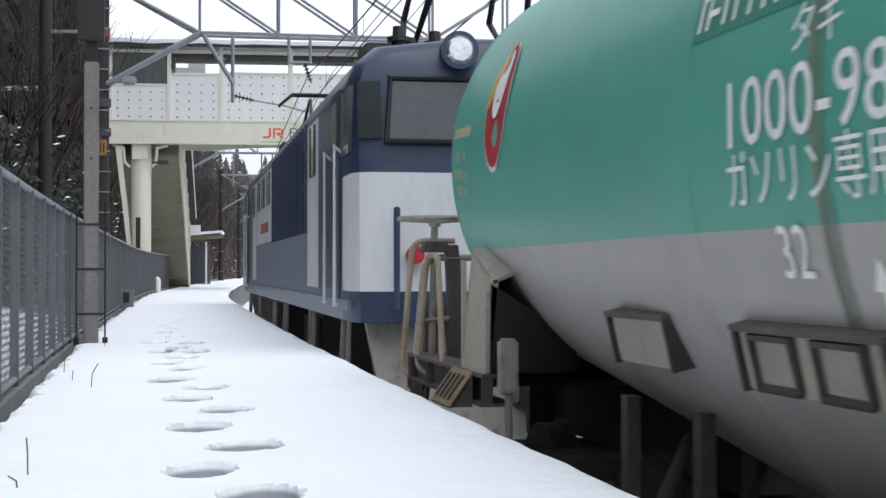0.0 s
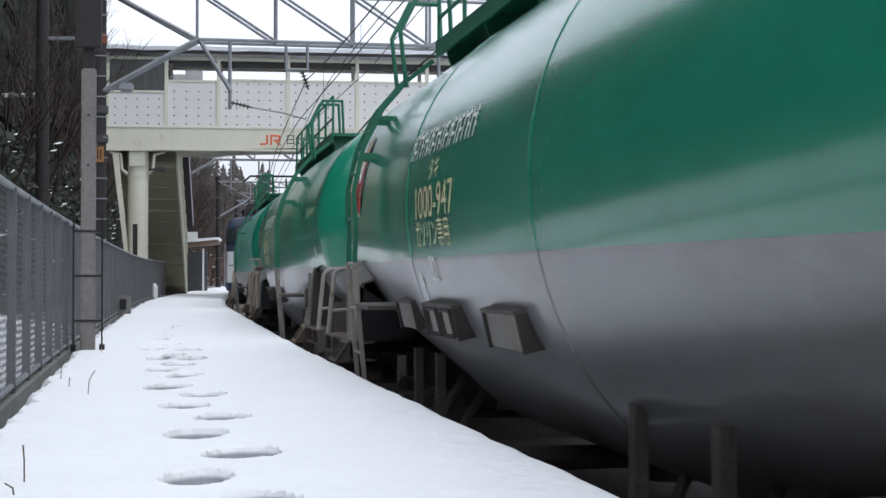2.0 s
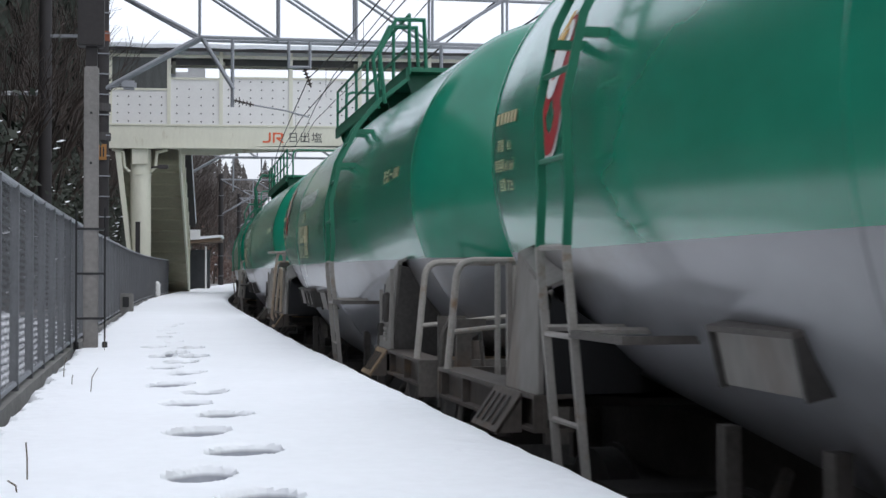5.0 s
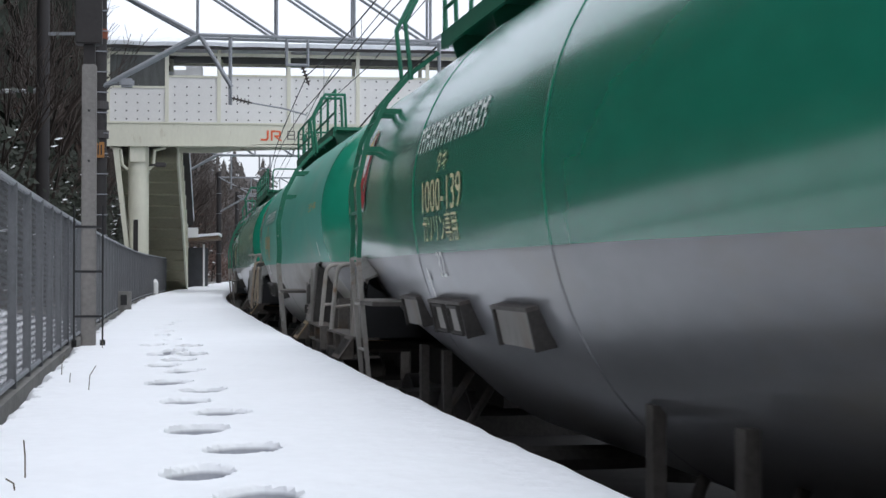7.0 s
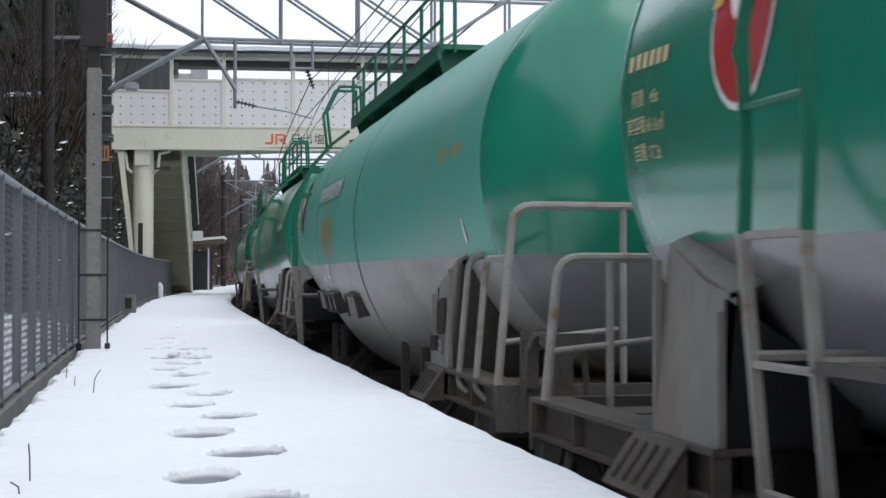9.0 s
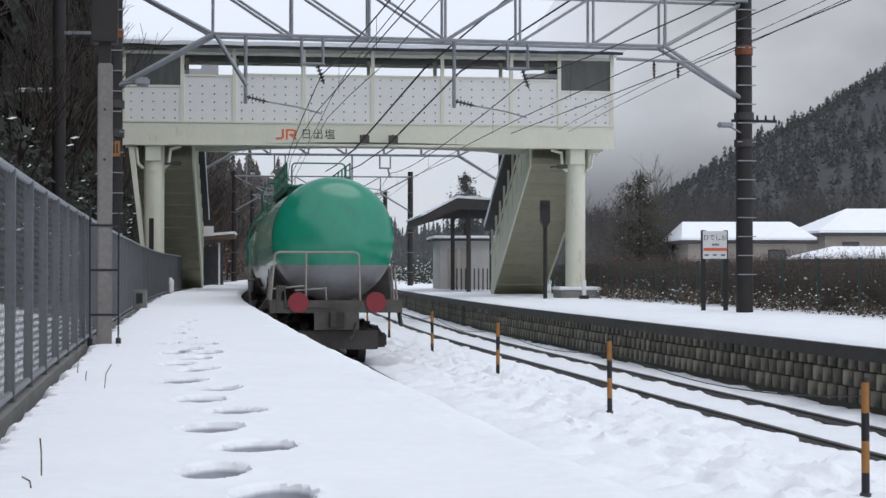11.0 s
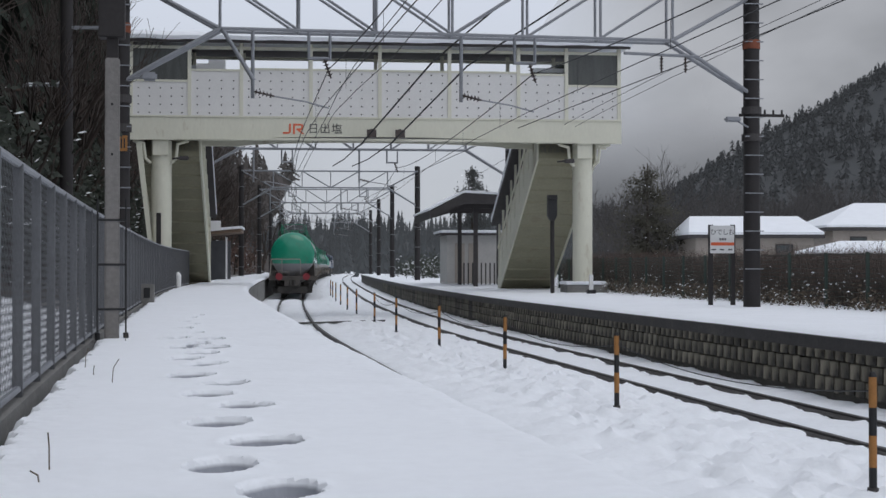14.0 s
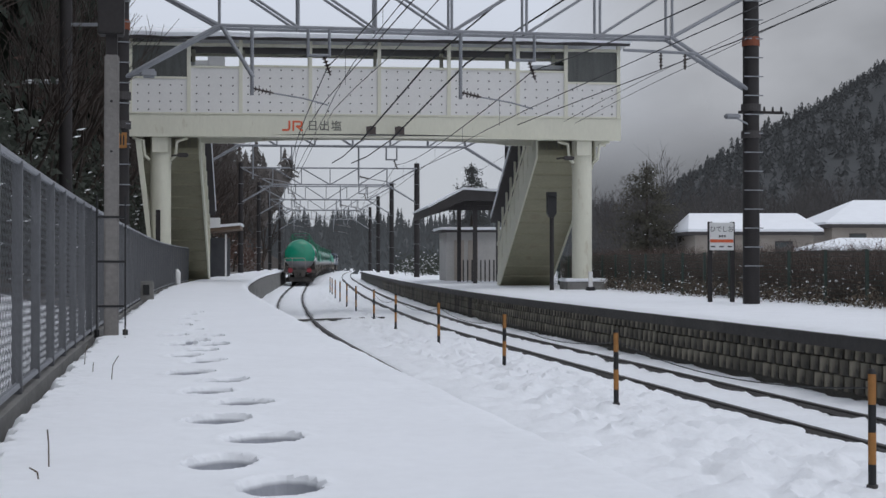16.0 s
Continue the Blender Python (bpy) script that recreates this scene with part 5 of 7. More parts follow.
def twig_bed(name, roots, hmin, hmax, material, label, seed, snow=0.02):
    """Many thin bare stems that fan out from their roots, some with snow caught in the forks."""
    rng = random.Random(seed)
    vs, fs, mi = [], [], []
    for c in roots:
        for i in range(7):
            d = Vector((rng.gauss(0, 0.28), rng.gauss(0, 0.28), 1)) * rng.uniform(hmin, hmax)
            q, m = c + d, c + d * 0.5 + Vector((rng.gauss(0, 0.05), rng.gauss(0, 0.05), 0))
            t = rng.uniform(0.005, 0.011)
            b = len(vs)
            vs += [c + Vector((-t, 0, 0)), c + Vector((t, 0, 0)), m + Vector((t * 0.7, 0, 0)), m + Vector((-t * 0.7, 0, 0)), q]
            fs += [(b, b + 1, b + 2, b + 3), (b + 3, b + 2, b + 4)]
            mi += [0, 0]
            for k in range(3):
                u = m.lerp(q, rng.random())
                z = u + Vector((rng.gauss(0, 0.12), rng.gauss(0, 0.12), rng.uniform(0.02, 0.2)))
                b = len(vs)
                vs += [u + Vector((-0.005, 0, 0)), u + Vector((0.005, 0, 0)), z]
                fs.append((b, b + 1, b + 2))
                mi.append(0)
            if rng.random() < snow:
                b = len(vs)
                e = rng.uniform(0.015, 0.05)
                vs += [m + Vector((-e, 0, 0)), m + Vector((0, -e * 0.6, -e * 0.5)), m + Vector((e, 0, 0)), m + Vector((0, e * 0.4, e * 0.7))]
                fs.append((b, b + 1, b + 2, b + 3))
                mi.append(1)
    me = bpy.data.meshes.new(name)
    me.from_pydata(vs, [], fs)
    me.materials.append(material)
    me.materials.append(M["snow"])
    me.polygons.foreach_set("material_index", mi)
    tagged(new(name, me), label, "shrubs", kind="stuff")


twig_bed("hedge_far", [at(_r.uniform(3, 52), 11.3 + 2.4 * _r.random(), PLAT2 + _r.uniform(-0.1, 0.35)) for i in range(5200)], 0.35, 1.15, M["hedge"], "brown winter hedge dusted with snow behind the fence", 24, 0.06)
leaf_cloud("hedge_leaves", [at(_r.uniform(3, 52), 11.6 + _r.random() * 1.8, PLAT2 + _r.uniform(0, 0.8)) for i in range(620)], 45, 0.55, 0.035, M["redbrush"],
           "reddish dry leaves in the winter hedge", 44, 0.02)
leaf_cloud("snowy_weeds", [at(_r.uniform(12, 40), 10.75 + _r.uniform(-0.35, 0.1), PLAT2 + _r.uniform(0, 0.3)) for i in range(110)], 40, 0.35, 0.035, M["dry"],
           "dry weeds bent under snow along the fence", 25, 0.1)
leaf_cloud("far_shrubs", [at(_r.uniform(95, 135), 9 + _r.random() * 6, PLAT2 + _r.uniform(-0.2, 1.0)) for i in range(160)], 60, 1.2, 0.11, M["evergreen"], "dark shrubs with patches of snow beyond the hut", 26, 0.13)
leaf_cloud("track_side_shrubs", [at(_r.uniform(70, 170), -6.5 - _r.random() * 5, 1 + _r.uniform(0, 3.5)) for i in range(240)], 45, 1.8, 0.13, M["redbrush"], "brown brush beside the line", 27, 0.04)
def tiered_tree(c, h, wide, count, leaves, size, material, label, seed):
    """An evergreen of uneven tiers with gaps between them, on a tapered trunk."""
    rng = random.Random(seed)
    t = thing("conifer", Matrix.Translation(c), label, "tree")
    places = []
    tiers = [(k + rng.uniform(-0.3, 0.3)) / 13 for k in range(13)]
    for k in tiers:
        for b in range(max(3, round(count * (1.05 - k)))):
            a, reach = rng.uniform(0, 6.283), wide * (1.02 - k) ** 0.8 * rng.uniform(0.45, 1.15)
            for q in (0.25, 0.5, 0.75, 1.0):
                places.append(Vector((reach * q * math.cos(a), reach * q * math.sin(a), h * (0.1 + 0.88 * k) - 0.12 * reach * q + rng.uniform(-0.1, 0.1))))
    leaf_cloud("crown", places, leaves, 0.1 * wide + 0.12, size, material, "", seed, 0.006, t)
    bm = bmesh.new()
    tube(bm, (0, 0, -0.6), (0, 0, h * 0.97), 0.02 * h, 0.03, n=8)
    part("trunk", bm, M["bark"], t)


# a broad pine by the houses, and a tall conifer behind the shelter
tiered_tree(Vector((12.3, 86, 0)), 8.2, 3.9, 13, 34, 0.075, M["pine"], "dark broad pine with bits of snow", 28)
tiered_tree(Vector((2.4, 118, 0)), 10.4, 3.4, 8, 30, 0.1, M["haze0"], "single dark conifer rising behind the shelter", 4)
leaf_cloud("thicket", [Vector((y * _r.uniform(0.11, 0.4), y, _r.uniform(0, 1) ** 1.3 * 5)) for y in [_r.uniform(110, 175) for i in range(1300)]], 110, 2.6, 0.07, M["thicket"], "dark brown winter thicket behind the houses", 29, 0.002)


def make_left_pole():
    p = thing("utility_pole", Matrix.Translation((-11.0, 41.5, 1.2)), "dark utility pole with snowy crossarms on the slope", "utility pole")
    bm = bmesh.new()
    tube(bm, (0, 0, -1), (0, 0, 5.9), 0.17, 0.14, n=14)
    part("pole", bm, M["pole_dark"], p, smooth=True)
    bm = bmesh.new()
    tube(bm, (0, 0, 5.9), (0, 0, 5.98), 0.19, 0.1, n=14)
    part("snow_cap", bm, M["snow"], p)
    bm = bmesh.new()
    box(bm, -1.2, 0.1, -0.05, 0.05, 5.78, 5.86)
    part("crossarm", bm, M["galv"], p)
    bm = bmesh.new()
    box(bm, -1.1, 0.0, -0.05, 0.05, 5.86, 5.9)
    part("crossarm_snow", bm, M["snow"], p)
    q = thing("utility_pole", Matrix.Translation((-8.6, 33.0, 1.2)), "dark utility pole with a snowy crossarm on the slope", "utility pole")
    bm = bmesh.new()
    tube(bm, (-0.1, 0, -1), (-0.1, 0, 7.5), 0.16, 0.14, n=14)
    part("pole", bm, M["pole_dark"], q, smooth=True)
    bm = bmesh.new()
    box(bm, -0.15, 0.7, -0.05, 0.05, 6.05, 6.12)
    part("crossarm", bm, M["galv"], q)


make_left_pole()


# ---- the train ----
L_WAGON = 13.57
V0, ACC, C0 = 15.8691, 0.0832, -4.0736
TEXT_Y = 0.5744


def s_of(t, k):
    """Where the middle of wagon k stands at t."""
    return V0 * t + 0.5 * ACC * t * t - k * L_WAGON + C0 - TEXT_Y


R_END, R_MID, TOP, SPLIT = 1.18, 1.35, 3.6, 1.9
SHOULDER, DOME, MIDDLE = 5.58, 0.48, -0.16


def tank_base(y):
    return R_MID + (R_END - R_MID) * min(1, max(0, (abs(y - MIDDLE) - 1.5) / 3.9))


def tank_r(y):
    r, a = tank_base(y), abs(y - MIDDLE)
    if a > SHOULDER:
        q = min(1, (a - SHOULDER) / DOME)
        r *= math.sqrt(max(0, 1 - 0.985 * q ** 2.1))
    return r


def tank_c(y):
    return TOP - tank_base(y)


def sag(y):
    """How much deeper the lower half of the shell is than round; most in the drop centre."""
    return 1.05 + 0.07 * (tank_base(y) - R_END) / (R_MID - R_END)


def flank(y, z):
    """How far the tank's side stands out at y and height z."""
    dz = z - tank_c(y)
    dz = dz / sag(y) if dz < 0 else dz
    return math.sqrt(max(0.0, tank_r(y) ** 2 - dz ** 2))


def on_flank(vs, y0, z0, lift, side=-1):
    """Flat lettering laid on the tank's side."""
    out = []
    c, r = tank_c(y0), tank_r(y0)
    a0 = math.asin(max(-1, min(1, (z0 - c) / r / (sag(y0) if z0 < c else 1))))
    for v in vs:
        y = y0 + side * v.x
        c, r = tank_c(y), tank_r(y)
        a = a0 + v.y / r
        out.append(Vector((side * (r + lift) * math.cos(a), y, c + (r + lift) * math.sin(a) * (sag(y) if a < 0 else 1))))
    return out


def flank_part(name, vs, fs, y0, z0, material, parent, lift=0.006, label=""):
    me = bpy.data.meshes.new(name)
    me.from_pydata(on_flank(vs, y0, z0, lift), [], fs)
    me.materials.append(material)
    ob = new(name, me)
    ob.parent = parent
    return tagged(ob, label, kind="stuff" if name in ("data_bars", "company_bars", "data_letters", "rust_streak") else "")


def rects(items):
    """Flat rectangles (x0, x1, y0, y1), cut fine along their height so that they bend."""
    vs, fs = [], []
    for x0, x1, y0, y1 in items:
        n = max(1, math.ceil((y1 - y0) / 0.08))
        b = len(vs)
        for i in range(n + 1):
            y = y0 + (y1 - y0) * i / n
            vs += [Vector((x0, y, 0)), Vector((x1, y, 0))]
        fs += [(b + 2 * i, b + 2 * i + 1, b + 2 * i + 3, b + 2 * i + 2) for i in range(n)]
    return vs, fs


def oval(rx, ry, n=32, cut=None):
    vs = [Vector((0, 0, 0))] + [Vector((rx * math.cos(2 * math.pi * i / n), ry * math.sin(2 * math.pi * i / n), 0)) for i in range(n)]
    return vs, [(0, i + 1, (i + 1) % n + 1) for i in range(n)]


def pointed(rx, ry, n=12):
    """A lens-shaped badge that comes to a point below."""
    pts = []
    for i in range(2 * n):
        a = 2 * math.pi * i / (2 * n)
        y = math.sin(a)
        pts.append(Vector((rx * math.cos(a) * (1 - 0.12 * y), ry * y * (1.0 if y > 0 else 1.12), 0)))
    return [Vector((0, 0, 0))] + pts, [(0, i + 1, (i + 1) % (2 * n) + 1) for i in range(2 * n)]


LETTERS = {k: text_mesh(*v) for k, v in {
    "class": ("タキ", 0.15), "load": ("ガソリン専用", 0.165), "tonnes": ("32", 0.195), "荷重　45t": ("荷重　45t", 0.068), "実容積 61.6㎥": ("実容積 61.6㎥", 0.068), "自重 17.2t": ("自重 17.2t", 0.068), "form": ("形式ー1000", 0.115)}.items()}


def ladder_side(w, y, side, wide=0.36):
    """A ladder that climbs the tank's side and bends over its shoulder."""
    rail_pts = []
    for z in (0.72, 1.0, 1.4, 1.85):
        rail_pts.append((side * (tank_r(y) + 0.13 - 0.09 * (1.97 - z)), z))
    for a in (-10, 5, 20, 34, 47, 58):
        rail_pts.append((side * (tank_r(y) + 0.13) * math.cos(radians(a)), tank_c(y) + (tank_r(y) + 0.13) * math.sin(radians(a))))
    rail_pts = [rail_pts[0], rail_pts[1], rail_pts[2]] + [p for p in rail_pts[3:]]
    low = [p for p in rail_pts if p[1] < SPLIT]
    high = [p for p in rail_pts if p[1] >= SPLIT]
    mid = (low[-1][0], SPLIT)
    ld = thing("ladder")
    ld.parent = w
    for pts, mt, nm in ((low + [mid], M["pipe"], "grey ladder foot"), ([mid] + high, M["green_trim"], "green ladder")):
        for e in (-1, 1):
            bm = bmesh.new()
            rings = []
            for i, a in enumerate(pts):
                q0, q1 = pts[max(0, i - 1)], pts[min(len(pts) - 1, i + 1)]
                d = Vector((q1[0] - q0[0], 0, q1[1] - q0[1]))
                o = Vector((d.z, 0, -d.x)).normalized() * 0.018
                va = Vector((a[0], y + e * wide / 2, a[1]))
                t = Vector((0, e * 0.016, 0))
                rings.append([bm.verts.new(p) for p in (va - o, va + o, va + o + t, va - o + t)])
            for p0, p1 in zip(rings, rings[1:]):
                for i in range(4):
                    bm.faces.new((p0[i], p0[(i + 1) % 4], p1[(i + 1) % 4], p1[i]))
            bm.faces.new(rings[0])
            bm.faces.new(rings[-1][::-1])
            part("stringer", bm, mt, ld, nm)
    z = 0.72
    lens = [0]
    for a, b in zip(rail_pts, rail_pts[1:]):
        lens.append(lens[-1] + math.hypot(b[0] - a[0], b[1] - a[1]))
    d = 0.1
    while d < lens[-1]:
        x = float(np.interp(d, lens, [p[0] for p in rail_pts]))
        z = float(np.interp(d, lens, [p[1] for p in rail_pts]))
        bm = bmesh.new()
        tube(bm, (x, y - wide / 2, z), (x, y + wide / 2, z), 0.013, n=6)
        part("rung", bm, M["green_trim"] if z > SPLIT else M["pipe"], ld)
        d += 0.36
    xl = side * (tank_r(y) + 0.09)
    for o in (-wide / 2, wide / 2):
        bm = bmesh.new()
        tube(bm, (xl, y + o, 1.56), (side * (flank(y, 1.56) - 0.02), y + o, 1.56), 0.016, n=6)
        part("foot_bracket", bm, M["pipe"], ld)
    bm = bmesh.new()
    box(bm, xl - 0.02, xl + 0.02, y - wide / 2 - 0.6, y - wide / 2, 1.535, 1.565)
    box(bm, xl - 0.02, side * flank(y - 0.7, 1.55), y - wide / 2 - 0.62, y - wide / 2 - 0.58, 1.535, 1.565)
    part("foot_rest", bm, M["grime"], ld, "dark steel foot rest beside the ladder")
    for z in (2.75, 3.05):
        x = flank(y, z)
        xo = math.sqrt(max(0.04, (tank_r(y) + 0.13) ** 2 - (z - tank_c(y)) ** 2))
        for o in (-0.17, 0.17):
            bm = bmesh.new()
            box(bm, side * (x - 0.02), side * xo, y + o - 0.015, y + o + 0.015, z - 0.02, z + 0.02)
            part("ladder_bracket", bm, M["green_trim"], ld)


def make_bogie(w, yc):
    bg = thing("bogie")
    bg.parent = w
    for sx in (-1, 1):
        bm = bmesh.new()
        prism(bm, [(sx * 0.82, yc - 1.15, 0.5), (sx * 0.82, yc - 1.1, 0.62), (sx * 0.82, yc - 0.45, 0.7), (sx * 0.82, yc + 0.45, 0.7), (sx * 0.82, yc + 1.1, 0.62), (sx * 0.82, yc + 1.15, 0.5),
                   (sx * 0.82, yc + 0.6, 0.42), (sx * 0.82, yc + 0.3, 0.28), (sx * 0.82, yc - 0.3, 0.28), (sx * 0.82, yc - 0.6, 0.42)], (sx * 0.12, 0, 0))
        part("side_frame", bm, M["under"], bg)
        for e in (-1, 1):
            bm = bmesh.new()
            box(bm, sx * 0.84, sx * 1.06, yc + e * 0.85 - 0.14, yc + e * 0.85 + 0.14, 0.3, 0.58, bevel=0.03)
            part("axle_box", bm, M["under"], bg)
            bm = bmesh.new()
            tube(bm, (sx * 0.5, yc + e * 0.85, 0.43), (sx * 0.63, yc + e * 0.85, 0.43), 0.43, n=28)
            tube(bm, (sx * 0.48, yc + e * 0.85, 0.43), (sx * 0.5, yc + e * 0.85, 0.43), 0.455, n=28)
            part("wheel", bm, M["rail"], bg, smooth=True)
    bm = bmesh.new()
    box(bm, -0.82, 0.82, yc - 0.22, yc + 0.22, 0.5, 0.78)
    part("bolster", bm, M["under"], bg)


def bent_post(bm, foot, top, turn, r=0.021, foot_bend=None):
    """A pipe post that rises from foot to top and bends there towards turn; its foot may bend in as well."""
    pts = [foot_bend] if foot_bend else []
    pts += (arc(foot_bend, foot, top, 0.05) if foot_bend else [foot]) + arc(foot, top, turn, 0.09) + [turn]
    pipe(bm, pts, r)


def make_end(w, e, brake, last, brake_kind, plate):
    """The platform, rails and supports at one end of the wagon; e is 1 in front, -1 behind."""
    # the transverse saddle plate under the tank, and the box supports at its sides
    ya, yb = (4.44, 4.98) if e > 0 else (-4.57, -5.09)
    bm = bmesh.new()
    c, r = tank_c(yb), tank_r(yb) + 0.004
    arch = [(x, yb, c - sag(yb) * math.sqrt(max(0, r * r - x * x))) for x in srange(-1.08, 1.08, 0.12)]
    prism(bm, [(-1.215, yb, 1.2), (-1.16, yb, 1.86)] + arch + [(1.16, yb, 1.86), (1.215, yb, 1.2)], (0, -e * 0.025, 0))
    # black in front: paints in the shade between support and tank
    part("saddle_plate", bm, M["under"] if e < 0 else M["black"], w, "dark steel saddle plate under the tank")
    za, zb = (1.73, 1.9) if e > 0 else (1.73, 1.885)
    for sx in (-1, 1):
        bm = bmesh.new()
        prism(bm, [(sx * 1.23, ya, 1.235), (sx * 1.23, yb, 1.235), (sx * 1.165, yb, zb), (sx * 1.185, (ya * 2 + yb) / 3, za + 0.03), (sx * 1.18, ya, za)], (-sx * 0.03, 0, 0))
        for y, z in ((ya, za), (yb, zb)):
            box(bm, sx * 1.2, sx * 1.225, y - 0.014, y + 0.014, 1.24, z - 0.06)
        bmesh.ops.recalc_face_normals(bm, faces=bm.faces)
        sp = part("tank_support", bm, plate, w, "dusty grey steel support plate")
        bm = bmesh.new()
        zi, zj = za + 0.05, zb + 0.03
        prism(bm, [(sx * 1.18, ya, za), (sx * 1.165, yb, zb), (sx * (flank(yb, zj) - 0.01), yb, zj), (sx * (flank(ya, zi) - 0.01), ya, zi)], (-sx * 0.004, 0, -0.02))
        part("cap_plate", bm, plate, sp)
        bm = bmesh.new()
        prism(bm, [(sx * 1.2, ya, 1.235), (sx * 1.19, ya, za - 0.02), (sx * 0.72, ya, 1.42), (sx * 0.72, ya, 1.235)], (0, e * 0.02, 0))
        # black, so that the recess behind the support looks shaded
        part("gusset", bm, M["black"], sp)
        if e < 0:
            bm = bmesh.new()
            pipe(bm, [(sx * 1.228, -4.79, 1.44), (sx * 1.22, -4.79, 1.63), (sx * 1.22, -4.92, 1.64), (sx * 1.228, -4.92, 1.44), (sx * 1.228, -4.79, 1.44)], 0.013, n=6)
            part("card_holder", bm, M["under"], sp, "dark wire card holder")
            bm = bmesh.new()
            box(bm, sx * 1.225, sx * 1.25, -4.75, -4.69, 1.33, 1.41, bevel=0.006)
            part("latch", bm, M["under"], sp)
            bm = bmesh.new()
            for z in (1.29, 1.33, 1.37):
                box(bm, sx * 1.226, sx * 1.236, -4.93, -4.82, z, z + 0.022)
            part("small_plate", bm, M["pipe"], sp)
        # channel-shaped side sill: flanges and a recessed web
        y0, y1 = (e * 4.42, e * 6.42)
        bm = bmesh.new()
        prism(bm, [(sx * 1.25, y0, 1.235), (sx * 1.06, y0, 1.235), (sx * 1.06, y0, 1.215), (sx * 1.185, y0, 1.215), (sx * 1.185, y0, 1.08), (sx * 1.06, y0, 1.08), (sx * 1.06, y0, 1.062), (sx * 1.25, y0, 1.062), (sx * 1.25, y0, 1.08), (sx * 1.2, y0, 1.08),
                   (sx * 1.2, y0, 1.215), (sx * 1.25, y0, 1.215)], (0, y1 - y0, 0))
        part("side_sill", bm, M["sill"], w, "brown-dusted steel channel")
        for y in (y0 + e * 0.02, e * 5.2, e * 5.85, y1 - e * 0.03):
            bm = bmesh.new()
            box(bm, sx * 1.19, sx * 1.245, y - 0.008, y + 0.008, 1.075, 1.22)
            part("sill_rib", bm, M["sill"], w)
        # corner bracket that hangs from the sill, and the tilted step plate in front of it
        bm = bmesh.new()
        prism(bm, [(sx * 1.24, e * 6.0, 1.062), (sx * 1.24, e * 6.42, 1.062), (sx * 1.24, e * 6.42, 0.78), (sx * 1.24, e * 6.2, 0.78)], (-sx * 0.03, 0, 0))
        part("corner_plate", bm, M["under"], w)
        sa, sb = (4.62, 5.1)
        bm = bmesh.new()
        prism(bm, [(sx * 1.25, e * sa, 1.235), (sx * 1.25, e * sb, 1.235), (sx * 1.38, e * sb, 1.05), (sx * 1.38, e * sa, 1.05)], (-sx * 0.012, 0, -0.014))
        st = part("step_plate", bm, M["tan"] if brake_kind else M["sill"], w, "dusty tilted step plate")
        for k in range(4):
            y = e * (sa + 0.09 + k * 0.1)
            bm = bmesh.new()
            prism(bm, [(sx * 1.275, y, 1.206), (sx * 1.365, y, 1.078), (sx * 1.369, y, 1.082), (sx * 1.279, y, 1.21)], (0, 0.03, 0))
            part("tread_bar", bm, M["under"], st)
        for y in (sa, sb):
            bm = bmesh.new()
            prism(bm, [(sx * 1.25, e * y, 1.22), (sx * 1.375, e * y, 1.045), (sx * 1.25, e * y, 1.045)], (0, 0.012, 0))
            part("step_cheek", bm, M["sill"], st)
        # stirrup step below the corner
        bm = bmesh.new()
        pipe(bm, [(sx * 1.22, e * 5.95, 1.06)] + arc((sx * 1.22, e * 5.95, 1.06), (sx * 1.27, e * 5.95, 0.74), (sx * 1.27, e * 6.3, 0.74), 0.06) + arc((sx * 1.27, e * 5.95, 0.74), (sx * 1.27, e * 6.3, 0.74), (sx * 1.22, e * 6.3, 1.06), 0.06) + [(sx * 1.22, e * 6.3, 1.06)], 0.02, n=6)
        part("foot_stirrup", bm, M["grime"], w)
        # rails at the rear corner
        if e < 0 and not brake_kind:
            bm = bmesh.new()
            bent_post(bm, (sx * 1.23, -5.42, 1.17), (sx * 1.165, -5.42, 1.9), (sx * 1.04, -5.42, 1.9), 0.019, (sx * 1.19, -5.56, 1.12))
            part("grab_post", bm, M["pipe"], w, "worn pipe grab rail")
            bm = bmesh.new()
            bent_post(bm, (sx * 1.23, -5.88, 1.17), (sx * 1.17, -5.88, 1.875), (sx * 1.16, -6.4, 1.875), 0.019, (sx * 1.19, -6.02, 1.12))
            part("side_handrail", bm, M["pipe"], w, "worn pipe handrail")
    # end platform: planks on cross bearers, and the end beam
    for k, (p0, p1) in enumerate(((5.3, 5.62), (5.68, 6.0), (6.06, 6.38))):
        bm = bmesh.new()
        box(bm, -1.05, 1.05, e * p0, e * p1, 1.165, 1.19, bevel=0.005)
        part("end_platform_plank", bm, M["sill"] if k else M["tan"], w, "rusty brown walkway plate")
    for y in (5.35, 6.1):
        bm = bmesh.new()
        box(bm, -1.06, 1.06, e * y, e * (y + 0.07), 1.09, 1.163)
        part("cross_bearer", bm, M["under"], w)
    bm = bmesh.new()
    box(bm, -1.25, 1.25, e * 6.42, e * 6.47, 1.0, 1.235)
    box(bm, -0.42, 0.42, e * 6.42, e * 6.5, 0.68, 1.0)
    part("end_beam", bm, M["grime"], w, "grimy end beam")
    bm = bmesh.new()
    box(bm, -0.24, 0.24, e * 3.4, e * 6.42, 0.72, 1.08)
    part("draft_sill", bm, M["under"], w)
    # rail across the end
    yr, hr, xr = (e * 6.28, 1.865, 1.1) if (e > 0 or brake_kind) else (-6.42, 2.14, 0.42)
    rl = thing("end_handrail")
    rl.parent = w
    bm = bmesh.new()
    xa = -1.17 if hr < 2 else -1.15
    a, b = (xa, yr, hr), (xr, yr, hr)
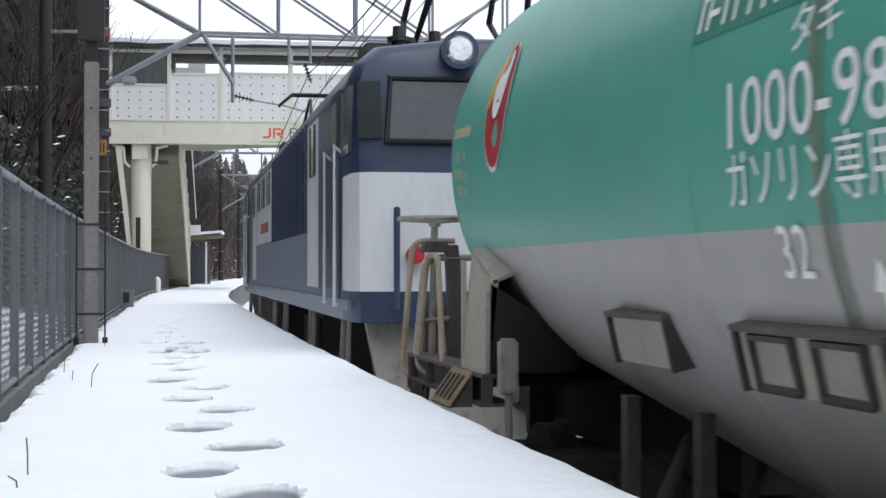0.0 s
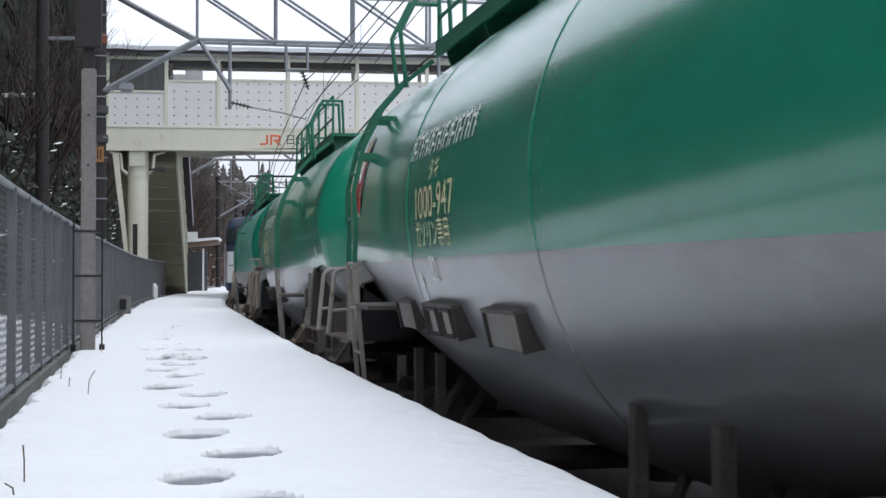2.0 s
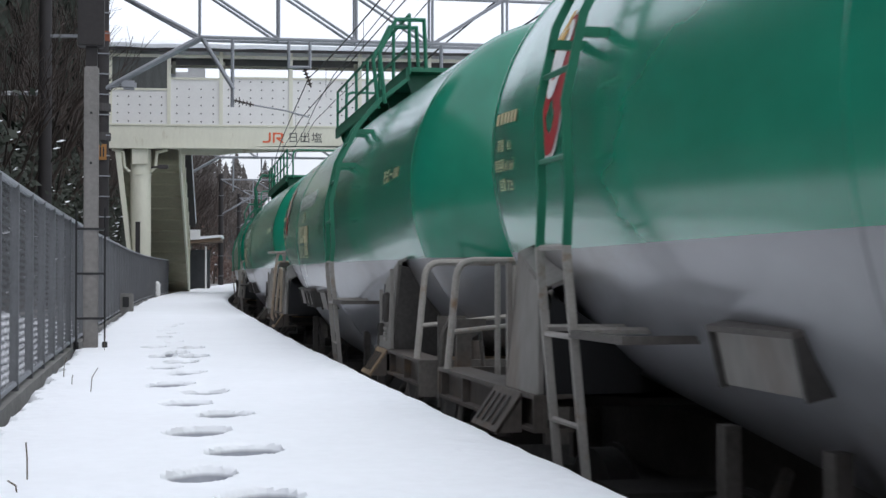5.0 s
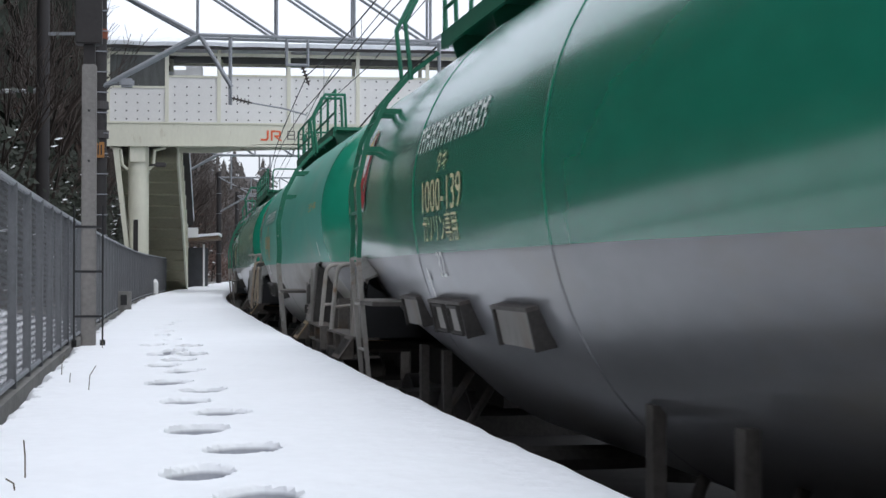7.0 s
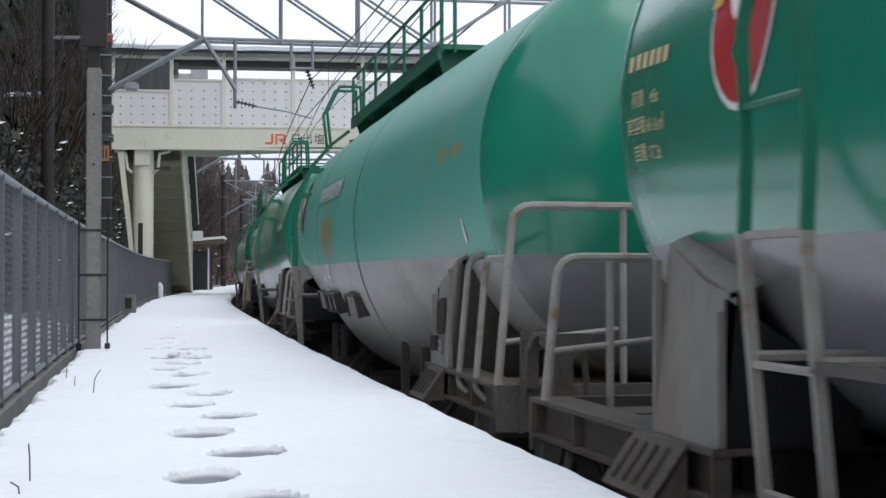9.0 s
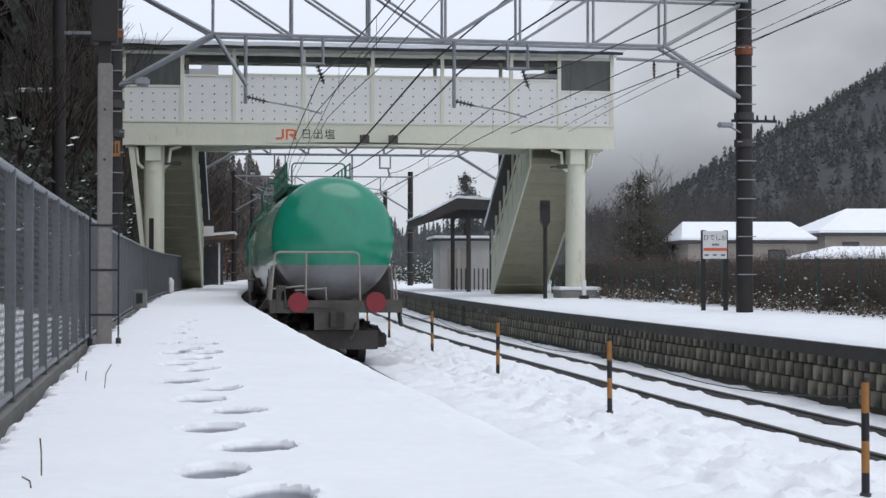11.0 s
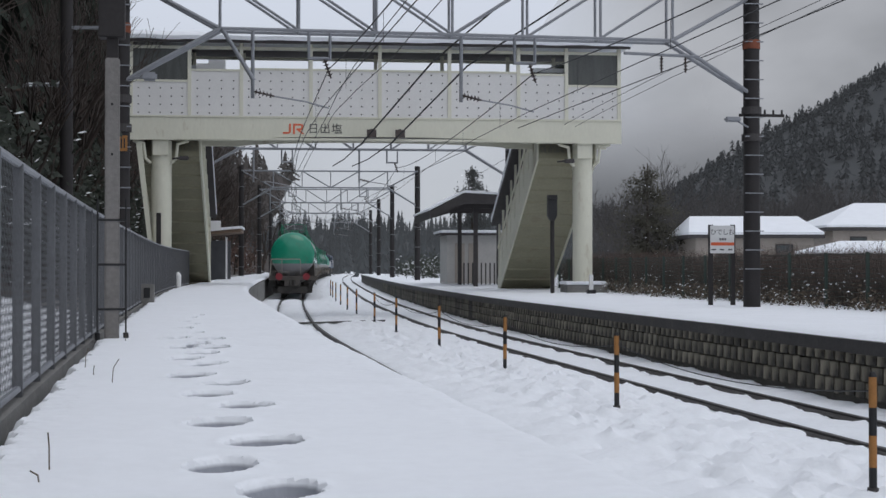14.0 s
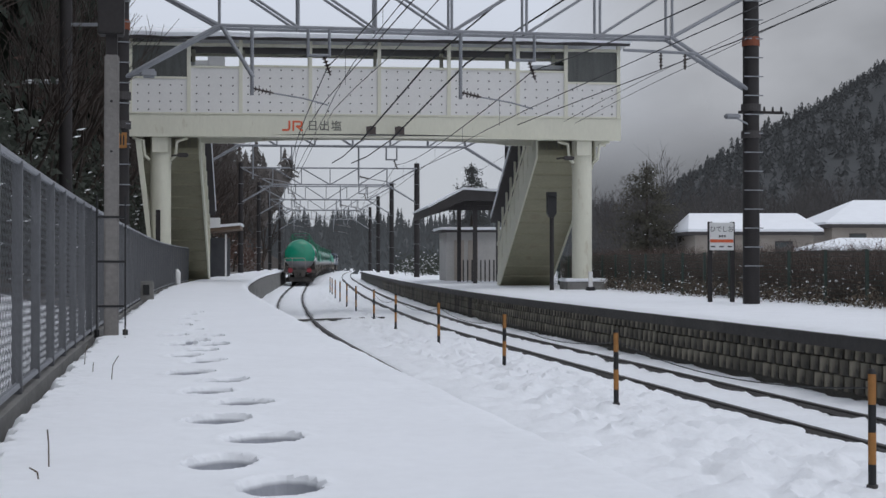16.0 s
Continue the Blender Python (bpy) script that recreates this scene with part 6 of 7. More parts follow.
    pipe(bm, [(-1.23, yr, 1.235)] + arc((-1.23, yr, 1.235), a, b, 0.1) + arc(a, b, (xr + 0.03, yr, 1.235), 0.1) + [(xr + 0.03, yr, 1.235)], 0.022)
    part("hoop", bm, M["pipe"], rl, "worn pipe handrail across the end")
    xm = -0.93 if e > 0 else -0.57
    bm = bmesh.new()
    tube(bm, (xm, yr, 1.19), (xm, yr, hr), 0.018)
    part("middle_post", bm, M["pipe"], rl)
    bm = bmesh.new()
    tube(bm, (-1.2, yr, 1.45), (-0.6, yr, 1.51), 0.015)
    part("brace", bm, M["pipe"], rl)
    bm = bmesh.new()
    box(bm, -0.11, 0.11, e * 6.48, e * 6.66, 0.76, 0.98, bevel=0.03)
    prism(bm, [(-0.16, e * 6.62, 0.74), (0.16, e * 6.62, 0.74), (0.12, e * 6.78, 0.74), (-0.02, e * 6.68, 0.74), (-0.14, e * 6.78, 0.74)], (0, 0, 0.28))
    part("coupler", bm, M["under"], w, "dark steel knuckle coupler")
    bm = bmesh.new()
    pipe(bm, [(0.35, e * 6.38, 0.85), (0.36, e * 6.52, 0.8), (0.3, e * 6.62, 0.58), (0.22, e * 6.7, 0.5), (0.12, e * 6.76, 0.58)], 0.022, n=6)
    part("brake_hose", bm, M["black"], w)
    # uncoupling lever on its bracket
    lv = thing("uncoupling_lever")
    lv.parent = w
    ul = e * 6.5
    bm = bmesh.new()
    prism(bm, [(-1.13, ul, 1.22), (-1.13, ul, 1.52), (-0.95, ul, 1.52), (-0.95, ul, 1.47), (-1.04, ul, 1.4), (-1.04, ul, 1.22)], (0, -e * 0.025, 0))
    part("bracket", bm, M["grime"], lv)
    bm = bmesh.new()
    pipe(bm, [(-0.1, ul, 1.1), (-0.95, ul, 1.12), (-0.98, ul + e * 0.02, 1.49), (-1.07, ul + e * 0.03, 1.49), (-1.11, ul + e * 0.03, 1.4), (-1.14, ul + e * 0.03, 1.0)], 0.013, n=6)
    part("rod", bm, M["grime"], lv, "bent steel lever rod")
    bm = bmesh.new()
    tube(bm, (-1.02, ul - e * 0.02, 1.46), (-1.02, ul + e * 0.05, 1.46), 0.032, n=12)
    part("pivot", bm, M["grime"], lv)
    for x in (-0.75, 0.75):
        bm = bmesh.new()
        tube(bm, (x, e * 5.9, 1.19), (x, e * 5.9, 1.33), 0.035, n=10)
        part("vent_stub", bm, M["sill"], w)
    if brake:
        # hand brake: wheel, spindle and stand behind two bent rails
        hb = thing("hand_brake")
        hb.parent = w
        cc = Vector((-1.1, 6.3, 2.12))
        bm = bmesh.new()
        pts = [cc + Vector((0.235 * math.cos(2 * math.pi * i / 24), 0.235 * math.sin(2 * math.pi * i / 24), 0)) for i in range(25)]
        pipe(bm, pts, 0.018, n=6)
        for i in range(5):
            a = 2 * math.pi * i / 5
            tube(bm, cc - Vector((0, 0, 0.02)), cc + Vector((0.23 * math.cos(a), 0.23 * math.sin(a), 0)), 0.014, n=5)
        tube(bm, cc - Vector((0, 0, 0.05)), cc + Vector((0, 0, 0.025)), 0.04, n=10)
        part("brake_wheel", bm, M["pipe"], hb, "flat hand brake wheel")
        bm = bmesh.new()
        tube(bm, (-1.12, 6.3, 1.22), (-1.1, 6.3, 2.12), 0.024)
        part("spindle", bm, M["pipe"], hb)
        bm = bmesh.new()
        prism(bm, [(-1.2, 6.24, 1.9), (-1.17, 6.24, 1.97), (-1.03, 6.24, 1.97), (-1.0, 6.24, 1.9)], (0, 0.12, 0))
        part("gear_box", bm, M["grime"], hb)
        bm = bmesh.new()
        prism(bm, [(-1.03, 6.34, 1.95), (-0.95, 6.34, 1.95), (-0.88, 6.34, 1.19), (-1.0, 6.34, 1.19)], (0, -0.08, 0))
        part("stand", bm, M["grime"], hb)
        bm = bmesh.new()
        bent_post(bm, (-1.28, 6.5, 1.12), (-1.21, 6.5, 1.98), (-0.92, 6.5, 1.98), 0.02, (-1.2, 6.42, 1.06))
        part("guard_rail", bm, M["rail_tan"], hb, "rust-stained guard rail")
        bm = bmesh.new()
        fa, ta, tb, fb = (-1.24, 6.2, 1.17), (-1.17, 6.2, 1.88), (-1.17, 5.88, 1.88), (-1.22, 5.5, 1.2)
        pipe(bm, [(-1.19, 6.1, 1.12)] + arc((-1.19, 6.1, 1.12), fa, ta, 0.05) + arc(fa, ta, tb, 0.1) + arc(ta, tb, fb, 0.1) + [fb], 0.019)
        part("guard_hoop", bm, M["rail_tan"], hb, "rust-stained guard hoop")
    if last:
        for x in (-0.72, 0.74):
            bm = bmesh.new()
            tube(bm, (x, e * 6.5, 1.2), (x, e * 6.525, 1.2), 0.19, n=32)
            part("tail_disc", bm, M["discred"], w, "round red tail disc")
        bm = bmesh.new()
        pipe(bm, [(-0.78, e * 6.39, 1.42), (-0.2, e * 6.39, 1.46), (-0.18, e * 6.39, 1.2)], 0.016, n=6)
        part("disc_bracket", bm, M["pipe"], w)


SERIALS = {0: "988", 1: "948", 2: "947", 3: "323", 4: "142", 8: "139", 9: "177", 10: "825"}


def make_wagon(central_ladder, last, serial, pale, rng):
    w = thing("tank_wagon", None, ("faded green and grey bogie petrol tank wagon" if pale else "glossy green and grey bogie petrol tank wagon")
              + (" with red tail discs" if last else " on the track"), "tank wagon", "tank wagons of the train")
    bm = bmesh.new()
    ys = [SHOULDER + DOME * q for q in (1.0, 0.985, 0.95, 0.88, 0.78, 0.64, 0.48, 0.3, 0.12, 0)]
    ys = [-y for y in ys] + srange(-5.1, -1.8, 0.55) + [-1.5, -0.7, 0, 0.7, 1.5] + srange(1.8, 5.1, 0.55) + ys[::-1]
    ys = [y + MIDDLE for y in ys]
    n = 72
    rings = []
    for y in ys:
        r, c = tank_r(y), tank_c(y)
        rings.append([bm.verts.new((r * math.sin(2 * math.pi * i / n), y, c + r * math.cos(2 * math.pi * i / n) * (sag(y) if n < 4 * i < 3 * n else 1))) for i in range(n)])
    for a, b in zip(rings, rings[1:]):
        for i in range(n):
            bm.faces.new((a[i], a[(i + 1) % n], b[(i + 1) % n], b[i]))
    bm.faces.new(rings[0])
    bm.faces.new(rings[-1])
    bmesh.ops.bisect_plane(bm, geom=bm.verts[:] + bm.edges[:] + bm.faces[:], plane_co=(0, 0, SPLIT), plane_no=(0, 0, 1))
    for f in bm.faces:
        q = f.calc_center_median()
        f.material_index = (0 if q.z > SPLIT else 1) + (2 if q.y < MIDDLE - SHOULDER else 0)
    # pale wagons: painted sky sheen on the sides, plain paint on the rear dome
    part("tank", bm, [M["green_pale"] if pale else M["green"], M["grey_pale"] if pale else M["grey"], M["green"], M["grey"]], w, smooth=True)
    for y in (MIDDLE - SHOULDER, MIDDLE - 1.5, MIDDLE + 1.5, MIDDLE + SHOULDER):
        bm = bmesh.new()
        r, c = tank_r(y), tank_c(y)
        a = [[bm.verts.new(((r + d) * math.sin(2 * math.pi * i / n), y + o, c + (r + d) * math.cos(2 * math.pi * i / n) * (sag(y) if n < 4 * i < 3 * n else 1))) for i in range(n)] for o, d in ((-0.02, -0.004), (-0.008, 0.004), (0.008, 0.004), (0.02, -0.004))]
        for p, q in zip(a, a[1:]):
            for i in range(n):
                bm.faces.new((p[i], p[(i + 1) % n], q[(i + 1) % n], q[i]))
        bmesh.ops.bisect_plane(bm, geom=bm.verts[:] + bm.edges[:] + bm.faces[:], plane_co=(0, 0, SPLIT), plane_no=(0, 0, 1))
        for f in bm.faces:
            f.material_index = 0 if f.calc_center_median().z > SPLIT else 1
        part("weld_seam", bm, [M["green_pale"] if pale else M["green"], M["grey_pale"] if pale else M["grey"]], w, smooth=True)
    # walkway along the top
    wk = thing("walkway")
    DECK0 = -2.75 if central_ladder else -2.1
    DECK1 = DECK0 + 5.6
    wk.parent = w
    bm = bmesh.new()
    box(bm, -0.72, 0.72, DECK0, DECK1, 3.625, 3.665)
    box(bm, -0.72, -0.69, DECK0, DECK1, 3.54, 3.66)
    box(bm, 0.69, 0.72, DECK0, DECK1, 3.54, 3.66)
    part("deck", bm, M["green_trim"], wk)
    for y in srange(DECK0 + 0.2, DECK1 - 0.2, 1.3):
        for sx in (-1, 1):
            bm = bmesh.new()
            prism(bm, [(sx * 0.3, y - 0.012, 3.63), (sx * 0.7, y - 0.012, 3.63), (sx * 0.62, y - 0.012, 3.4), (sx * 0.5, y - 0.012, 3.45)], (0, 0.024, 0))
            part("deck_bracket", bm, M["green_trim"], wk)
    bm = bmesh.new()
    tube(bm, (0, 0.3, 3.55), (0, 0.3, 3.82), 0.28, n=20)
    box(bm, -0.2, 0.2, -0.5, -0.15, 3.6, 3.8, bevel=0.03)
    part("manhole", bm, M["green_trim"], wk, "round green manhole cover")
    for sx in (-1, 1):
        bm = bmesh.new()
        for z in (3.86, 4.14):
            tube(bm, (sx * 0.69, DECK0, z), (sx * 0.69, DECK1, z), 0.017, n=6)
        for y in srange(DECK0, DECK1, 0.92):
            tube(bm, (sx * 0.69, y, 3.6), (sx * 0.69, y, 4.14), 0.017, n=6)
        part("top_handrail", bm, M["green_trim"], wk, "green pipe handrail")
    ly = -2.8 if central_ladder else 3.74
    cy = DECK1 if central_ladder else DECK0
    bm = bmesh.new()
    pipe(bm, [(-0.58, cy, 3.6)] + arc((-0.58, cy, 3.6), (-0.58, cy, 4.14), (0.58, cy, 4.14), 0.1) + arc((-0.58, cy, 4.14), (0.58, cy, 4.14), (0.58, cy, 3.6), 0.1) + [(0.58, cy, 3.6)], 0.017, n=6)
    part("cross_rail", bm, M["green_trim"], wk)
    for o in (-0.2, 0.2):
        bm = bmesh.new()
        pipe(bm, [(-0.95, ly + o, 3.3), (-1.0, ly + o, 3.75), (-0.85, ly + o, 4.05), (-0.6, ly + o, 4.05), (-0.58, ly + o, 3.62)], 0.018, n=6)
        part("grab_hoop", bm, M["green_trim"], wk, "bent green grab hoop")
    ladder_side(w, ly, -1)
    ladder_side(w, ly, 1)
    for e in (-1, 1):
        make_bogie(w, e * 4.6)
        make_end(w, e, central_ladder and e > 0, last and e < 0, central_ladder, M["support_pale"] if serial == 0 else M["support"])
    # document holders and hazard plate frames below the number: plates that lean out from the shell under a dark lip
    for y, wd, nn in ((2.2, 0.58, 0), (0.7, 0.86, 2), (-0.82, 0.66, 0)):
        z = 1.53
        x = flank(y, z)
        hb = thing("plate_holder")
        hb.parent = w
        sl = Matrix.Translation((-x - 0.05, y, z)) @ Matrix.Rotation(radians(-13), 4, "Y")
        bm = bmesh.new()
        box(bm, -0.012, 0.012, -wd / 2, wd / 2, -0.105, 0.08, sl, bevel=0.004)
        part("plate", bm, M["support_pale"] if serial == 0 else M["support"], hb, "dusty grey plate")
        bm = bmesh.new()
        box(bm, -0.035, 0.09, -wd / 2 - 0.02, wd / 2 + 0.02, 0.08, 0.1, sl)
        part("lip", bm, M["grime"], hb)
        for e in (-1, 1):
            bm = bmesh.new()
            prism(bm, [sl @ Vector(q) for q in ((-0.03, e * wd / 2, -0.11), (-0.03, e * wd / 2, 0.08), (0.1, e * wd / 2, 0.08), (0.15, e * wd / 2, -0.11))], (0, e * 0.02, 0))
            part("side_bracket", bm, M["under"], hb)
        for i in range(nn):
            yy = (i - (nn - 1) / 2) * 0.4
            fr = thing("card_frame")
            fr.parent = hb
            bm = bmesh.new()
            pipe(bm, [Vector(sl @ Vector((-0.02, yy + a, b))) for a, b in ((-0.13, -0.09), (0.13, -0.09), (0.13, 0.065), (-0.13, 0.065), (-0.13, -0.09))], 0.014, n=5)
            part("rim", bm, M["under"], fr)
            bm = bmesh.new()
            box(bm, -0.018, -0.012, yy - 0.115, yy + 0.115, -0.078, 0.053, sl)
            part("card", bm, M["pipe"], fr)
    if pale:
        # rust that has run down from the top fittings
        for y, top in ((0.47, 2.75), (-1.66, 2.9)):
            for k in range(3):
                lo, hi = rng.uniform(1.25, 1.6), top - rng.uniform(0, 0.5)
                d = rng.uniform(-0.03, 0.03)
                flank_part("rust_streak", *rects([(d, d + rng.uniform(0.008, 0.018), lo - 2.1, hi - 2.1)]), y, 2.1, M["streak"], w, 0.004 + 0.001 * k)
    if serial == 0:
        bm = bmesh.new()
        tube(bm, (-1.2, 4.05, 0.85), (-1.2, 4.05, 1.2), 0.02)
        box(bm, -1.25, -1.16, 4.0, 4.1, 1.16, 1.44, bevel=0.015)
        part("change_over_lever", bm, M["pipe"], w, "pale grey brake change-over lever")
    # underside fittings
    # plain dark boxes added to hide the bright snow under the wagon
    bm = bmesh.new()
    box(bm, -0.95, 0.95, -3.4, 3.4, 0.3, 0.5)
    for e in (-1, 1):
        box(bm, -0.8, 0.8, e * 3.4, e * 6.3, 0.3, 0.66)
    part("brake_rigging", bm, M["under"], w)
    bm = bmesh.new()
    tube(bm, (0, 0.2, tank_c(0) - R_MID * 1.12 - 0.12), (0, 0.2, tank_c(0) - R_MID * 1.12 + 0.1), 0.2, n=20)
    tube(bm, (-0.95, 0.2, 0.75), (0.95, 0.2, 0.75), 0.07)
    part("outlet_valve", bm, M["under"], w)
    for y in (-2.9, -2.0, 2.1, 2.9):
        bm = bmesh.new()
        box(bm, -1.0, -0.94, y - 0.04, y + 0.04, 0.35, 1.25)
        tube(bm, (-0.97, y, 0.5), (-0.5, y + 0.5, 1.0), 0.03)
        part("hanger", bm, M["grime"], w)
    bm = bmesh.new()
    tube(bm, (-0.35, -3.6, 0.8), (-0.35, -2.7, 0.8), 0.2, n=18)
    part("air_tank", bm, M["under"], w)
    # lettering
    col = M["letter_white"] if serial in (0, 3) else M["letter_orange"] if pale else M["letter"]
    v, f = LETTERS["class"]
    flank_part("class_letters", v, f, 0.47, 2.41, col, w)
    v, f = text_mesh("1000-" + SERIALS.get(serial, ""), 0.26)
    wide = max(p.x for p in v) - min(p.x for p in v)
    fit = (1.08 if serial in SERIALS else 0.66) / wide
    y_mid = 0.49 if serial in SERIALS else 0.7
    flank_part("class_number", [Vector((p.x * fit, p.y, 0)) for p in v], f, y_mid, 2.225, col, w)
    if serial not in SERIALS:
        flank_part("serial_bars", *rects([(i * 0.14 - 0.19, i * 0.14 - 0.11, -0.09, 0.09) for i in range(3)]), 0.15, 2.225, col, w)
    v, f = LETTERS["load"]
    flank_part("load_letters", v, f, 0.55, 2.03, col, w)
    v, f = LETTERS["tonnes"]
    flank_part("load_number", v, f, 0.68, 1.825, M["letter_white"], w)
    v, f = LETTERS["form"]
    flank_part("form_letters", v, f, -4.98, 2.52, col, w)
    if pale:
        flank_part("clean_patch", *rects([(-0.95, 0.95, -0.11, 0.11)]), 0.39, 2.6, M["green_clean"], w, 0.003)
    bars = []
    for i in range(10):
        x = -0.9 + i * 0.182
        up, mid = rng.uniform(0.0, 0.05), rng.uniform(0.06, 0.1)
        bars += [(x, x + 0.022, -0.085, 0.085), (x + mid, x + mid + 0.022, -0.085, 0.085), (x + 0.022, x + mid, up, up + 0.022), (x + mid + 0.022, x + 0.15, up - 0.06, up - 0.038), (x + mid + 0.022, x + 0.145, 0.055, 0.077)]
    flank_part("company_bars", *rects(bars), 0.39, 2.6, M["letter_white"], w)
    for body, dz in (("荷重　45t", 0.1), ("実容積 61.6㎥", 0.0), ("自重 17.2t", -0.1)):
        v, f = LETTERS[body]
        flank_part("data_letters", [Vector((p.x, p.y, 0)) for p in v], f, 5.16, 2.335 + dz, M["letter"], w)
    flank_part("data_bars", *rects([(-0.2 + i * 0.075, -0.15 + i * 0.075, 0, 0.06) for i in range(6)]), 5.16, 2.55, M["letter"], w)
    if serial in (0, 1, 7, 10):
        flank_part("tie_mark", *rects([(-0.015, 0.02, -0.07, 0.07)]), -5.2, 2.05, M["letter_white"], w)
    av, af = rects([(-0.015, 0.015, -0.1, 0.05)])
    av += [Vector((-0.05, 0.05, 0)), Vector((0.05, 0.05, 0)), Vector((0, 0.13, 0))]
    af.append((len(av) - 3, len(av) - 2, len(av) - 1))
    flank_part("lifting_arrow", av, af, 0.25 if serial == 0 else 1.14, 1.68, M["letter_white"], w)
    # badge near the front end: red lens with a white and a yellow field
    by = 4.27
    flank_part("badge_edge", *pointed(0.25, 0.33), by, 2.66, M["letter_white"], w, 0.006)
    flank_part("badge", *pointed(0.232, 0.308), by, 2.66, M["red"], w, 0.009)
    flank_part("badge_field", *oval(0.125, 0.19), by, 2.75, M["letter_white"], w, 0.012)
    flank_part("badge_mark", [Vector(q) for q in ((-0.25, -0.06, 0), (-0.2, 0.1, 0), (-0.06, 0.3, 0), (0.0, 0.3, 0), (-0.03, 0.2, 0), (0.03, 0.2, 0), (-0.02, 0.12, 0), (-0.08, 0.12, 0), (-0.17, -0.06, 0))],
               [(0, 1, 8), (1, 7, 8), (1, 2, 7), (2, 4, 7), (2, 3, 4), (4, 5, 6), (4, 6, 7)], by, 2.69, M["logo_yellow"], w, 0.015)
    return w


WAGONS = []
_rng = random.Random(3)
for k in range(12):
    WAGONS.append(make_wagon(k in (0, 1, 5, 7, 9), k == 11, k, k in (0, 7, 10), _rng))


def make_loco():
    lo = thing("locomotive", None, "dark blue and white electric freight locomotive with raised pantograph", "locomotive")
    hw, hl = 1.41, 8.75
    prof = [(hw, 1.38), (hw, 3.25), (hw - 0.05, 3.42), (hw - 0.2, 3.55), (hw - 0.8, 3.63), (0, 3.65)]
    prof = prof + [(-x, z) for x, z in prof[-2::-1]]
    bm = bmesh.new()
    ys = [-hl, -hl + 0.06, -hl + 0.22, hl - 0.22, hl - 0.06, hl]
    ins = [0.16, 0.05, 0, 0, 0.05, 0.16]
    rings = []
    for y, i in zip(ys, ins):
        ring = []
        for x, z in prof:
            lean = max(0, z - 2.35) * 0.16 * (1 if abs(y) > hl - 0.3 else 0)
            sx = 1 if x > 0 else -1 if x < 0 else 0
            ring.append(bm.verts.new((x - sx * min(i, abs(x)), y - math.copysign(lean, y), z - (i * 0.6 if z > 3.0 else 0))))
        rings.append(ring)
    for a, b in zip(rings, rings[1:]):
        for j in range(len(prof)):
            bm.faces.new((a[j], a[(j + 1) % len(prof)], b[(j + 1) % len(prof)], b[j]))
    bm.faces.new(rings[0])
    bm.faces.new(rings[-1])
    for z in (1.62, 2.2, 2.54):
        bmesh.ops.bisect_plane(bm, geom=bm.verts[:] + bm.edges[:] + bm.faces[:], plane_co=(0, 0, z), plane_no=(0, 0, 1))
    for y in (-5.9, 5.9, -7.9, 7.9, -4.75, 4.75):
        bmesh.ops.bisect_plane(bm, geom=bm.verts[:] + bm.edges[:] + bm.faces[:], plane_co=(0, y, 0), plane_no=(0, 1, 0))
    for f in bm.faces:
        c = f.calc_center_median()
        ay = abs(c.y)
        if ay > 7.9:
            f.material_index = 0 if c.z < 1.62 or c.z > 2.54 else 1
        elif ay > 5.9:
            f.material_index = 0 if c.z > 1.62 else 2
        elif ay > 4.75:
            f.material_index = 2 if c.z < 1.62 else (1 if c.z < 3.3 else 0)
        else:
            f.material_index = 0 if c.z > 3.3 else (1 if c.z > 2.2 else 2)
    part("body", bm, [M["blue"], M["locowhite"], M["midblue"]], lo, smooth=True)
    for e in (-1, 1):
        # windscreens with frames and wipers
        for sx in (-1, 1):
            ws = thing("windscreen")
            ws.parent = lo
            bm = bmesh.new()
            prism(bm, [(sx * 0.1, e * (hl + 0.012 - 0.16 * 0.45), 2.8), (sx * 1.14, e * (hl + 0.0 - 0.16 * 0.45), 2.8), (sx * 1.1, e * (hl - 0.16 * 0.9), 3.25), (sx * 0.1, e * (hl + 0.012 - 0.16 * 0.9), 3.25)], (0, -e * 0.02, 0))
            part("glass", bm, M["glass"], ws, "dark windscreen glass")
            bm = bmesh.new()
            pipe(bm, [(sx * 0.08, e * (hl + 0.012 - 0.07), 2.78), (sx * 1.16, e * (hl - 0.07), 2.78), (sx * 1.12, e * (hl - 0.145), 3.28), (sx * 0.08, e * (hl - 0.13), 3.28), (sx * 0.08, e * (hl - 0.06), 2.78)], 0.022, n=6)
            part("gasket", bm, M["black"], ws)
            bm = bmesh.new()
            pipe(bm, [(sx * 0.5, e * (hl - 0.08), 3.16), (sx * 0.42, e * (hl - 0.03), 3.05), (sx * 0.36, e * (hl - 0.04), 2.92)], 0.012, n=5)
            part("wiper", bm, M["pipe"], ws)
            # the screen goes on round the corner
            bm = bmesh.new()
            prism(bm, [(sx * 1.2, e * (hl + 0.004 - 0.16 * 0.45), 2.8), (sx * 1.372, e * (hl - 0.062 - 0.16 * 0.45), 2.8), (sx * 1.372, e * (hl - 0.062 - 0.16 * 0.9), 3.25), (sx * 1.2, e * (hl + 0.004 - 0.16 * 0.9), 3.25)], (0, -e * 0.02, 0))
            part("corner_glass", bm, M["glass"], ws, "dark corner pane of the cab")
            hd = thing("headlight")
            hd.parent = lo
            bm = bmesh.new()
            tube(bm, (sx * 0.58, e * (hl - 0.45), 3.5), (sx * 0.58, e * (hl - 0.08), 3.5), 0.13, 0.15, n=24)
            part("housing", bm, M["blue"], hd, smooth=True)
            bm = bmesh.new()
            tube(bm, (sx * 0.58, e * (hl - 0.09), 3.5), (sx * 0.58, e * (hl - 0.05), 3.5), 0.12, 0.09, n=24)
            part("lens", bm, M["chrome"], hd, "round glass headlight", smooth=True)
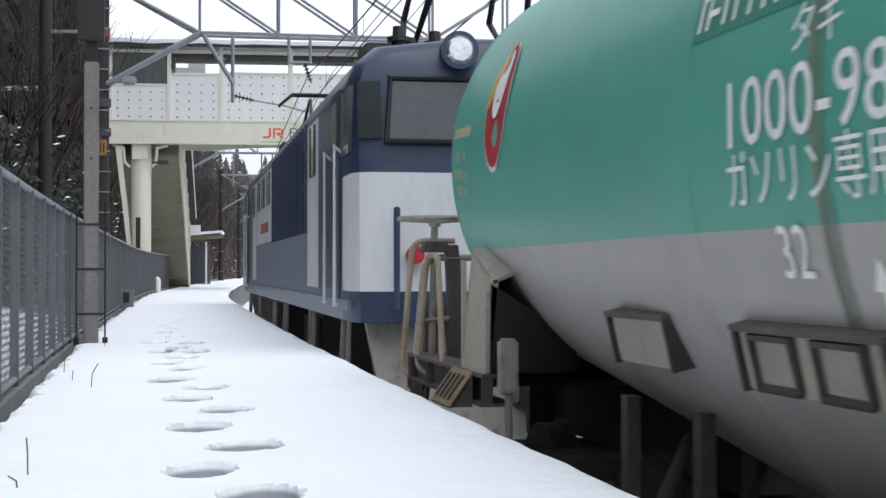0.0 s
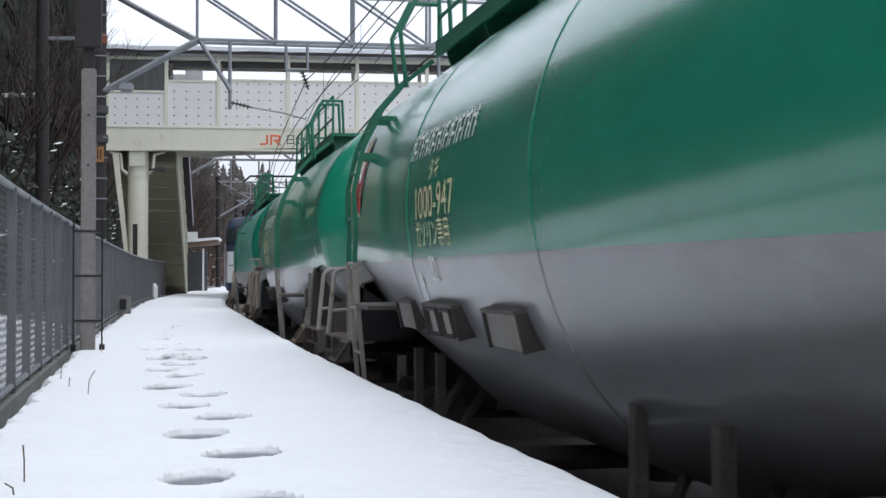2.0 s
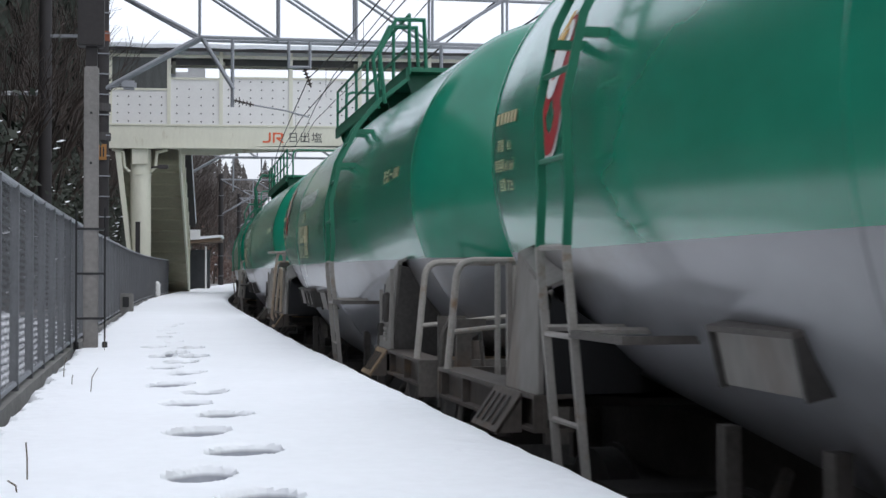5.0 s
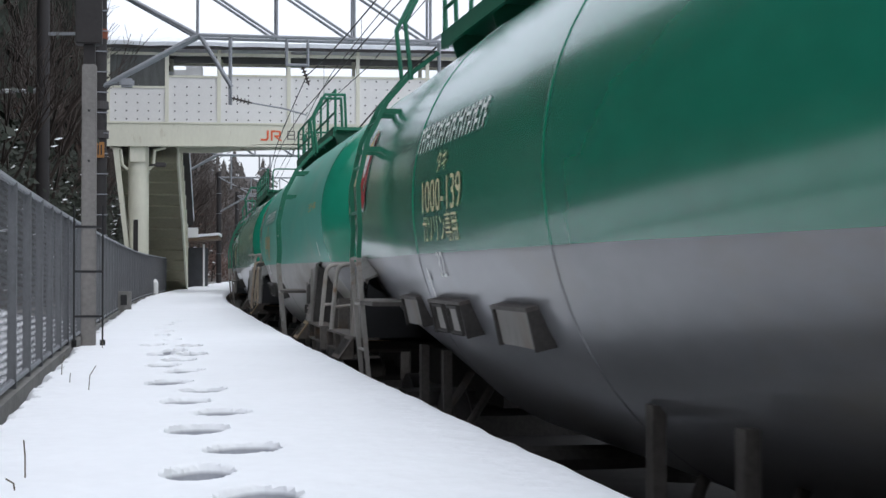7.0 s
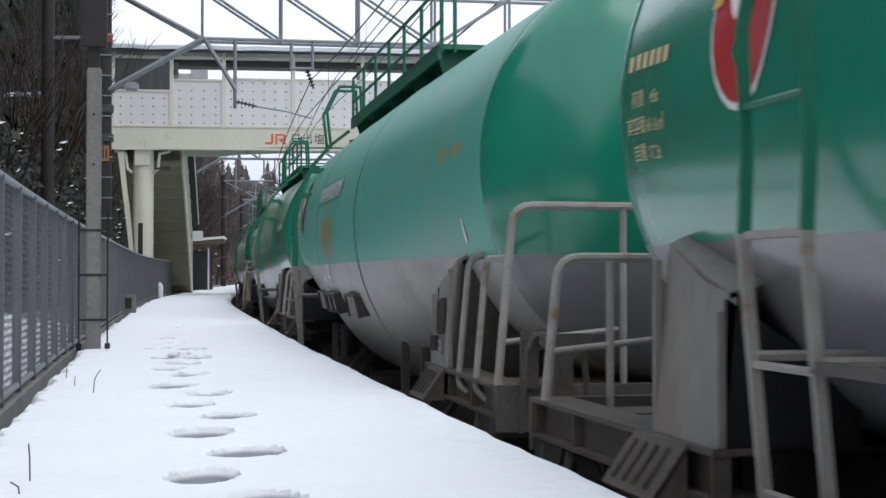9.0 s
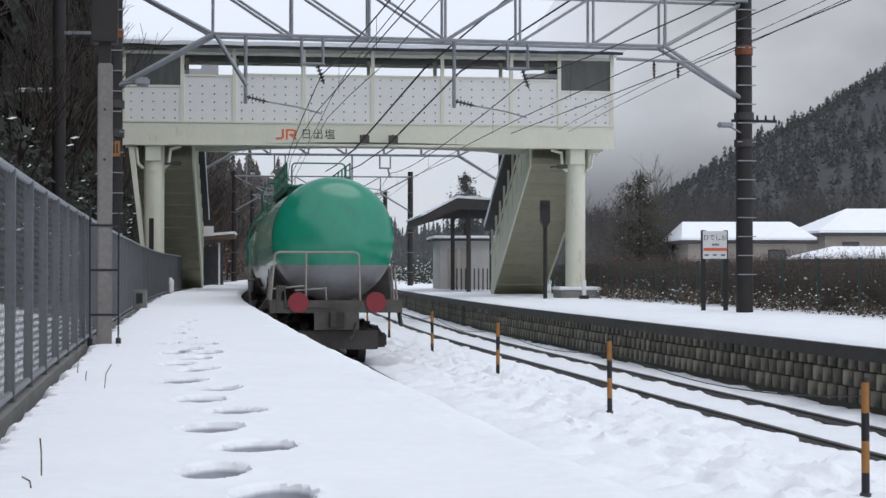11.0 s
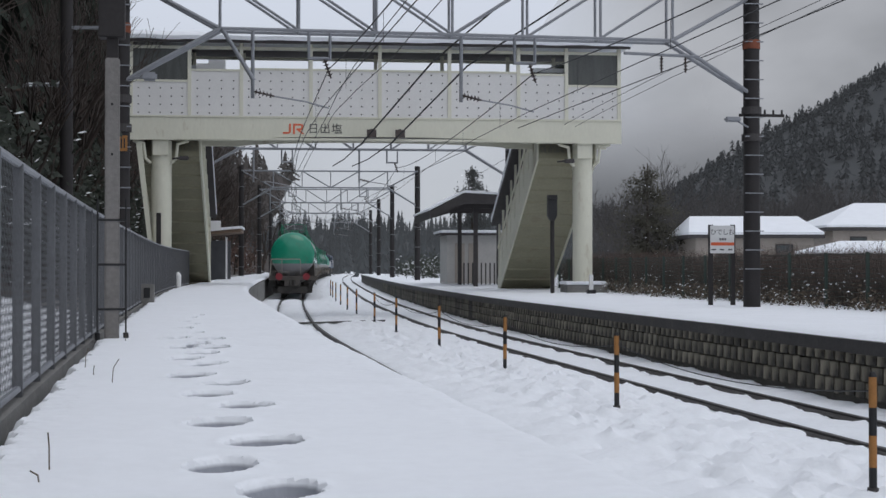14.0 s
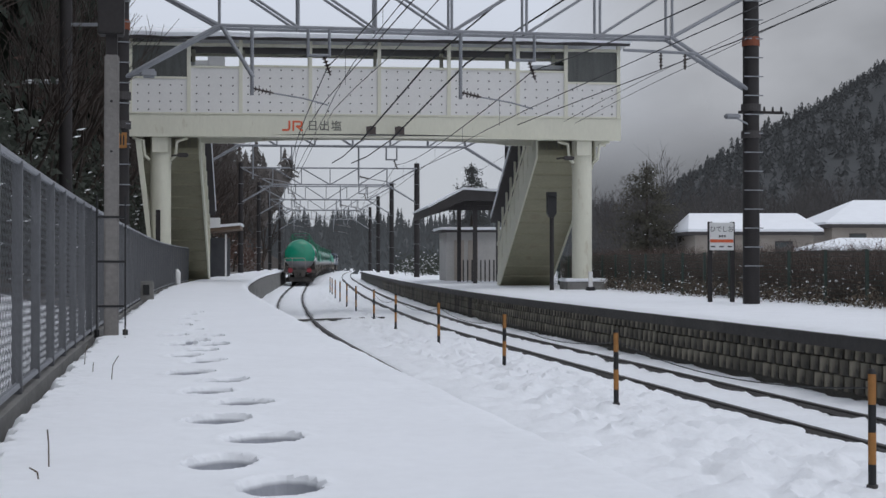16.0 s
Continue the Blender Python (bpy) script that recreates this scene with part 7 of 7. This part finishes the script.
            bm = bmesh.new()
            tube(bm, (sx * 0.95, e * (hl - 0.02), 1.9), (sx * 0.95, e * (hl + 0.05), 1.9), 0.07, n=16)
            part("tail_light", bm, M["red"], lo, "red tail light")
            bm = bmesh.new()
            pipe(bm, [(sx * 1.1, e * (hl), 1.5), (sx * 1.1, e * (hl + 0.07), 1.5), (sx * 1.1, e * (hl + 0.07), 2.25), (sx * 1.1, e * hl, 2.25)], 0.018, n=6)
            part("end_grab_rail", bm, M["blue"], lo)
        bm = bmesh.new()
        prism(bm, [(-1.3, e * (hl - 0.3), 1.37), (1.3, e * (hl - 0.3), 1.37), (1.15, e * (hl - 0.1), 0.45), (-1.15, e * (hl - 0.1), 0.45)], (0, e * 0.12, 0))
        part("snow_plough", bm, M["pipe"], lo, "grey steel snow plough")
        bm = bmesh.new()
        box(bm, -0.12, 0.12, e * hl, e * (hl + 0.55), 0.74, 0.98, bevel=0.03)
        part("coupler", bm, M["under"], lo)
    for sx in (-1, 1):
        for e in (-1, 1):
            dr = thing("cab_door")
            dr.parent = lo
            bm = bmesh.new()
            box(bm, sx * (hw - 0.02), sx * (hw + 0.012), e * 7.15, e * 7.75, 1.55, 3.28)
            part("leaf", bm, M["blue"], dr, "dark blue cab door")
            bm = bmesh.new()
            box(bm, sx * (hw + 0.01), sx * (hw + 0.022), e * 7.27, e * 7.63, 2.72, 3.2)
            part("pane", bm, M["glass"], dr)
            for yy in (7.05, 7.85):
                bm = bmesh.new()
                pipe(bm, [(sx * hw, e * yy, 1.5), (sx * (hw + 0.06), e * yy, 1.5), (sx * (hw + 0.06), e * yy, 2.8), (sx * hw, e * yy, 2.75)], 0.016, n=6)
                part("door_rail", bm, M["locowhite"], dr)
            bm = bmesh.new()
            box(bm, sx * (hw - 0.02), sx * (hw + 0.01), e * 7.95, e * 8.45, 2.72, 3.22, bevel=0.01)
            part("cab_window", bm, M["glass"], lo)
            bm = bmesh.new()
            box(bm, sx * (hw - 0.02), sx * (hw + 0.012), e * 5.15, e * 5.6, 2.72, 3.2, bevel=0.01)
            part("side_window", bm, M["glass"], lo)
        # louvred air intakes
        for y0, y1 in ((-4.7, 0.4),):
            lv = thing("air_intake")
            lv.parent = lo
            bm = bmesh.new()
            box(bm, sx * (hw - 0.02), sx * (hw + 0.006), y0, y1, 2.2, 3.26)
            part("backing", bm, M["black"], lv)
            for y in srange(y0, y1, 0.4):
                bm = bmesh.new()
                box(bm, sx * hw, sx * (hw + 0.03), y - 0.03, y + 0.03, 2.17, 3.29)
                part("slat", bm, M["blue"], lv)
        for y in (1.5, 2.7, 3.9):
            bm = bmesh.new()
            box(bm, sx * (hw - 0.02), sx * (hw + 0.012), y - 0.25, y + 0.25, 2.75, 3.2, bevel=0.01)
            part("side_window", bm, M["glass"], lo)
        bm = bmesh.new()
        box(bm, sx * hw, sx * (hw + 0.015), 1.6, 3.2, 2.35, 2.5)
        part("name_bars", bm, M["dullred"], lo)
        bm = bmesh.new()
        box(bm, sx * (hw - 0.01), sx * (hw + 0.03), -8.5, 8.5, 1.47, 1.55)
        part("body_strip", bm, M["midblue"], lo)
    # roof gear
    bm = bmesh.new()
    box(bm, -0.75, 0.75, -4.6, 4.6, 3.6, 3.95, bevel=0.06)
    part("roof_box", bm, M["roofdark"], lo)
    for y, x in ((-7.6, -0.9), (-7.4, -0.55), (-7.0, -0.7), (-6.4, -0.4), (7.2, -0.6), (6.4, 0.4)):
        bm = bmesh.new()
        tube(bm, (x, y, 3.5), (x, y, 3.85), 0.07, 0.05, n=10)
        tube(bm, (x, y, 3.72), (x, y, 3.76), 0.1, n=10)
        part("roof_insulator", bm, M["black"], lo)
    for yc in (-5.9, 5.9):
        pg = thing("pantograph")
        pg.parent = lo
        up = 4.98 if yc < 0 else 4.9
        for sx in (-1, 1):
            bm = bmesh.new()
            for e in (-1, 1):
                pipe(bm, [(sx * 0.55, yc + e * 0.25, 3.85), (sx * 0.45, yc + e * 0.85, 4.35), (sx * 0.4, yc + e * 0.12, up - 0.08)], 0.022, n=6)
            tube(bm, (sx * 0.45, yc - 0.85, 4.35), (-sx * 0.45, yc - 0.85, 4.35), 0.015, n=5)
            part("arm", bm, M["black"], pg)
        bm = bmesh.new()
        for e in (-0.12, 0.12):
            pipe(bm, [(-0.95, yc + e, up - 0.2), (-0.72, yc + e, up), (0.72, yc + e, up), (0.95, yc + e, up - 0.2)], 0.025, n=6)
        part("pan", bm, M["black"], pg)
        bm = bmesh.new()
        box(bm, -0.6, 0.6, yc - 0.6, yc + 0.6, 3.72, 3.85)
        part("base", bm, M["black"], pg)
        bm = bmesh.new()
        box(bm, -0.85, -0.3, yc + 1.0, yc + 1.5, 3.6, 4.15, bevel=0.04)
        part("arrester_box", bm, M["roofdark"], lo)
    for y in (-6.0, 0.0, 6.0):
        make_bogie(lo, y)
    for y0, y1 in ((-3.9, -2.0), (1.8, 4.0)):
        bm = bmesh.new()
        box(bm, -1.2, 1.2, y0, y1, 0.5, 1.3, bevel=0.05)
        part("underfloor_box", bm, M["under"], lo)
    for y in (-7.6, -4.6, -1.0, 1.0, 4.6, 7.6):
        bm = bmesh.new()
        pipe(bm, [(-1.34, y - 0.2, 1.4), (-1.36, y - 0.2, 0.75), (-1.36, y + 0.2, 0.75), (-1.34, y + 0.2, 1.4)], 0.02, n=6)
        part("cab_step", bm, M["pipe"], lo)
    return lo


loco = make_loco()


# ---- stone blocks of the far platform wall ----
def make_blocks():
    rng = random.Random(31)
    kinds = []
    for k in range(5):
        bm = bmesh.new()
        w, h = 0.3, 0.212
        box(bm, -0.032, 0.03, -w / 2, w / 2, -h / 2, h / 2, bevel=0.007)
        for v in bm.verts:
            if v.co.x < 0:
                v.co += Vector((rng.uniform(-0.022, 0.008), rng.uniform(-0.009, 0.006), rng.uniform(-0.008, 0.004)))
        kinds.append(mesh_of(bm, M["block"], "brick"))
    rest = bmesh.new()
    for row in range(3):
        s = 4.0 + 0.15 * (row % 2)
        while s < 90:
            m = along(s, EDGE2 + 0.02, 0.06 + 0.22 * row + 0.1) @ Matrix.Diagonal((1, rng.uniform(0.85, 1.02), rng.uniform(0.94, 1.02), 1))
            if 8 < s < 38.5:
                o = new("brick", kinds[rng.randrange(5)])
                o.parent = WALL2
                o.matrix_basis = m
            elif s >= 38.5:
                box(rest, -0.05, 0.03, -0.14, 0.14, -0.1, 0.1, m)
            s += 0.31
    tagged(part("brick_rest", rest, M["block"], WALL2), kind="stuff")


make_blocks()


def motions():
    times = srange(0, 16, 0.5)
    for k, w in enumerate(WAGONS):
        walk(w, [(t, chord(s_of(t, k), 4.7)) for t in times])
    walk(loco, [(t, chord(s_of(t, 0) + L_WAGON / 2 + 9.8, 6.0)) for t in times])


def chord(s, half):
    """A body on two bogies half metres before and behind its middle."""
    a, b = at(s - half), at(s + half)
    d = b - a
    return Matrix.Translation((a + b) / 2) @ Matrix.Rotation(math.atan2(d.y, d.x) - math.pi / 2, 4, "Z")


motions()
